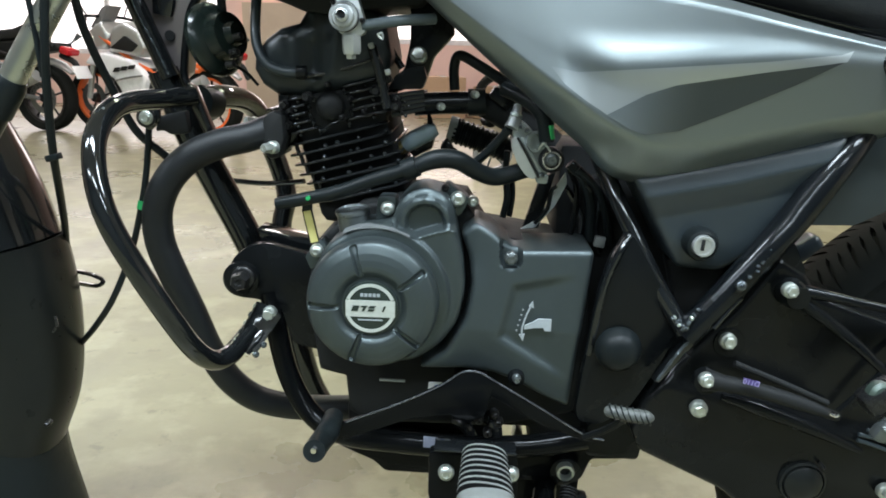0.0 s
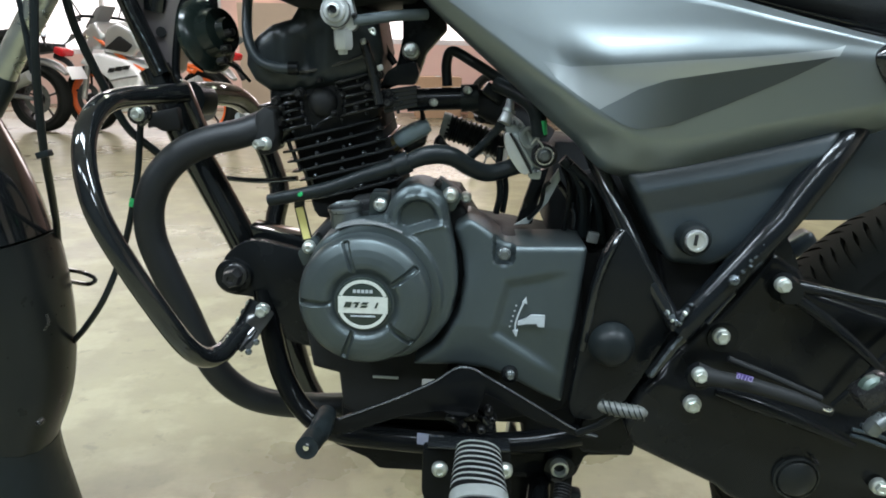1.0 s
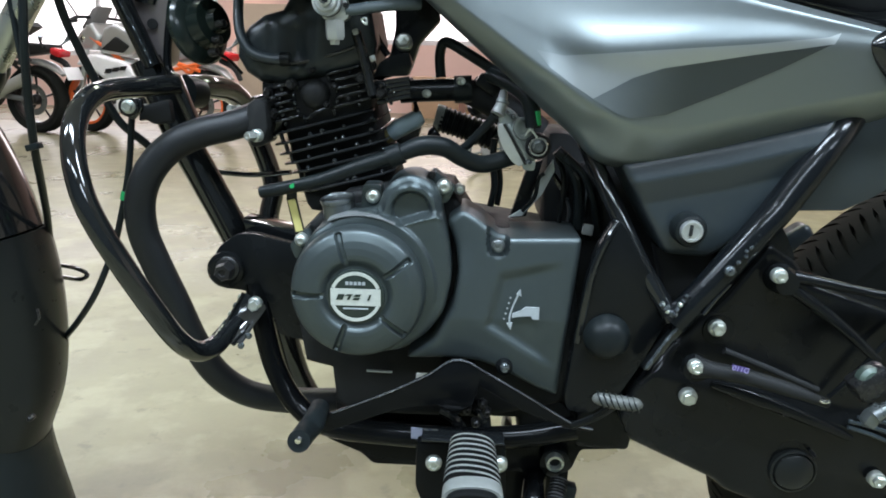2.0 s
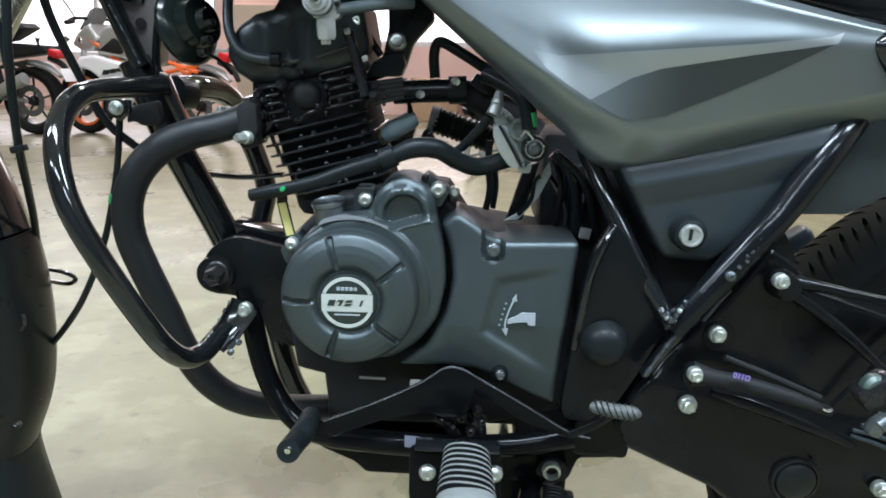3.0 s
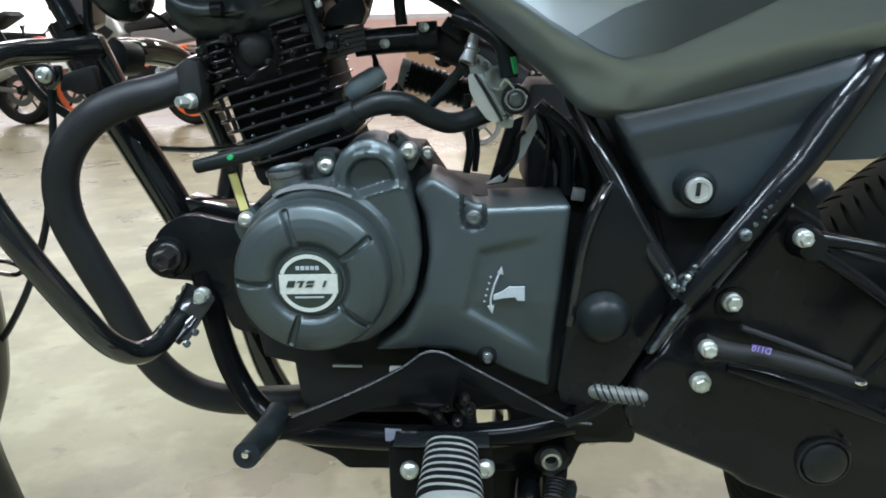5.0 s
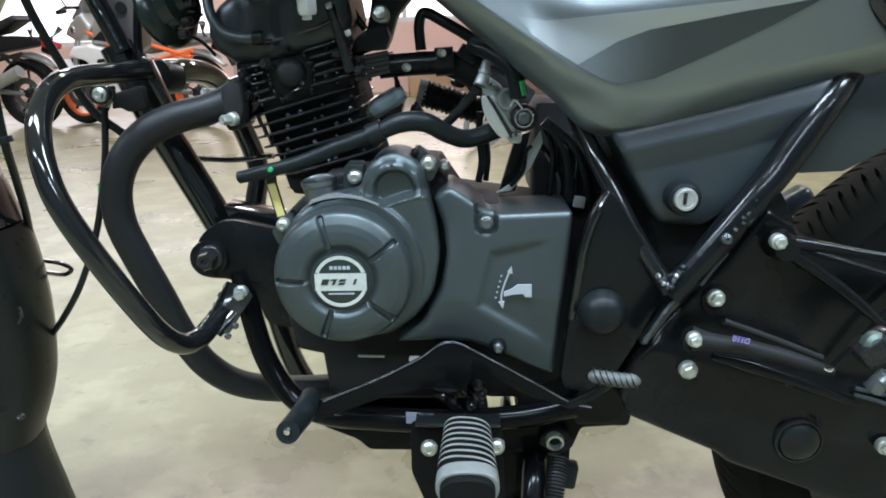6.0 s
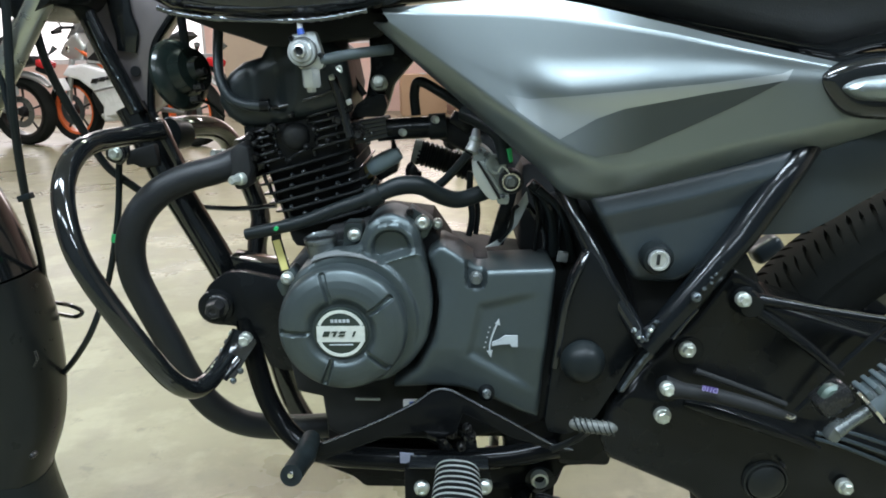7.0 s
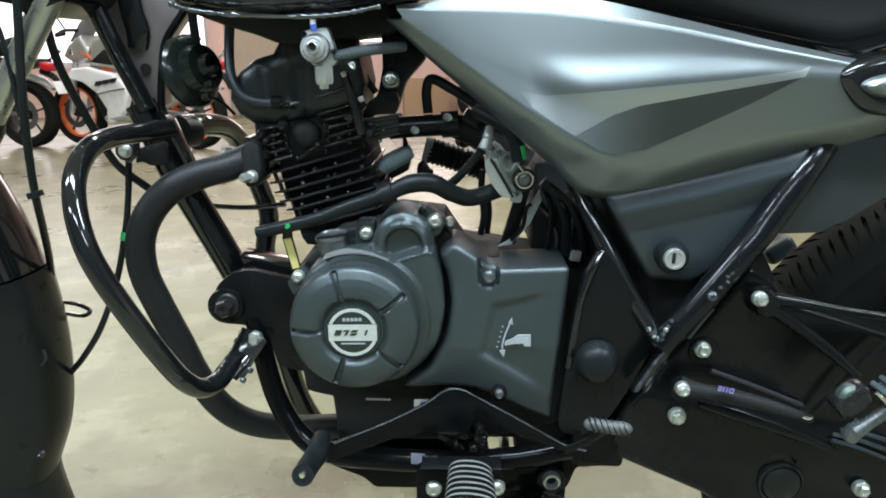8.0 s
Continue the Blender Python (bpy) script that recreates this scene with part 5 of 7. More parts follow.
part("cable_collar", lathe((0.0661, 0.702, 0.6330), (0.35, 0.3, 1), [(0, -0.0014), (0.0056, -0.0014), (0.0056, 0.0014), (0, 0.0014)], 14), CARB_GREY, carb)
part("cable_end", sweep([(0.0602, 0.7, 0.6220), (0.0532, 0.705, 0.6123), (0.0379, 0.71, 0.5953), (0.0264, 0.715, 0.5862)], 0.0040, 10, 4), RUBBER, carb)
part("lever_spring", sweep([(0.0861, 0.69, 0.6061), (0.0899, 0.688, 0.6113), (0.0959, 0.688, 0.6048)], 0.0009, 6, 5), ZINC, carb)
part("air_hose", sweep([(0.0099, 0.8, 0.6098), (0.0330, 0.8, 0.6026), (0.0676, 0.8, 0.5906)], 0.0127, 18, 26, ripple=0.05, pitch=0.005), RUBBER, bike, "ribbed black air hose")
part("hose_mouth", lathe((0.0082, 0.8, 0.6104), (-1, 0, 0.25), [(0, -0.004), (0.0133, -0.004), (0.0133, 0.004), (0.0104, 0.004), (0.0098, -0.002), (0, -0.002)], 20), GREY_TAPE, bike)
part("coil_stub", sweep([(0.0066, 0.76, 0.5795), (0.0068, 0.76, 0.5963), (0.0091, 0.76, 0.5996)], 0.0082, 14, 3), SATIN_BLACK, bike)
part("coolant_hose", sweep([(-0.1408, 0.685, 0.5523), (-0.1168, 0.68, 0.5580), (-0.0851, 0.675, 0.5664), (-0.0542, 0.672, 0.5784), (-0.0245, 0.672, 0.5880), (-0.0025, 0.676, 0.5965), (0.0169, 0.682, 0.5957), (0.0339, 0.69, 0.5855), (0.0516, 0.7, 0.5794), (0.0775, 0.71, 0.5855)], [q * 0.000485 for q in (11, 12, 12, 12, 13, 17, 17, 16, 16, 16)], 16, 7), RUBBER, bike, "thick black rubber hose")
part("hose_sleeve", lathe((-0.0225, 0.672, 0.5890), (1, 0, 0.45), [(0, -0.006), (0.0091, -0.006), (0.0091, 0.006), (0, 0.006)], 18), RUBBER, bike)
part("paint_mark", lathe((-0.1095, 0.667, 0.5614), (0, -1, 0), [(0, -0.004), (0.0019, -0.004), (0.0019, 0.0005), (0, 0.0008)], 10), GREEN, bike)
tag = part("tag", prism([(-0.1199, 0.688, 0.5472), (-0.1111, 0.688, 0.5487), (-0.1044, 0.688, 0.5173), (-0.1133, 0.688, 0.5152)], 0.0015, 0), DULL_BLACK, bike, "yellow tag with a black border")
part("tag_face", prism([(-0.1183, 0.687, 0.5453), (-0.1120, 0.687, 0.5469), (-0.1056, 0.687, 0.5187), (-0.1120, 0.687, 0.5171)], 0.0006, 0), YELLOW, tag)
part("tag_strap", prism([(-0.1185, 0.68, 0.5626), (-0.1093, 0.68, 0.5646), (-0.1102, 0.686, 0.5481), (-0.1190, 0.686, 0.5471)], 0.003, 0.0006), RUBBER, tag)
sensor = part("sensor", sweep([(-0.0351, 0.767, 0.5975), (-0.0268, 0.764, 0.6035), (-0.0124, 0.762, 0.6114), (-0.0058, 0.762, 0.6146)], [0.0078, 0.0088, 0.0086, 0.0062], 16, 4), SENSOR_GREY, bike, "grey sensor with a wire boot")
part("sensor_tip", sweep([(-0.0415, 0.767, 0.5930), (-0.0340, 0.766, 0.5984)], 0.0066, 14, 2), BRASS, sensor)
part("sensor_boot", sweep([(-0.0112, 0.76, 0.6139), (-0.0127, 0.762, 0.6256), (-0.0173, 0.767, 0.6333)], [0.0036, 0.0020, 0.0015], 10, 4), RUBBER, sensor)
part("sensor_foot", prism([(-0.0378, 0.772, 0.5968), (-0.0079, 0.772, 0.6049), (-0.0098, 0.772, 0.5937), (-0.0280, 0.772, 0.5843)], 0.03, 0.002), CAST_BLACK, sensor)
# loose hoses, wiring and a taped strip behind the cover
part("drain_hose", sweep([(0.0625, 0.76, 0.5956), (0.0618, 0.76, 0.5733), (0.0641, 0.76, 0.5506), (0.0608, 0.76, 0.5306)], 0.0033, 10, 4), RUBBER, bike)
part("drain_hose", sweep([(0.0678, 0.77, 0.5714), (0.0701, 0.77, 0.5513), (0.0678, 0.77, 0.5298)], 0.0028, 10, 4), RUBBER, bike)
part("stay", prism([(0.0936, 0.74, 0.5739), (0.1074, 0.74, 0.5793), (0.0942, 0.74, 0.5255), (0.0788, 0.74, 0.5234)], 0.01, 0.001), SATIN_BLACK, bike)
part("grey_strip", prism([(0.1149, 0.725, 0.5819), (0.1168, 0.725, 0.5712), (0.1066, 0.725, 0.5496), (0.0893, 0.725, 0.5289), (0.0759, 0.725, 0.5273), (0.0945, 0.725, 0.5388), (0.1022, 0.725, 0.5606), (0.1099, 0.725, 0.5739)], 0.003, 0.0008), GREY_TAPE, bike, "pale grey taped strip")
part("wire_tail", sweep([(0.0889, 0.72, 0.5346), (0.0989, 0.715, 0.5494), (0.1013, 0.715, 0.5653), (0.1063, 0.715, 0.5706)], 0.002, 8, 4), SATIN_BLACK, bike)
part("dark_box", prism([(0.1101, 0.75, 0.5439), (0.1112, 0.75, 0.6047), (0.1359, 0.75, 0.6044), (0.1825, 0.75, 0.5176), (0.1777, 0.75, 0.5003), (0.1106, 0.75, 0.5124)], 0.09, 0.006), DULL_BLACK, bike)
part("loom", sweep([(0.1169, 0.72, 0.5907), (0.1302, 0.72, 0.5773), (0.1394, 0.725, 0.5521), (0.1411, 0.73, 0.5176)], 0.0052, 10, 5), RUBBER, bike)
part("loom", sweep([(0.1242, 0.715, 0.5862), (0.1416, 0.715, 0.5702), (0.1519, 0.72, 0.5477), (0.1601, 0.73, 0.5119)], 0.0036, 10, 5), RUBBER, bike)
for i, pts in enumerate(([(0.1191, 0.73, 0.5836), (0.1259, 0.725, 0.5630), (0.1237, 0.73, 0.5234)], [(0.1311, 0.728, 0.5812), (0.1465, 0.722, 0.5635), (0.1458, 0.728, 0.5293), (0.1522, 0.73, 0.5062)], [(0.1136, 0.735, 0.5720), (0.1324, 0.73, 0.5400), (0.1310, 0.735, 0.5108)])):
    part("loom", sweep(pts, 0.0026, 8, 5), GLOSS_BLACK if i else SATIN_BLACK, bike)
part("loom_clip", block((0.1495, 0.722, 0.5187), (0.010, 0.006, 0.010), (0, 10, 0), 0.001), PEG_GREY, bike)
part("loom_clip", block((0.1355, 0.715, 0.5693), (0.008, 0.004, 0.003), (0, 50, 0), 0.001), STEEL_DARK, bike)
part("choke_body", block((0.0539, 0.735, 0.6458), (0.022, 0.014, 0.012), (0, 35, 0), 0.002), SATIN_BLACK, bike)
part("choke_link", sweep([(0.0436, 0.735, 0.6643), (0.0539, 0.735, 0.6632), (0.0580, 0.73, 0.6543)], 0.0016, 8, 4), STEEL_DARK, bike)
part("jet_holder", lathe((0.0445, 0.76, 0.6232), (0.3, -1, 0), [(0, -0.01), (0.006, -0.01), (0.006, 0.004), (0.004, 0.006), (0, 0.006)], 14), STEEL_DARK, bike)

# ---- side cowl, panel, seat ----
# top edge, shoulder line, lower crease, lip and inner edge, each from the front tip to the tail
EDGE = [(-0.0119, 0.69, 0.7430), (0.0172, 0.679, 0.7455), (0.0720, 0.669, 0.7478), (0.1339, 0.661, 0.7462), (0.2124, 0.653, 0.7280), (0.2783, 0.65, 0.7117), (0.3687, 0.66, 0.6926)]
SHOULDER = [(-0.0097, 0.684, 0.7405), (0.0357, 0.67, 0.7377), (0.0828, 0.66, 0.7360), (0.1330, 0.652, 0.7322), (0.2104, 0.644, 0.7202), (0.2761, 0.643, 0.7061), (0.3665, 0.655, 0.6893)]
CREASE = [(-0.0055, 0.6885, 0.7348), (0.0545, 0.662, 0.6915), (0.0995, 0.6475, 0.6594), (0.1449, 0.643, 0.6305), (0.1895, 0.642, 0.6200), (0.2759, 0.648, 0.6360), (0.4098, 0.662, 0.6619)]
LIP = [(-0.0187, 0.694, 0.7348), (0.0211, 0.678, 0.6989), (0.0667, 0.666, 0.6599), (0.1130, 0.660, 0.6201), (0.1596, 0.660, 0.5880), (0.2684, 0.664, 0.6071), (0.4392, 0.682, 0.6439)]
INNER = [(-0.0192, 0.73, 0.7344), (0.0219, 0.715, 0.6976), (0.0703, 0.705, 0.6565), (0.1196, 0.695, 0.6144), (0.1675, 0.69, 0.5826), (0.2801, 0.69, 0.6039), (0.4541, 0.7, 0.6436)]


def cowl_mesh():
    """A flank that leans back above, swells at one soft shoulder band and turns under at the crease."""
    edge, top, low, lip, inner = [spline(c, 12) for c in (EDGE, SHOULDER, CREASE, LIP, INNER)]
    knots = list(range(7))
    fine = np.linspace(0, 1, 41)
    rows = []
    for k in range(len(top)):
        u = k / 12
        centre = np.interp(u, knots, [0.50, 0.50, 0.47, 0.42, 0.28, 0.20, 0.18])
        swell = np.interp(u, [0, 2.1, 2.4, 2.7, 3, 4, 5, 6], [0, 0, 3, 12, 18, 20, 15, 4])
        above = np.interp(u, knots, [14, 14, 14, 12, 8, 5, 0])
        below = np.interp(u, knots, [13, 14, 14, 5, -5, -6, -5])
        dip = np.interp(u, knots, [0, 0, 2, 12, 8, 4, 0])
        blend = smoothstep((fine - centre + 0.05) / 0.32)
        lean = above + (below - above) * blend + swell * np.exp(-((fine - centre) / 0.085) ** 2) - dip * np.exp(-((fine - centre - 0.20) / 0.07) ** 2)
        run = (top[k] - low[k]).length
        out = -np.concatenate([[0], np.cumsum(np.tan(np.radians((lean[1:] + lean[:-1]) / 2)))]) * run / 40
        pts = [edge[k].lerp(top[k], s) for s in (0, 0.45, 0.85)]
        for f, o in zip(fine, out):
            p = top[k].lerp(low[k], f)
            pts.append(Vector((p.x, top[k].y + o, p.z)))
        # the rolled crease, then the lip
        fold = pts[-1].copy()
        way = fold + (pts[-1] - pts[-6]).normalized() * (lip[k] - fold).length * 0.16
        for s in (0.1, 0.2, 0.3, 0.42, 0.56, 0.7, 0.85):
            pts.append(fold * (1 - s) ** 2 + way * 2 * s * (1 - s) + lip[k] * s * s)
        pts += [lip[k], inner[k]]
        rows.append(pts)
    return loft(rows)


cowl_bm = cowl_mesh()
bmesh.ops.recalc_face_normals(cowl_bm, faces=cowl_bm.faces)
from mathutils.bvhtree import BVHTree
bmesh.ops.solidify(cowl_bm, geom=list(cowl_bm.faces), thickness=0.0022)
COWL_TREE = BVHTree.FromBMesh(cowl_bm)
cowl = part("side_cowl", cowl_bm, COWL, bike, "satin silver-grey side cowl with a graphite flash", 60)


def draped(outline, lift, step=0.004):
    """A decal laid on the cowl."""
    own = relief(outline, lambda px, pz: 0 * px, 1, step, 0.001, drop=0.0)
    for v in own.verts:
        hit, nor, _, _ = COWL_TREE.ray_cast(Vector((v.co.x, 0.3, v.co.z)), Vector((0, 1, 0)))
        rim = v.co.y > 0.5
        if nor.y > 0:
            nor = -nor
        v.co = hit + nor * (0.0001 if rim else lift)
    return own


part("decal", draped([(0.1317, 0.643, 0.6407), (0.1604, 0.643, 0.6567), (0.1822, 0.643, 0.6643), (0.2488, 0.643, 0.6754), (0.3101, 0.648, 0.6841), (0.3150, 0.65, 0.6925), (0.3052, 0.65, 0.6890), (0.2482, 0.648, 0.6829), (0.1821, 0.648, 0.6777), (0.1375, 0.646, 0.6741), (0.1087, 0.645, 0.6720), (0.0877, 0.648, 0.6760), (0.0986, 0.652, 0.6630), (0.1136, 0.648, 0.6521)], 0.0003), DECAL_LIGHT, cowl, "bright silver flash", 60)
part("decal", draped([(0.1317, 0.64, 0.6402), (0.1605, 0.64, 0.6562), (0.1823, 0.64, 0.6638), (0.2484, 0.64, 0.6749), (0.3073, 0.64, 0.6838), (0.2710, 0.64, 0.6656), (0.2287, 0.64, 0.6466), (0.1883, 0.64, 0.6297), (0.1616, 0.64, 0.6259), (0.1487, 0.64, 0.6303)], 0.0006), DECAL_DARK, cowl, "graphite flash", 60)

# seat, seat base and tail piece
seat = part("seat", relief(rounded([(0.1472, 0.69, 0.8192), (0.1496, 0.69, 0.7550), (0.1640, 0.69, 0.7451), (0.2461, 0.69, 0.7277), (0.3171, 0.69, 0.7131), (0.3597, 0.69, 0.7061), (0.3909, 0.69, 0.7146), (0.4978, 0.69, 0.7316), (0.4831, 0.69, 0.8127)], 0.02), lambda x, z: 0.682 - 0.02 * smoothstep((z - (0.2461, 0.69, 0.7277)[2]) / 0.08), 0.88, 0.005, 0.02), SEAT, bike, "black vinyl seat")
part("seat_base", relief(rounded([(0.1343, 0.7, 0.7738), (0.1398, 0.7, 0.7488), (0.1589, 0.7, 0.7431), (0.2498, 0.7, 0.7226), (0.3317, 0.7, 0.7048), (0.3729, 0.7, 0.6963), (0.3976, 0.7, 0.7056), (0.5082, 0.7, 0.7140), (0.4984, 0.7, 0.7674)], 0.01), lambda x, z: 0.690 + 0 * x, 0.86, 0.0025, 0.008), GLOSS_BLACK, seat)
tail = part("tail_rim", relief(rounded([(0.3357, 0.65, 0.6828), (0.3436, 0.65, 0.6932), (0.3710, 0.65, 0.7013), (0.4732, 0.65, 0.7091), (0.4847, 0.65, 0.6462), (0.3687, 0.65, 0.6530), (0.3535, 0.65, 0.6607)], 0.012), lambda x, z: 0.642 + 0 * x, 0.74, 0.003, 0.010), GLOSS_BLACK, bike, "silver tail panel in a black rim")
part("tail_panel", relief(rounded([(0.3505, 0.645, 0.6781), (0.3651, 0.645, 0.6861), (0.4721, 0.645, 0.6964), (0.4783, 0.645, 0.6620), (0.3721, 0.645, 0.6665), (0.3603, 0.645, 0.6697)], 0.012), lambda x, z: 0.634 + 0 * x, 0.70, 0.003, 0.014), COWL, tail)

# lockable side panel
TOPLINE = [(0.1678, 0.651, 0.5729), (0.2437, 0.651, 0.5887), (0.3198, 0.651, 0.6091)]
panel = part("side_panel", relief(rounded([(0.1607, 0.664, 0.5895), (0.2463, 0.664, 0.6079), (0.3303, 0.664, 0.6280), (0.3173, 0.664, 0.5985), (0.2758, 0.664, 0.5381), (0.2486, 0.664, 0.5160), (0.2402, 0.664, 0.5110), (0.2049, 0.664, 0.5132), (0.1846, 0.664, 0.5475)], 0.006), lambda x, z: 0.657 + ridge(x, z, TOPLINE, 0.020, 0.006) + 0.006 * smoothstep(((0.2275, 0.664, 0.5396)[2] - z) / 0.05), 0.72, 0.002, 0.006), PANEL_GREY, bike, "dark grey plastic side panel with a key lock")
lock = part("lock_collar", lathe((0.2188, 0.642, 0.5376), (0, -1, 0), [(0, -0.01), (0.0136, -0.016), (0.0136, -0.003), (0.0122, 0.0), (0.0100, 0.001), (0.0094, -0.002), (0, -0.002)], 32), RUBBER, panel)
part("lock_barrel", lathe((0.2185, 0.644, 0.5378), (0, -1, 0), [(0, 0), (0.0092, 0), (0.0092, 0.005), (0.0082, 0.0065), (0.0063, 0.0065), (0.0061, 0.0058), (0, 0.0058)], 32), ALLOY, lock)
part("key_slot", block((0.2175, 0.638, 0.5390), (0.0028, 0.002, 0.009), (0, 4, 0), 0.0005), DULL_BLACK, lock)
part("battery_box", prism([(0.1322, 0.735, 0.5745), (0.3836, 0.735, 0.6297), (0.3248, 0.735, 0.5203), (0.2512, 0.735, 0.4162), (0.2204, 0.735, 0.3639), (0.1706, 0.735, 0.3227), (0.1239, 0.735, 0.3293), (0.1339, 0.735, 0.5050)], 0.05, 0.003), DULL_BLACK, bike)
part("under_panel", prism([(0.2069, 0.7, 0.5102), (0.2611, 0.7, 0.5087), (0.2506, 0.7, 0.4760), (0.2341, 0.7, 0.4480), (0.2247, 0.7, 0.4469)], 0.02, 0.002), DULL_BLACK, bike)
part("inner_mudguard", prism(rounded([(0.323, 0.672, 0.6061), (0.3383, 0.672, 0.6368), (0.47, 0.672, 0.66), (0.421, 0.672, 0.593), (0.395, 0.672, 0.578), (0.374, 0.672, 0.564), (0.351, 0.672, 0.552), (0.3072, 0.672, 0.5508)], 0.002), 0.018, 0.002), PANEL_GREY, bike, "dark grey inner rear mudguard")
part("tail_tube", sweep([(0.3496, 0.7, 0.6313), (0.3869, 0.7, 0.6430), (0.4480, 0.7, 0.6518)], 0.0070, 12, 4), GLOSS_BLACK, bike)

# rear frame tubes and gusset plate
part("seat_tube", sweep([(0.1368, 0.718, 0.6090), (0.1496, 0.695, 0.5783), (0.1646, 0.677, 0.5474), (0.1861, 0.662, 0.5042), (0.2135, 0.648, 0.4602)], 0.0076, 18, 6), GLOSS_BLACK, bike, "gloss black frame tube")
rear_tube = part("rear_tube", sweep([(0.3593, 0.69, 0.6395), (0.3265, 0.662, 0.6076), (0.2927, 0.65, 0.5625), (0.2718, 0.643, 0.5379), (0.2430, 0.64, 0.5010), (0.2114, 0.64, 0.4602)], [0.0135, 0.0135, 0.0130, 0.0122, 0.0118, 0.0116], 20, 6), TUBE_BLACK, bike, "gloss black frame tube")
part("blade", prism([(0.2271, 0.634, 0.4734), (0.2302, 0.634, 0.4698), (0.2118, 0.634, 0.4457), (0.1935, 0.634, 0.4194), (0.1886, 0.634, 0.4199), (0.2076, 0.634, 0.4499)], 0.012, 0.001), GLOSS_BLACK, rear_tube)
part("blade_edge", sweep([(0.2232, 0.633, 0.4703), (0.2065, 0.633, 0.4488), (0.1907, 0.633, 0.4215)], 0.0014, 8, 8, ripple=0.25, pitch=0.006), WELD, rear_tube)
part("tube_seam", sweep([(0.2510, 0.632, 0.4972), (0.2413, 0.631, 0.4851), (0.2317, 0.63, 0.4714)], 0.0018, 8, 3), GLOSS_BLACK, rear_tube)
random.seed(4)
for i in range(16):
    t = i / 15
    p, q, r = V((0.1983, 0.63, 0.4787)), V((0.2072, 0.626, 0.4701)), V((0.2161, 0.628, 0.4854))
    c = p.lerp(q, t * 2) if t < 0.5 else q.lerp(r, t * 2 - 1)
    c += Vector((random.uniform(-1, 1), random.uniform(-0.5, 0.5), random.uniform(-1, 1))) * 0.002
    part("weld", lathe(c, (random.uniform(-0.4, 0.4), -1, random.uniform(-0.4, 0.4)), [(0, -0.003), (0.0021, -0.002), (0.0018, 0.0002), (0.0010, 0.0010), (0, 0.0012)], 8), ZINC if i % 4 == 1 else WELD, rear_tube)
for i in range(11):
    t = i / 10
    c = V((0.2560, 0.6287, 0.5170)).lerp(V((0.2780, 0.6357, 0.5500)), t) + Vector((random.uniform(-1, 1), 0, random.uniform(-1, 1))) * 0.0018
    part("weld", lathe(c, (0.3, -1, -0.3), [(0, -0.003), (0.0019, -0.002), (0.0017, 0.0010), (0.0008, 0.0020), (0, 0.0023)], 7), WELD, rear_tube)
part("weld", lathe((0.2471, 0.6245, 0.5101), (0, -1, 0.2), [(0, -0.003), (0.005, -0.002), (0.0042, 0.0008), (0.002, 0.0025), (0, 0.003)], 9), WELD, rear_tube)
plate = part("frame_plate", prism(rounded([(0.1601, 0.652, 0.5437), (0.1680, 0.652, 0.5377), (0.2130, 0.652, 0.4616), (0.1876, 0.652, 0.4101), (0.1737, 0.652, 0.3858), (0.1500, 0.652, 0.3688), (0.1304, 0.652, 0.3717), (0.1281, 0.652, 0.3830), (0.1345, 0.652, 0.4407), (0.1399, 0.652, 0.4908), (0.1477, 0.652, 0.5188)], 0.006), 0.014, 0.002), SATIN_BLACK, bike, "black steel frame plate")
part("plate_edge", sweep([(0.1627, 0.655, 0.5410), (0.1532, 0.652, 0.5239), (0.1454, 0.652, 0.5011), (0.1405, 0.652, 0.4726), (0.1360, 0.654, 0.4345)], 0.0032, 10, 5), GLOSS_BLACK, plate)
part("rubber_plug", lathe((0.1599, 0.65, 0.4420), (0, -1, 0), [(0, -0.002), (0.0199, -0.002), (0.0194, 0.003), (0.0180, 0.005), (0.0171, 0.008), (0.0125, 0.013), (0.0055, 0.0148), (0, 0.015)], 32), RUBBER, plate, "domed dark rubber plug")

# swing arm, chain case and hanger
case = part("chain_case", relief(rounded([(0.1849, 0.651, 0.3480), (0.1773, 0.651, 0.3686), (0.1885, 0.651, 0.3994), (0.2164, 0.651, 0.4348), (0.2570, 0.651, 0.4819), (0.2864, 0.651, 0.5273), (0.3116, 0.651, 0.5120), (0.3230, 0.651, 0.4943), (0.4028, 0.651, 0.4681), (0.5033, 0.651, 0.4387), (0.5405, 0.651, 0.2265), (0.4337, 0.651, 0.2416), (0.3574, 0.651, 0.2690), (0.2722, 0.651, 0.3025), (0.2622, 0.651, 0.3119)], 0.005),
                                  lambda x, z: 0.652 + ridge(x, z, [(0.1916, 0.651, 0.3883), (0.2618, 0.651, 0.3571), (0.3514, 0.651, 0.3224), (0.4463, 0.651, 0.2990)], 0.011, -0.0015) - 0.006 * smoothstep(((0.2828, 0.651, 0.4074)[2] - z - 0.25 * (x - (0.2828, 0.651, 0.4074)[0])) / 0.02), 0.74, 0.004, 0.006), CASE_BLACK, bike, "black plastic chain case")
for c, r in (((0.2506, 0.647, 0.4539), 14.5), ((0.2262, 0.617, 0.4310), 12), ((0.2311, 0.641, 0.3933), 15), ((0.2879, 0.629, 0.5061), 12.5), ((0.3996, 0.639, 0.3225), 14.5)):
    bolt(c, 0.0005 * r, case, spin=0.1 + r)
part("case_gusset", prism(rounded([(0.283, 0.655, 0.528), (0.293, 0.655, 0.545), (0.299, 0.655, 0.536), (0.308, 0.655, 0.519), (0.313, 0.655, 0.503), (0.301, 0.655, 0.495), (0.281, 0.655, 0.5)], 0.002), 0.012, 0.0015), SATIN_BLACK, case)
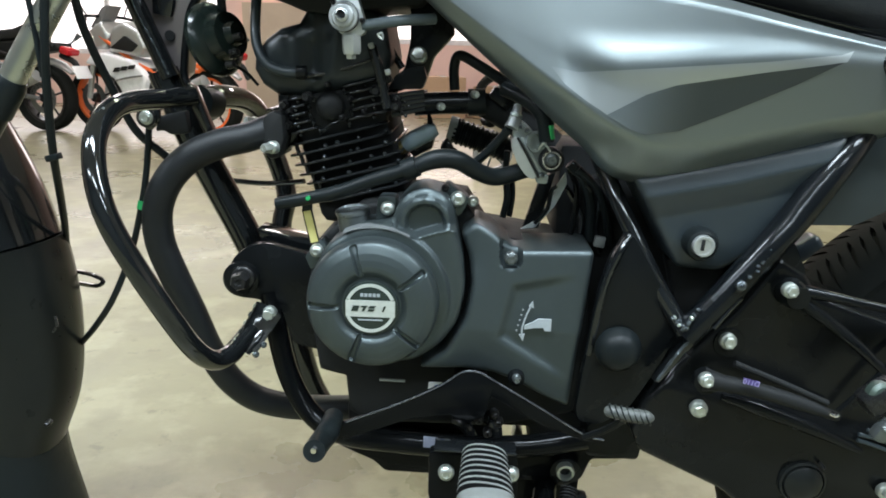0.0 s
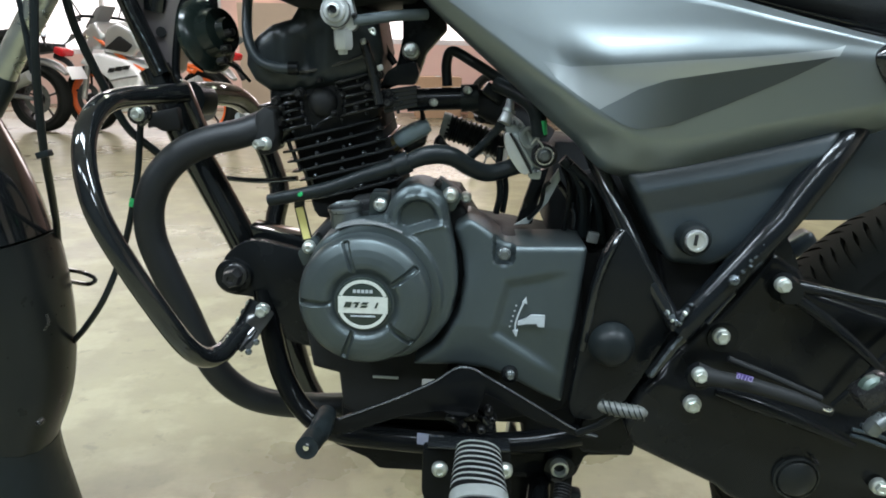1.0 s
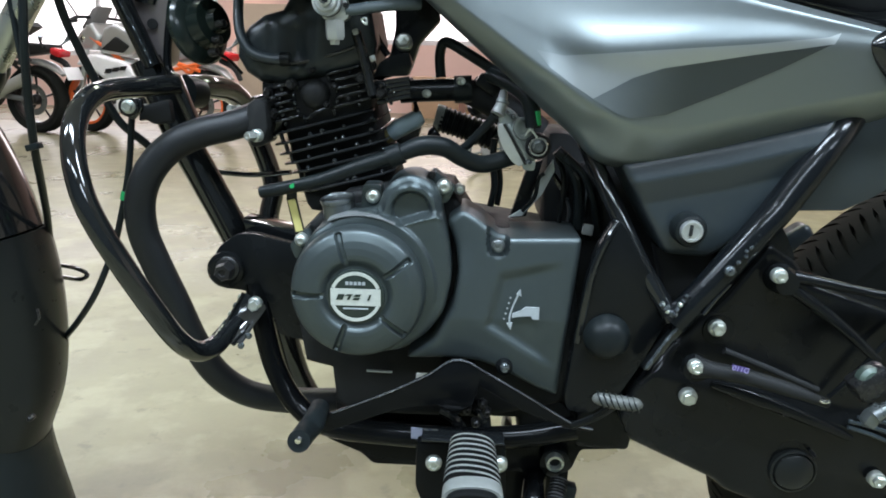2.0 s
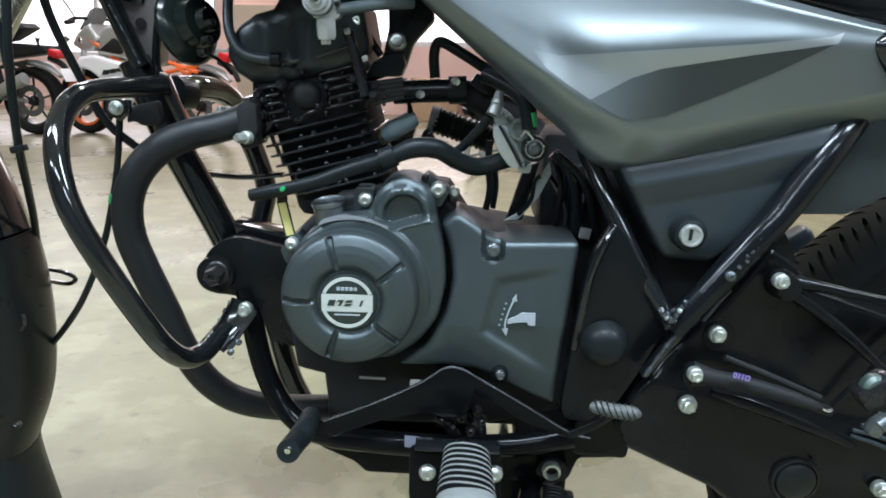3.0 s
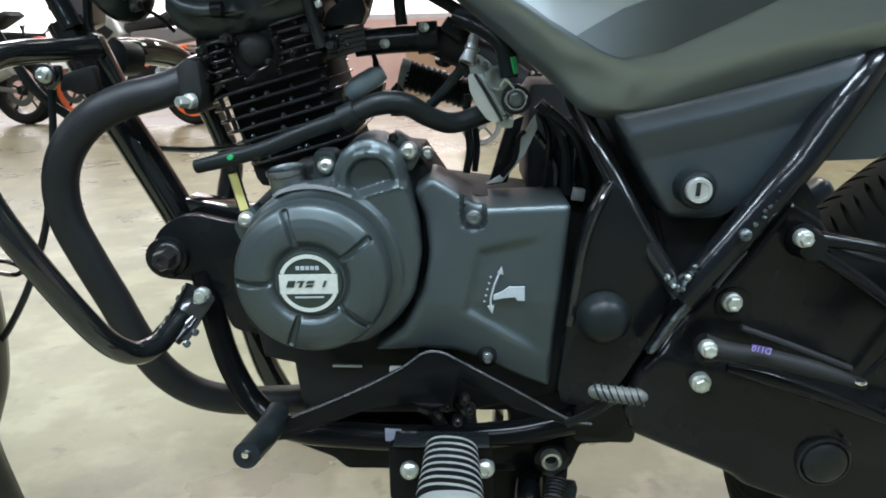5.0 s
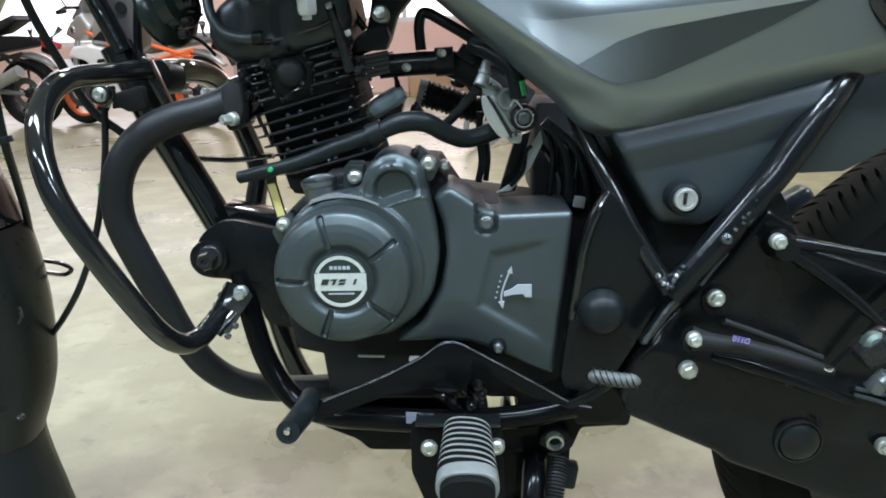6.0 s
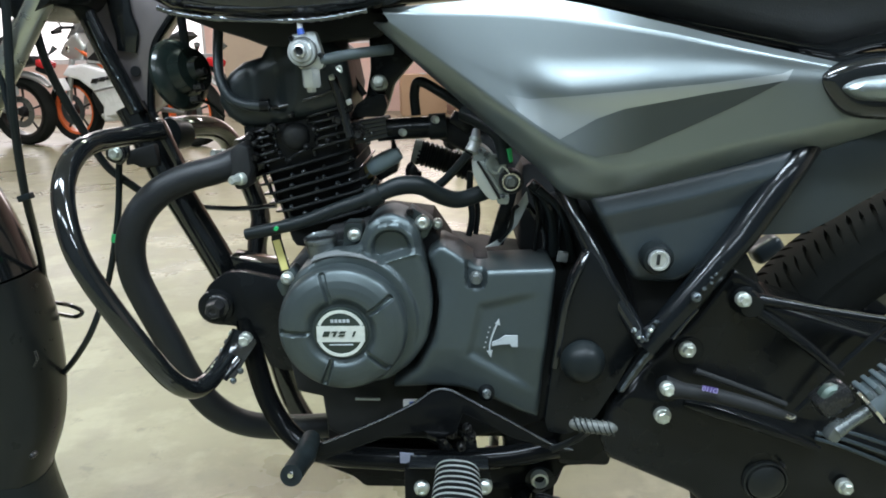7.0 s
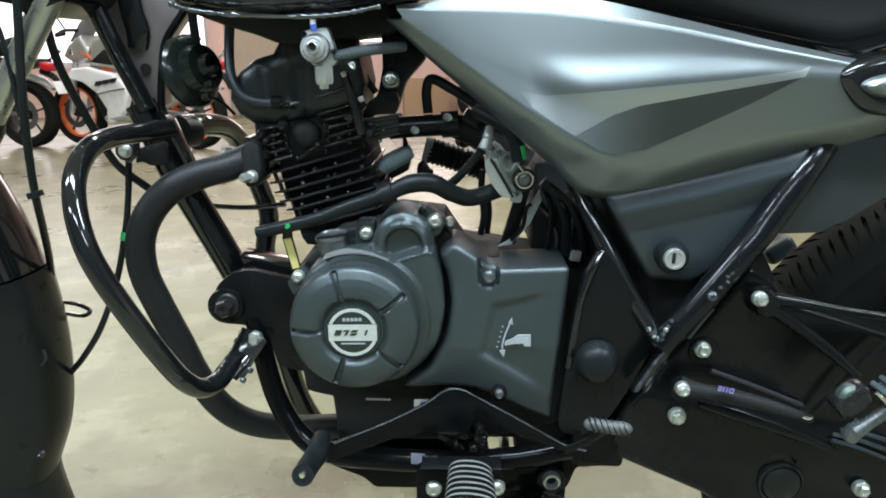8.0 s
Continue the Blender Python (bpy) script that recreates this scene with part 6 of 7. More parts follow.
part("boss", lathe((0.2973, 0.651, 0.4985), (0, -1, 0), [(0, 0), (0.0127, 0), (0.0113, 0.012), (0.0094, 0.018), (0, 0.018)], 28), SATIN_BLACK, case)
part("boss", lathe((0.2531, 0.654, 0.4509), (0, -1, 0), [(0, 0), (0.0143, 0), (0.0129, 0.004), (0, 0.004)], 24), SATIN_BLACK, case)
part("case_plug", lathe((0.3296, 0.647, 0.3249), (0, -1, 0), [(0, -0.002), (0.0207, -0.002), (0.0202, 0.004), (0.0183, 0.005), (0.0174, 0.003), (0.0164, 0.006), (0.0103, 0.010), (0, 0.011)], 36), FENDER_GREY, case, "round dark plug")
dome_bolt((0.3421, 0.641, 0.3447), 0.0016, case, STEEL_DARK)
rod = part("lever_rod", sweep([(0.2289, 0.631, 0.4257), (0.2442, 0.627, 0.4245), (0.2719, 0.624, 0.4206), (0.3046, 0.621, 0.4125), (0.3369, 0.619, 0.4019)], [q * 0.000462 for q in (22, 15, 14, 13, 8)], 14, 5), DULL_BLACK, bike, "black brake linkage rod")
part("rod_eye", lathe((0.2319, 0.634, 0.4232), (0, -1, 0), [(0, -0.004), (0.0111, -0.004), (0.0111, 0.004), (0, 0.005)], 24), SATIN_BLACK, rod)
part("rod_end", sweep([(0.3261, 0.613, 0.4082), (0.3310, 0.613, 0.4061), (0.3336, 0.613, 0.4077)], 0.0016, 8, 3), CHROME, rod)
patch = part("patch", prism([(0.2547, 0.6145, 0.4355), (0.2680, 0.6145, 0.4324), (0.2679, 0.6145, 0.4278), (0.2546, 0.6145, 0.4310)], 0.001, 0), PURPLE, rod, "small purple sticker")
font = bpy.data.curves.new("lettering", "FONT")
font.body, font.size, font.align_x, font.align_y = "D110", 0.0062, "CENTER", "CENTER"
letters = new("lettering_source", font)
bpy.context.view_layer.update()
me = bpy.data.meshes.new_from_object(letters.evaluated_get(bpy.context.evaluated_depsgraph_get()))
bpy.data.objects.remove(letters)
me.transform(pose(*(0.2611, 0.6136, 0.4321), 90, 0, 0) @ pose(0, 0, 0, 0, 0, 168))
me.materials.clear()
me.materials.append(LILAC)
ob = new("lettering", me)
ob.parent = rod
part("lower_arm", sweep([(0.2490, 0.641, 0.4059), (0.2792, 0.639, 0.3981), (0.3300, 0.639, 0.3794), (0.3726, 0.641, 0.3599)], [q * 0.000470 for q in (7, 14, 12, 6)], 12, 5), SATIN_BLACK, case)
part("upper_arm", sweep([(0.2584, 0.647, 0.4342), (0.2949, 0.647, 0.4201), (0.3410, 0.647, 0.4009)], 0.0029, 10, 4), DULL_BLACK, case)
for i in range(3):
    part("vent_bar", sweep([(0.3695, 0.643, 0.3694), (0.3971, 0.641, 0.3610), (0.4552, 0.641, 0.3356)] if i == 0 else ([(0.3698, 0.643, 0.3749), (0.3962, 0.641, 0.3688), (0.4534, 0.641, 0.3469)] if i == 1 else [(0.3762, 0.643, 0.3793), (0.4027, 0.641, 0.3748), (0.4519, 0.641, 0.3570)]), 0.0019, 8, 4), PANEL_GREY, case)
hanger = part("footrest_hanger", sweep([(0.2942, 0.641, 0.5039), (0.3268, 0.639, 0.4989), (0.3650, 0.639, 0.4916), (0.4414, 0.639, 0.4790)], [q * 0.000470 for q in (13, 10, 8, 8)], 12, 5), SATIN_BLACK, bike, "black tubular footrest hanger")
part("hanger_tube", sweep([(0.2958, 0.641, 0.4979), (0.3293, 0.639, 0.4756), (0.3552, 0.639, 0.4560), (0.3818, 0.639, 0.4331)], [q * 0.000470 for q in (12, 11, 10, 8)], 12, 5), SATIN_BLACK, hanger)
part("hanger_tube", sweep([(0.3496, 0.643, 0.3959), (0.3687, 0.639, 0.4235), (0.3891, 0.639, 0.4507), (0.4301, 0.639, 0.4927)], 0.0028, 10, 5), SATIN_BLACK, hanger)
peg2 = part("rear_footrest", block((0.3539, 0.597, 0.4324), (0.030, 0.022, 0.020), (0, -38, 0), 0.005), STEEL_DARK, bike, "folding passenger footrest with a ribbed grey rubber")
part("peg_nut", lathe((0.3530, 0.592, 0.4347), (0, -1, 0.1), [(0, -0.006), (0.0112, -0.006), (0.0112, 0.001), (0.0085, 0.004), (0.0060, 0.0045), (0.0050, 0.003), (0, 0.003)], 20), GREEN_OXIDE, peg2)
part("peg_pin", sweep([(0.3550, 0.585, 0.4089), (0.3652, 0.585, 0.4174), (0.3778, 0.585, 0.4274)], [0.0060, 0.0052, 0.0052], 14, 3), CAP_GREY, peg2)
part("peg_lug", block((0.3555, 0.588, 0.4084), (0.012, 0.012, 0.020), (0, 28, 0), 0.004), CAP_GREY, peg2)
part("peg_washer", lathe((0.3787, 0.59, 0.4299), (-0.76, 0, -0.65), [(0, -0.0012), (0.0192, -0.0012), (0.0192, 0.0012), (0, 0.0012)], 28), CHROME, peg2)
rubber = part("peg_rubber", sweep([(0.3792, 0.59, 0.4304), (0.4078, 0.588, 0.4553), (0.4416, 0.586, 0.4852)], 0.0158, 20, 4), FOOT_GREY, peg2, "blue-grey rubber sleeve")
for i in range(9):
    c = V((0.3715, 0.586, 0.4445)).lerp(V((0.4185, 0.584, 0.4857)), i / 8)
    part("rib", block(c, (0.0042, 0.022, 0.008), (0, -40, 0), 0.001), FOOT_GREY, rubber)
# blue-grey stub on the far side, its part not known
part("far_side_stub", block((0.4190, 0.905, 0.4750), (0.038, 0.03, 0.023), (0, -34, 0), 0.008, segs=4), STUB_BLUE, bike)

# ---- lower side: gear lever, footrest, stand ----
part("belly_plate", prism(rounded([(-0.1142, 0.715, 0.3152), (-0.0265, 0.715, 0.3164), (0.0651, 0.715, 0.3073), (0.1051, 0.715, 0.3098), (0.1515, 0.715, 0.3212), (0.1781, 0.715, 0.3338), (0.2027, 0.715, 0.3149), (0.2010, 0.715, 0.3008), (0.1567, 0.715, 0.2982), (0.1488, 0.715, 0.2762), (0.1375, 0.715, 0.2684), (0.1172, 0.715, 0.2710), (-0.0016, 0.715, 0.2742), (-0.0482, 0.715, 0.2749), (-0.0594, 0.715, 0.2860), (-0.0908, 0.715, 0.2997)], 0.004), 0.018, 0.003), LEVER, bike, "black lower frame plate")
# small pale blue patch beside the cradle tube
part("patch", prism([(-0.007, 0.668, 0.341), (0.006, 0.668, 0.34), (0.006, 0.668, 0.329), (-0.007, 0.668, 0.33)], 0.0012, 0), PALE_BLUE, bike, "small pale blue patch")
part("lower_edge", sweep([(-0.0446, 0.7, 0.3276), (-0.0136, 0.698, 0.3269), (0.0172, 0.698, 0.3250)], 0.0016, 8, 3), GLOSS_BLACK, bike)
part("swing_bracket", prism(rounded([(0.1459, 0.69, 0.3478), (0.1830, 0.69, 0.3656), (0.1996, 0.69, 0.3355), (0.1963, 0.69, 0.3135), (0.1468, 0.69, 0.3160)], 0.005), 0.04, 0.002), SATIN_BLACK, bike)
lever = part("gear_lever", prism([(-0.0922, 0.642, 0.3617), (-0.0744, 0.642, 0.3662), (-0.0277, 0.642, 0.3864), (0.0072, 0.642, 0.4042), (0.0274, 0.642, 0.4183), (0.0409, 0.642, 0.4188), (0.0544, 0.642, 0.4117), (0.0962, 0.642, 0.3872), (0.1343, 0.642, 0.3642), (0.1527, 0.642, 0.3597), (0.1528, 0.642, 0.3567), (0.1335, 0.642, 0.3580), (0.0938, 0.642, 0.3727), (0.0674, 0.642, 0.3884), (0.0534, 0.642, 0.3958), (0.0472, 0.642, 0.3772), (0.0330, 0.642, 0.3694), (0.0168, 0.642, 0.3774), (-0.0179, 0.642, 0.3718), (-0.0491, 0.642, 0.3594), (-0.0806, 0.642, 0.3467), (-0.0932, 0.642, 0.3443)], 0.005, 0.0010), LEVER, bike, "black heel-and-toe gear lever")
# the bevel's highlight, drawn as a thin bright line on the top edge
part("lever_highlight", sweep([(-0.0744, 0.642, 0.3662), (-0.0277, 0.642, 0.3864), (0.0072, 0.642, 0.4042), (0.0274, 0.642, 0.4183), (0.0409, 0.642, 0.4188), (0.0544, 0.642, 0.4117), (0.0962, 0.642, 0.3872), (0.1343, 0.642, 0.3642), (0.1527, 0.642, 0.3591)], 0.0009, 8, 6), EDGE_GLINT, lever)
part("lever_boss", lathe((0.0345, 0.654, 0.3892), (0, -1, 0), [(0, -0.05), (0.0161, -0.05), (0.0161, 0.004), (0.0127, 0.006), (0, 0.006)], 28), DULL_BLACK, lever)
part("toe_rubber", sweep([(-0.0865, 0.648, 0.3675), (-0.0844, 0.612, 0.3723), (-0.0870, 0.598, 0.3721), (-0.0866, 0.568, 0.3796)], [0.0085, 0.0097, 0.0094, 0.0090], 20, 3), RUBBER, lever)
part("toe_stud", lathe((-0.0865, 0.566, 0.3813), (-0.1, -1, 0.1), [(0, -0.002), (0.0028, -0.002), (0.0024, 0.001), (0, 0.0015)], 14), CHROME, lever)
part("heel_arm", sweep([(0.1276, 0.603, 0.3819), (0.1459, 0.602, 0.3913), (0.1569, 0.598, 0.4019), (0.1606, 0.59, 0.4098)], 0.0034, 10, 4, flat=0.6), SATIN_BLACK, lever)
heel = part("heel_rubber", sweep([(0.1413, 0.59, 0.4144), (0.1446, 0.588, 0.4145), (0.1588, 0.586, 0.4130), (0.1723, 0.586, 0.4115), (0.1778, 0.588, 0.4099)], [q * 0.000416 for q in (6, 12, 13, 13, 6)], 18, 6), HEEL_GREY, lever, "grey ribbed rubber")
for i in range(7):
    c = V((0.1463, 0.5875, 0.4143)).lerp(V((0.1734, 0.5865, 0.4112)), i / 6)
    part("groove", lathe(c, (1, -0.1, 0.5), [(0, -0.0006), (0.0069, -0.0006), (0.0069, 0.0006), (0, 0.0006)], 20), RUBBER, heel)
# footrest
PX, PZ = 0.0480, 0.3725
peg_plate = part("footrest_plate", prism(rounded([(0.0008, 0.622, 0.3522), (0.0767, 0.622, 0.3515), (0.0798, 0.622, 0.2782), (0.0671, 0.622, 0.2544), (0.0208, 0.622, 0.2542), (0.0004, 0.622, 0.3102)], 0.004), 0.012, 0.002), LEVER, bike, "black steel footrest bracket")
part("plate_lip", prism([(0.0055, 0.612, 0.3605), (0.0751, 0.612, 0.3594), (0.0751, 0.612, 0.3572), (0.0054, 0.612, 0.3583)], 0.02, 0.001), GLOSS_BLACK, peg_plate)
dome_bolt((0.0160, 0.621, 0.3342), 0.0070, peg_plate)
dome_bolt((0.0718, 0.621, 0.3354), 0.0070, peg_plate)


def peg_section(y, w, h, z, n=32, power=2.6, slant=0.0):
    out = []
    for k in range(n):
        a = 2 * math.pi * k / n
        c, s = math.cos(a), math.sin(a)
        r = (abs(c) ** power + abs(s) ** power) ** (-1 / power)
        out.append((PX + w * r * c, y - slant * w * r * c, z - h + h * r * s))
    return out


def shaded_flanks(ob):
    """Paints the shade between ribs as black flanks; the tops keep their worn grey."""
    ob.data.materials.append(GROOVE)
    for f in ob.data.polygons:
        if abs(f.normal.y) > 0.55:
            f.material_index = 1


def closed_loft(rows):
    bm = loft(rows, None, True)
    bm.verts.ensure_lookup_table()
    n = len(rows[0])
    bm.faces.new([bm.verts[k] for k in range(n)][::-1])
    bm.faces.new([bm.verts[len(bm.verts) - n + k] for k in range(n)])
    return bm


peg = part("footrest", closed_loft([peg_section(0.606, 0.012, 0.010, PZ - 0.003), peg_section(0.602, 0.0160, 0.0110, PZ - 0.0024), peg_section(0.535, 0.0186, 0.0114, PZ - 0.0024), peg_section(0.5255, 0.0195, 0.0122, PZ - 0.0016), peg_section(0.5215, 0.0195, 0.0122, PZ - 0.0022), peg_section(0.5205, 0.0184, 0.0112, PZ - 0.0036)]), GROOVE, bike, "grey ribbed rubber footrest")
for i in range(8):
    y = 0.6030 - 0.0080 * i
    w = 0.0188 + 0.0030 * i / 7
    rib = part("rib", closed_loft([peg_section(y, w * 0.90, 0.0122, PZ - 0.0012, slant=0.15), peg_section(y - 0.0006, w, 0.0134, PZ + 0.0008, slant=0.15), peg_section(y - 0.0036, w * 1.006, 0.0134, PZ + 0.0008, slant=0.15), peg_section(y - 0.0042, w * 0.90, 0.0122, PZ - 0.0012, slant=0.15)]), PEG_GREY, peg)
    shaded_flanks(rib)
part("peg_block", closed_loft([peg_section(0.5395, 0.0216, 0.0134, PZ), peg_section(0.5385, 0.0222, 0.0138, PZ + 0.0009), peg_section(0.5275, 0.0225, 0.0140, PZ + 0.0009), peg_section(0.5258, 0.0217, 0.0136, PZ - 0.0002)]), PEG_GREY, peg)
# stand with its spring, and the tube end beside it
stand = part("side_stand", sweep([(0.1159, 0.73, 0.2612), (0.1085, 0.68, 0.2546), (0.0950, 0.57, 0.1050), (0.0814, 0.52, 0.0173)], [0.013, 0.011, 0.010, 0.010], 14, 6), LEVER, bike, "black side stand")
part("stand_bracket", prism(rounded([(0.0765, 0.738, 0.2910), (0.1510, 0.738, 0.2909), (0.1499, 0.738, 0.2479), (0.1420, 0.738, 0.2064), (0.1352, 0.738, 0.1566), (0.0784, 0.738, 0.1563)], 0.004), 0.03, 0.002), LEVER, bike)
part("stand_foot", lathe((0.0816, 0.515, 0.0074), (0.1, -0.2, 1), [(0, 0), (0.03, 0), (0.03, 0.006), (0, 0.008)], 20), SATIN_BLACK, stand)
part("stand_lug", lathe((0.1308, 0.702, 0.2896), (0, -1, 0), [(0, -0.02), (0.0150, -0.02), (0.0150, 0.0), (0.0100, 0.002), (0, 0.002)], 24), SATIN_BLACK, stand)
part("tube_end", lathe((0.1298, 0.695, 0.2935), (0, -1, 0), [(0.0055, -0.02), (0.0088, -0.02), (0.0088, 0.0), (0.0080, 0.0015), (0.0060, 0.0015), (0.0055, -0.001)], 28, ring=True), ZINC, stand)
part("stand_spring", sweep([(0.1340, 0.69, 0.2796), (0.1282, 0.67, 0.2617), (0.1221, 0.65, 0.2326)], 0.008, 10, 40, ripple=0.12, pitch=0.003), DULL_BLACK, stand)
part("stand_pad", block((0.1444, 0.7, 0.2568), (0.014, 0.014, 0.026), (0, 8, 0), 0.003), RUBBER, stand)
# things under the engine
part("sump", prism([(-0.0900, 0.74, 0.3368), (-0.0283, 0.74, 0.3268), (0.0671, 0.74, 0.3233), (0.0671, 0.74, 0.2884), (-0.0295, 0.74, 0.2885), (-0.0889, 0.74, 0.3006)], 0.09, 0.004), DULL_BLACK, crank)
part("sump", prism([(0.0598, 0.73, 0.3417), (0.1375, 0.73, 0.3415), (0.1644, 0.73, 0.3126), (0.1650, 0.73, 0.2917), (0.0966, 0.73, 0.2944), (0.0964, 0.73, 0.3218), (0.0668, 0.73, 0.3218)], 0.09, 0.004), DULL_BLACK, crank)
for pts, r, mat in (([(0.0507, 0.7, 0.3485), (0.0588, 0.69, 0.3449), (0.0620, 0.69, 0.3296)], 0.006, CAST_BLACK), ([(0.0205, 0.69, 0.3480), (0.0314, 0.685, 0.3446), (0.0378, 0.69, 0.3296)], 0.006, CAST_BLACK)):
    part("lever_stub", sweep(pts, r, 10, 4), mat, crank)
for p in ((0.0434, 0.66, 0.3657), (0.0570, 0.66, 0.3714), (0.0516, 0.66, 0.3530), (0.0611, 0.66, 0.3634)):
    dome_bolt(p, 0.0042, crank, STEEL_DARK)
part("strut", prism([(0.0860, 0.78, 0.2965), (0.0942, 0.78, 0.2881), (0.0911, 0.78, 0.2742), (0.0823, 0.78, 0.2799)], 0.02, 0.002), ALLOY, crank)
label = part("warning_label", prism(rounded([(-0.0054, 0.7035, 0.3791), (0.0118, 0.7035, 0.3790), (0.0115, 0.7035, 0.3663), (-0.0057, 0.7035, 0.3664)], 0.002), 0.0012, 0), WHITE_PRINT, crank, "white and blue label")
part("label_print", prism([(0.0005, 0.7028, 0.3762), (0.0051, 0.7028, 0.3770), (0.0036, 0.7028, 0.3702), (0.0005, 0.7028, 0.3701)], 0.0006, 0), BLUE, label)
part("sump_edge", sweep([(-0.0519, 0.7, 0.3815), (-0.0277, 0.7, 0.3809)], 0.0014, 8, 2), ZINC, crank)

# ---- the bikes parked further off ----
def parked_bike(place, turn, body, wheel_mat, label, tank_mat, tail_mat, plate_on=True):
    """A sport bike seen from its tail and side; its front wheel is at minus x."""
    root = thing("parked_motorcycle", (0, 0, 0), label, "motorcycle", "parked motorcycles")
    for wx, wr, ww in ((0.66, 0.30, 0.14), (-0.66, 0.30, 0.11)):
        wheel((wx, 0, wr), wr, ww, root, rim_mat=wheel_mat, seg=48, spokes=5)
        part("brake_disc", lathe((wx, -0.05, wr), (0, -1, 0), [(0.085, -0.002), (0.140, -0.002), (0.140, 0.002), (0.085, 0.002)], 36, ring=True), CAP_GREY, root)
    part("engine", relief([(-0.28, 0, 0.25), (0.12, 0, 0.22), (0.25, 0, 0.35), (0.2, 0, 0.58), (-0.2, 0, 0.6), (-0.35, 0, 0.45)], lambda x, z: -0.13 + 0 * x, 0.13, 0.05, 0.03), DULL_BLACK, root)
    part("fairing", relief([(-0.60, 0, 0.615), (-0.52, 0, 0.695), (-0.36, 0, 0.712), (-0.07, 0, 0.655), (0.06, 0, 0.575), (0.115, 0, 0.50), (0.05, 0, 0.34), (-0.075, 0, 0.215), (-0.195, 0, 0.206), (-0.168, 0, 0.34), (-0.26, 0, 0.484), (-0.41, 0, 0.575)], lambda x, z: -0.19 + 0.05 * np.abs(z - 0.50), 0.19, 0.025, 0.03), body, root)
    part("fairing_line", sweep([(-0.22, -0.208, 0.475), (-0.06, -0.212, 0.505), (0.09, -0.206, 0.525)], 0.008, 6, 4), GREY_PLASTIC, root)
    for i in range(3):
        x = -0.24 + 0.085 * i
        part("mark", prism([(x, -0.212, 0.545 + 0.014 * i), (x + 0.058, -0.212, 0.550 + 0.014 * i), (x + 0.083, -0.212, 0.590 + 0.012 * i), (x + 0.025, -0.212, 0.585 + 0.012 * i)], 0.02, 0), DULL_BLACK, root)
    part("nose", relief([(-0.66, 0, 0.80), (-0.54, 0, 0.74), (-0.40, 0, 0.74), (-0.34, 0, 0.86), (-0.44, 0, 0.98), (-0.58, 0, 0.90)], lambda x, z: -0.13 + 0 * x, 0.13, 0.03, 0.04), tank_mat, root)
    part("windscreen", prism(rounded([(-0.60, -0.08, 0.92), (-0.46, -0.08, 0.98), (-0.36, -0.08, 1.12), (-0.44, -0.08, 1.10)], 0.02), 0.16, 0.006), GREY_PLASTIC, root)
    part("headlamp", lathe((-0.56, -0.10, 0.84), (-0.6, -0.8, 0), [(0, -0.02), (0.05, -0.02), (0.055, 0.01), (0.03, 0.025), (0, 0.03)], 20), CHROME, root)
    part("tank", relief([(-0.34, 0, 0.72), (-0.02, 0, 0.68), (0.1, 0, 0.76), (0.02, 0, 0.90), (-0.16, 0, 0.98), (-0.30, 0, 0.92)], lambda x, z: -0.15 + 0 * x, 0.15, 0.03, 0.05), tank_mat, root)
    part("tank_cover", prism(rounded([(-0.30, -0.165, 0.75), (-0.06, -0.165, 0.72), (0.02, -0.165, 0.78), (-0.12, -0.165, 0.86)], 0.02), 0.05, 0.008), DULL_BLACK, root)
    part("seat", relief([(0.05, 0, 0.76), (0.48, 0, 0.82), (0.72, 0, 0.93), (0.66, 0, 0.97), (0.45, 0, 0.90), (0.08, 0, 0.86)], lambda x, z: -0.10 + 0 * x, 0.10, 0.04, 0.03), SEAT, root)
    part("tail", relief([(0.15, 0, 0.62), (0.45, 0, 0.66), (0.92, 0, 0.72), (0.90, 0, 0.78), (0.50, 0, 0.80), (0.12, 0, 0.78)], lambda x, z: -0.09 + 0 * x, 0.09, 0.03, 0.02), tail_mat, root)
    part("tail_lamp", block((0.95, 0, 0.715), (0.10, 0.16, 0.065), (0, 20, 0), 0.02), RED_LENS, root)
    part("rear_hugger", sweep([(0.62, -0.01, 0.635), (0.76, -0.01, 0.622), (0.88, -0.01, 0.585), (0.97, -0.01, 0.52)], [0.025, 0.032, 0.03, 0.015], 10, 5, flat=2.0), tank_mat, root)
    part("plate_bracket", sweep([(0.86, 0, 0.68), (0.99, 0, 0.62), (1.05, 0, 0.52)], [0.03, 0.028, 0.02], 8, 4), DULL_BLACK, root)
    if plate_on:
        part("number_plate", block((1.065, 0, 0.535), (0.008, 0.20, 0.12), (0, -25, 0), 0.003), WHITE_PLASTIC, root)
    part("swing_arm", sweep([(0.15, -0.10, 0.36), (0.40, -0.11, 0.33), (0.66, -0.10, 0.30)], [0.03, 0.025, 0.02], 10, 3), GREY_PLASTIC, root)
    # lattice frame
    for a, b in (((-0.45, 0.85), (-0.05, 0.62)), ((-0.05, 0.62), (0.30, 0.50)), ((0.20, 0.72), (0.72, 0.59)), ((0.30, 0.56), (0.73, 0.648)), ((0.48, 0.66), (0.60, 0.57)), ((0.62, 0.57), (0.72, 0.648))):
        part("frame_tube", sweep([(a[0], -0.115, a[1]), (b[0], -0.115, b[1])], 0.017, 8, 2), wheel_mat, root)
    part("exhaust", sweep([(-0.2, -0.15, 0.26), (0.25, -0.17, 0.28), (0.50, -0.18, 0.40), (0.74, -0.18, 0.50)], [0.025, 0.03, 0.05, 0.055], 14, 5), ALLOY, root, "dull silver exhaust")
    for dy in (-0.1, 0.1):
        part("fork_leg", sweep([(-0.66, dy, 0.30), (-0.48, dy, 0.95)], 0.025, 10, 3), ALLOY, root)
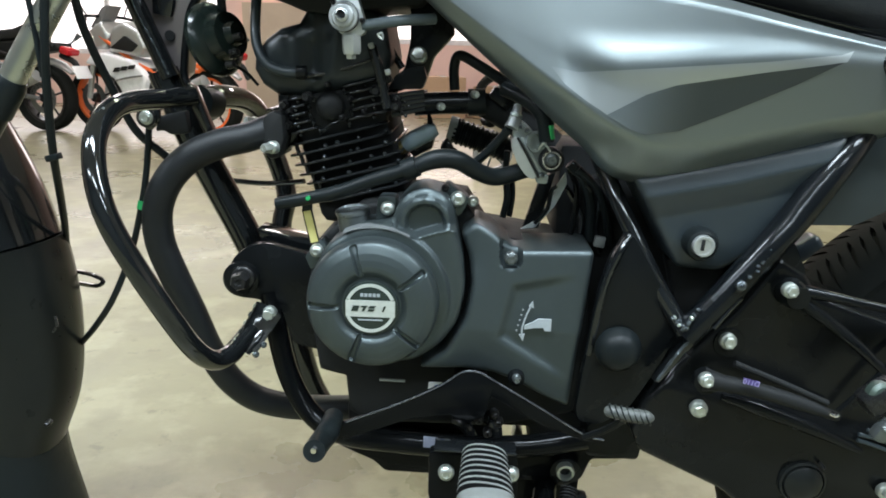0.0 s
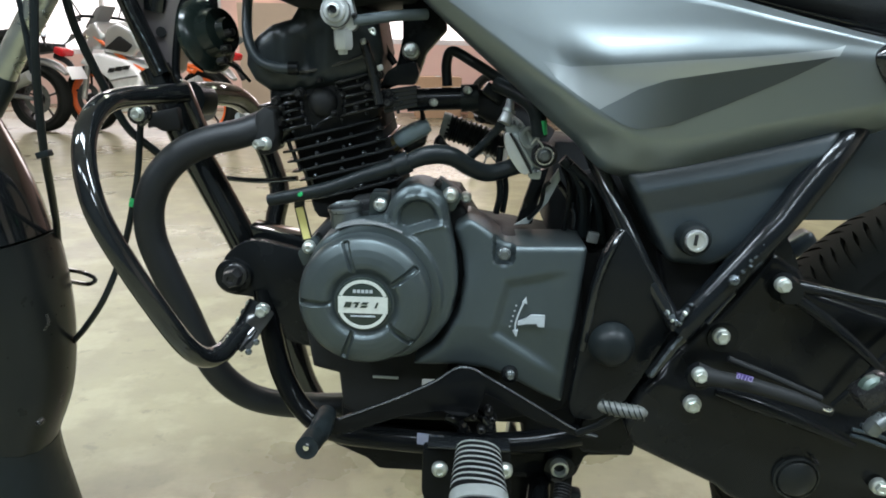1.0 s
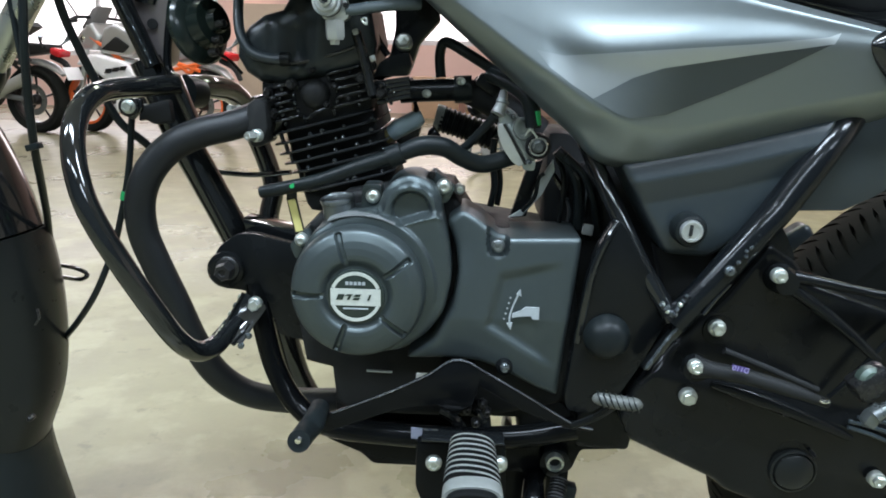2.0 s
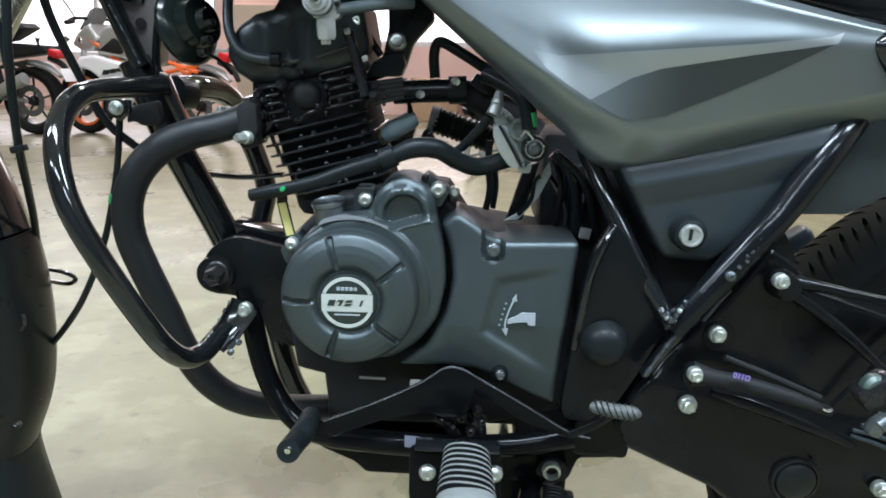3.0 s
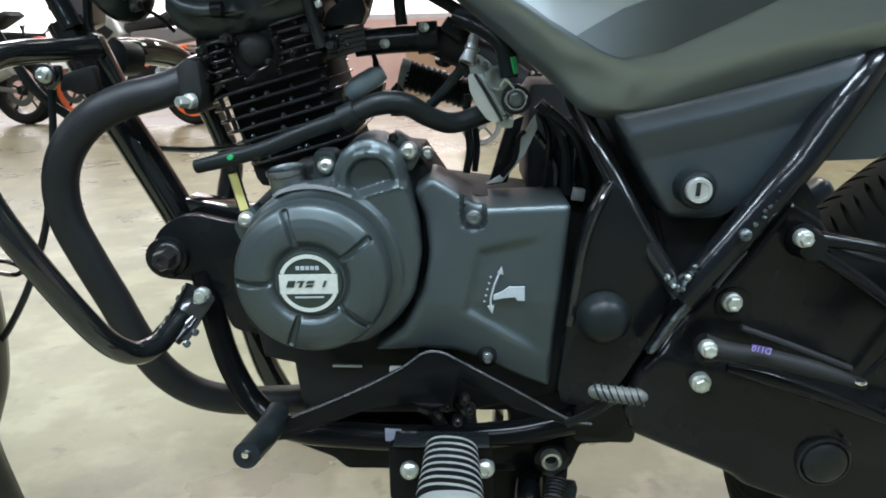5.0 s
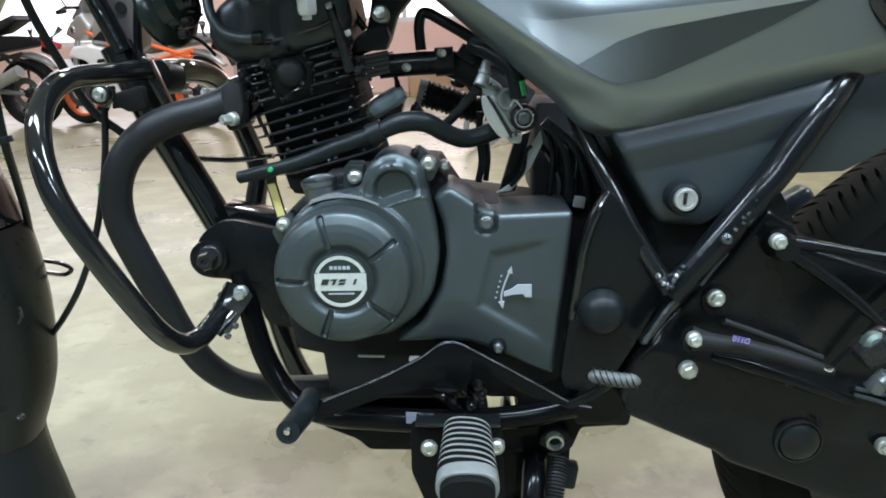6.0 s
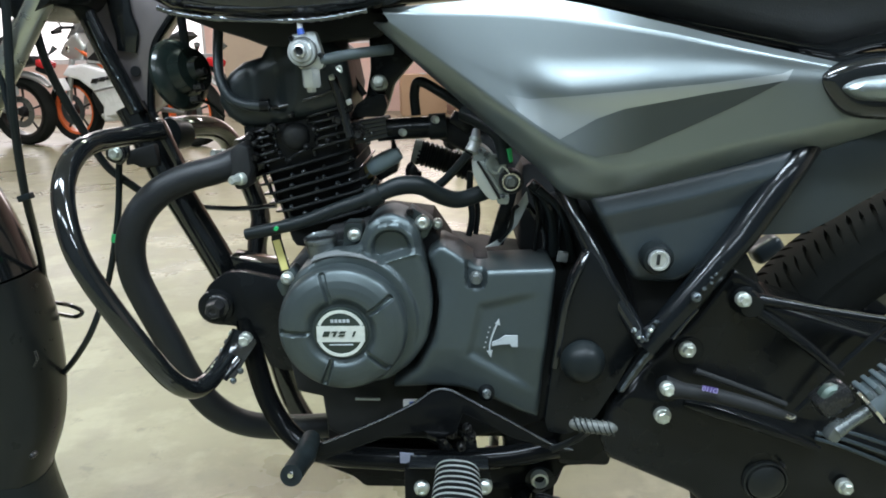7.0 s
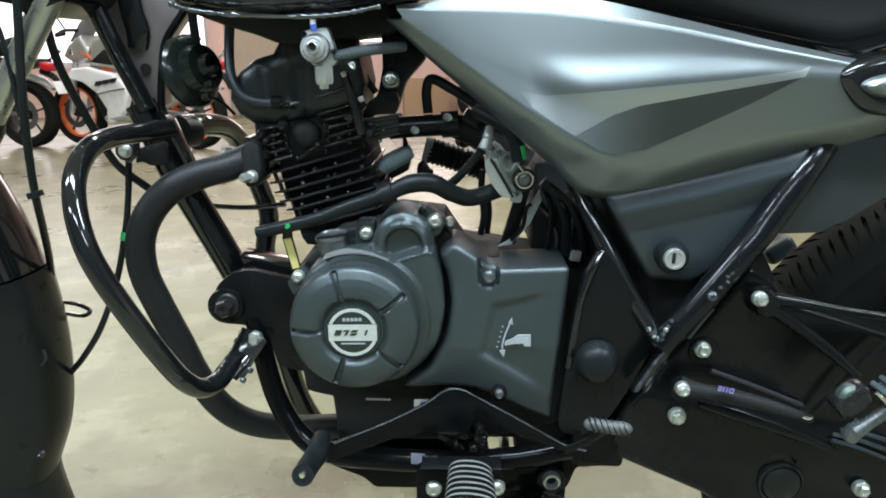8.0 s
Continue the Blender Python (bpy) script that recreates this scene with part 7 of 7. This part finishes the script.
    part("handlebar", sweep([(-0.42, -0.36, 0.98), (-0.48, -0.2, 1.02), (-0.48, 0.2, 1.02), (-0.42, 0.36, 0.98)], 0.014, 8, 4), DULL_BLACK, root)
    part("grip", sweep([(-0.43, -0.28, 0.99), (-0.41, -0.38, 0.975)], 0.02, 10, 2), RUBBER, root)
    for dy in (-0.30, 0.30):
        part("mirror", sweep([(-0.48, dy * 0.7, 1.02), (-0.50, dy, 1.16), (-0.50, dy * 1.2, 1.20)], [0.008, 0.008, 0.05], 10, 4), GREY_PLASTIC, root)
    for dy in (-0.14, 0.14):
        stalk = part("indicator", sweep([(0.84, dy * 0.4, 0.74), (0.88, dy, 0.80), (0.92, dy * 1.3, 0.86)], [0.010, 0.010, 0.028], 10, 4), CAP_GREY, root)
    root.matrix_basis = pose(*place, 0, 0, turn) @ Matrix.Scale(0.9, 4)
    return root


parked_bike((-4.06, 6.20, 0), -12, GREY_PLASTIC, STEEL_DARK, "dark motorcycle with a red tail lamp, parked by the window", ALLOY, DULL_BLACK)
parked_bike((-2.58, 6.05, 0), -20, WHITE_PLASTIC, ORANGE, "white sport motorcycle with orange wheels, parked by the window", ALLOY, GREY_PLASTIC, False)
parked_bike((0.85, 7.9, 0), 15, DULL_BLACK, STEEL_DARK, "black motorcycle parked by the pinkish wall", GREY_PLASTIC, DULL_BLACK)

# a small wheel that stands on the floor beyond the engine
castor = thing("small_wheel", (0.147, 4.5, 0), "small spoked grey wheel standing on the floor", "wheel")
part("tyre", lathe((0.147, 4.5, 0.125), (0.25, -1, 0), [(0.100, -0.018), (0.120, -0.018), (0.125, 0), (0.120, 0.018), (0.100, 0.018)], 40, ring=True), GREY_PLASTIC, castor)
part("rim", lathe((0.147, 4.5, 0.125), (0.25, -1, 0), [(0.092, -0.016), (0.101, -0.016), (0.101, 0.016), (0.092, 0.016)], 40, ring=True), CAP_GREY, castor)
part("hub", lathe((0.147, 4.5, 0.125), (0.25, -1, 0), [(0, -0.03), (0.028, -0.03), (0.034, 0), (0.028, 0.03), (0, 0.03)], 24), GREY_PLASTIC, castor)
for i in range(6):
    a = math.pi * i / 3 + 0.2
    part("spoke", sweep([(0.147 + 0.02 * math.cos(a), 4.5 + 0.005 * math.cos(a), 0.125 + 0.02 * math.sin(a)), (0.147 + 0.093 * math.cos(a), 4.5 + 0.023 * math.cos(a), 0.125 + 0.093 * math.sin(a))], 0.007, 8, 2), CAP_GREY, castor)

# a plywood board against the far wall
board = thing("board", (-2.15, 9.03, 0), "beige plywood board leaning on the far wall", "board")
part("sheet", block((-2.15, 9.04, 0.62), (1.16, 0.02, 1.22), (4, 0, 0), 0.004), BOARD, board)
for x, z, w, h in ((-2.46, 0.74, 0.10, 0.07), (-2.10, 0.90, 0.16, 0.03), (-2.32, 0.48, 0.13, 0.05)):
    part("paper_label", block((x, 9.024, z), (w, 0.004, h), (4, 0, 0), 0), LABEL_BROWN, board)


def carton(place, size, turn):
    root = thing("carton", (0, 0, 0), "closed brown cardboard carton against the wall", "carton", "cartons")
    part("box", block((0, 0, size[2] / 2), size, bevel=0.006), CARTON, root)
    part("tape", block((0, 0, size[2] + 0.002), (0.05, size[1] * 0.98, 0.003), bevel=0), GREY_TAPE, root)
    root.matrix_basis = pose(*place, 0, 0, turn)


carton((-0.35, 8.6, 0), (0.5, 0.4, 0.45), 8)
carton((0.25, 8.7, 0), (0.45, 0.4, 0.35), -6)
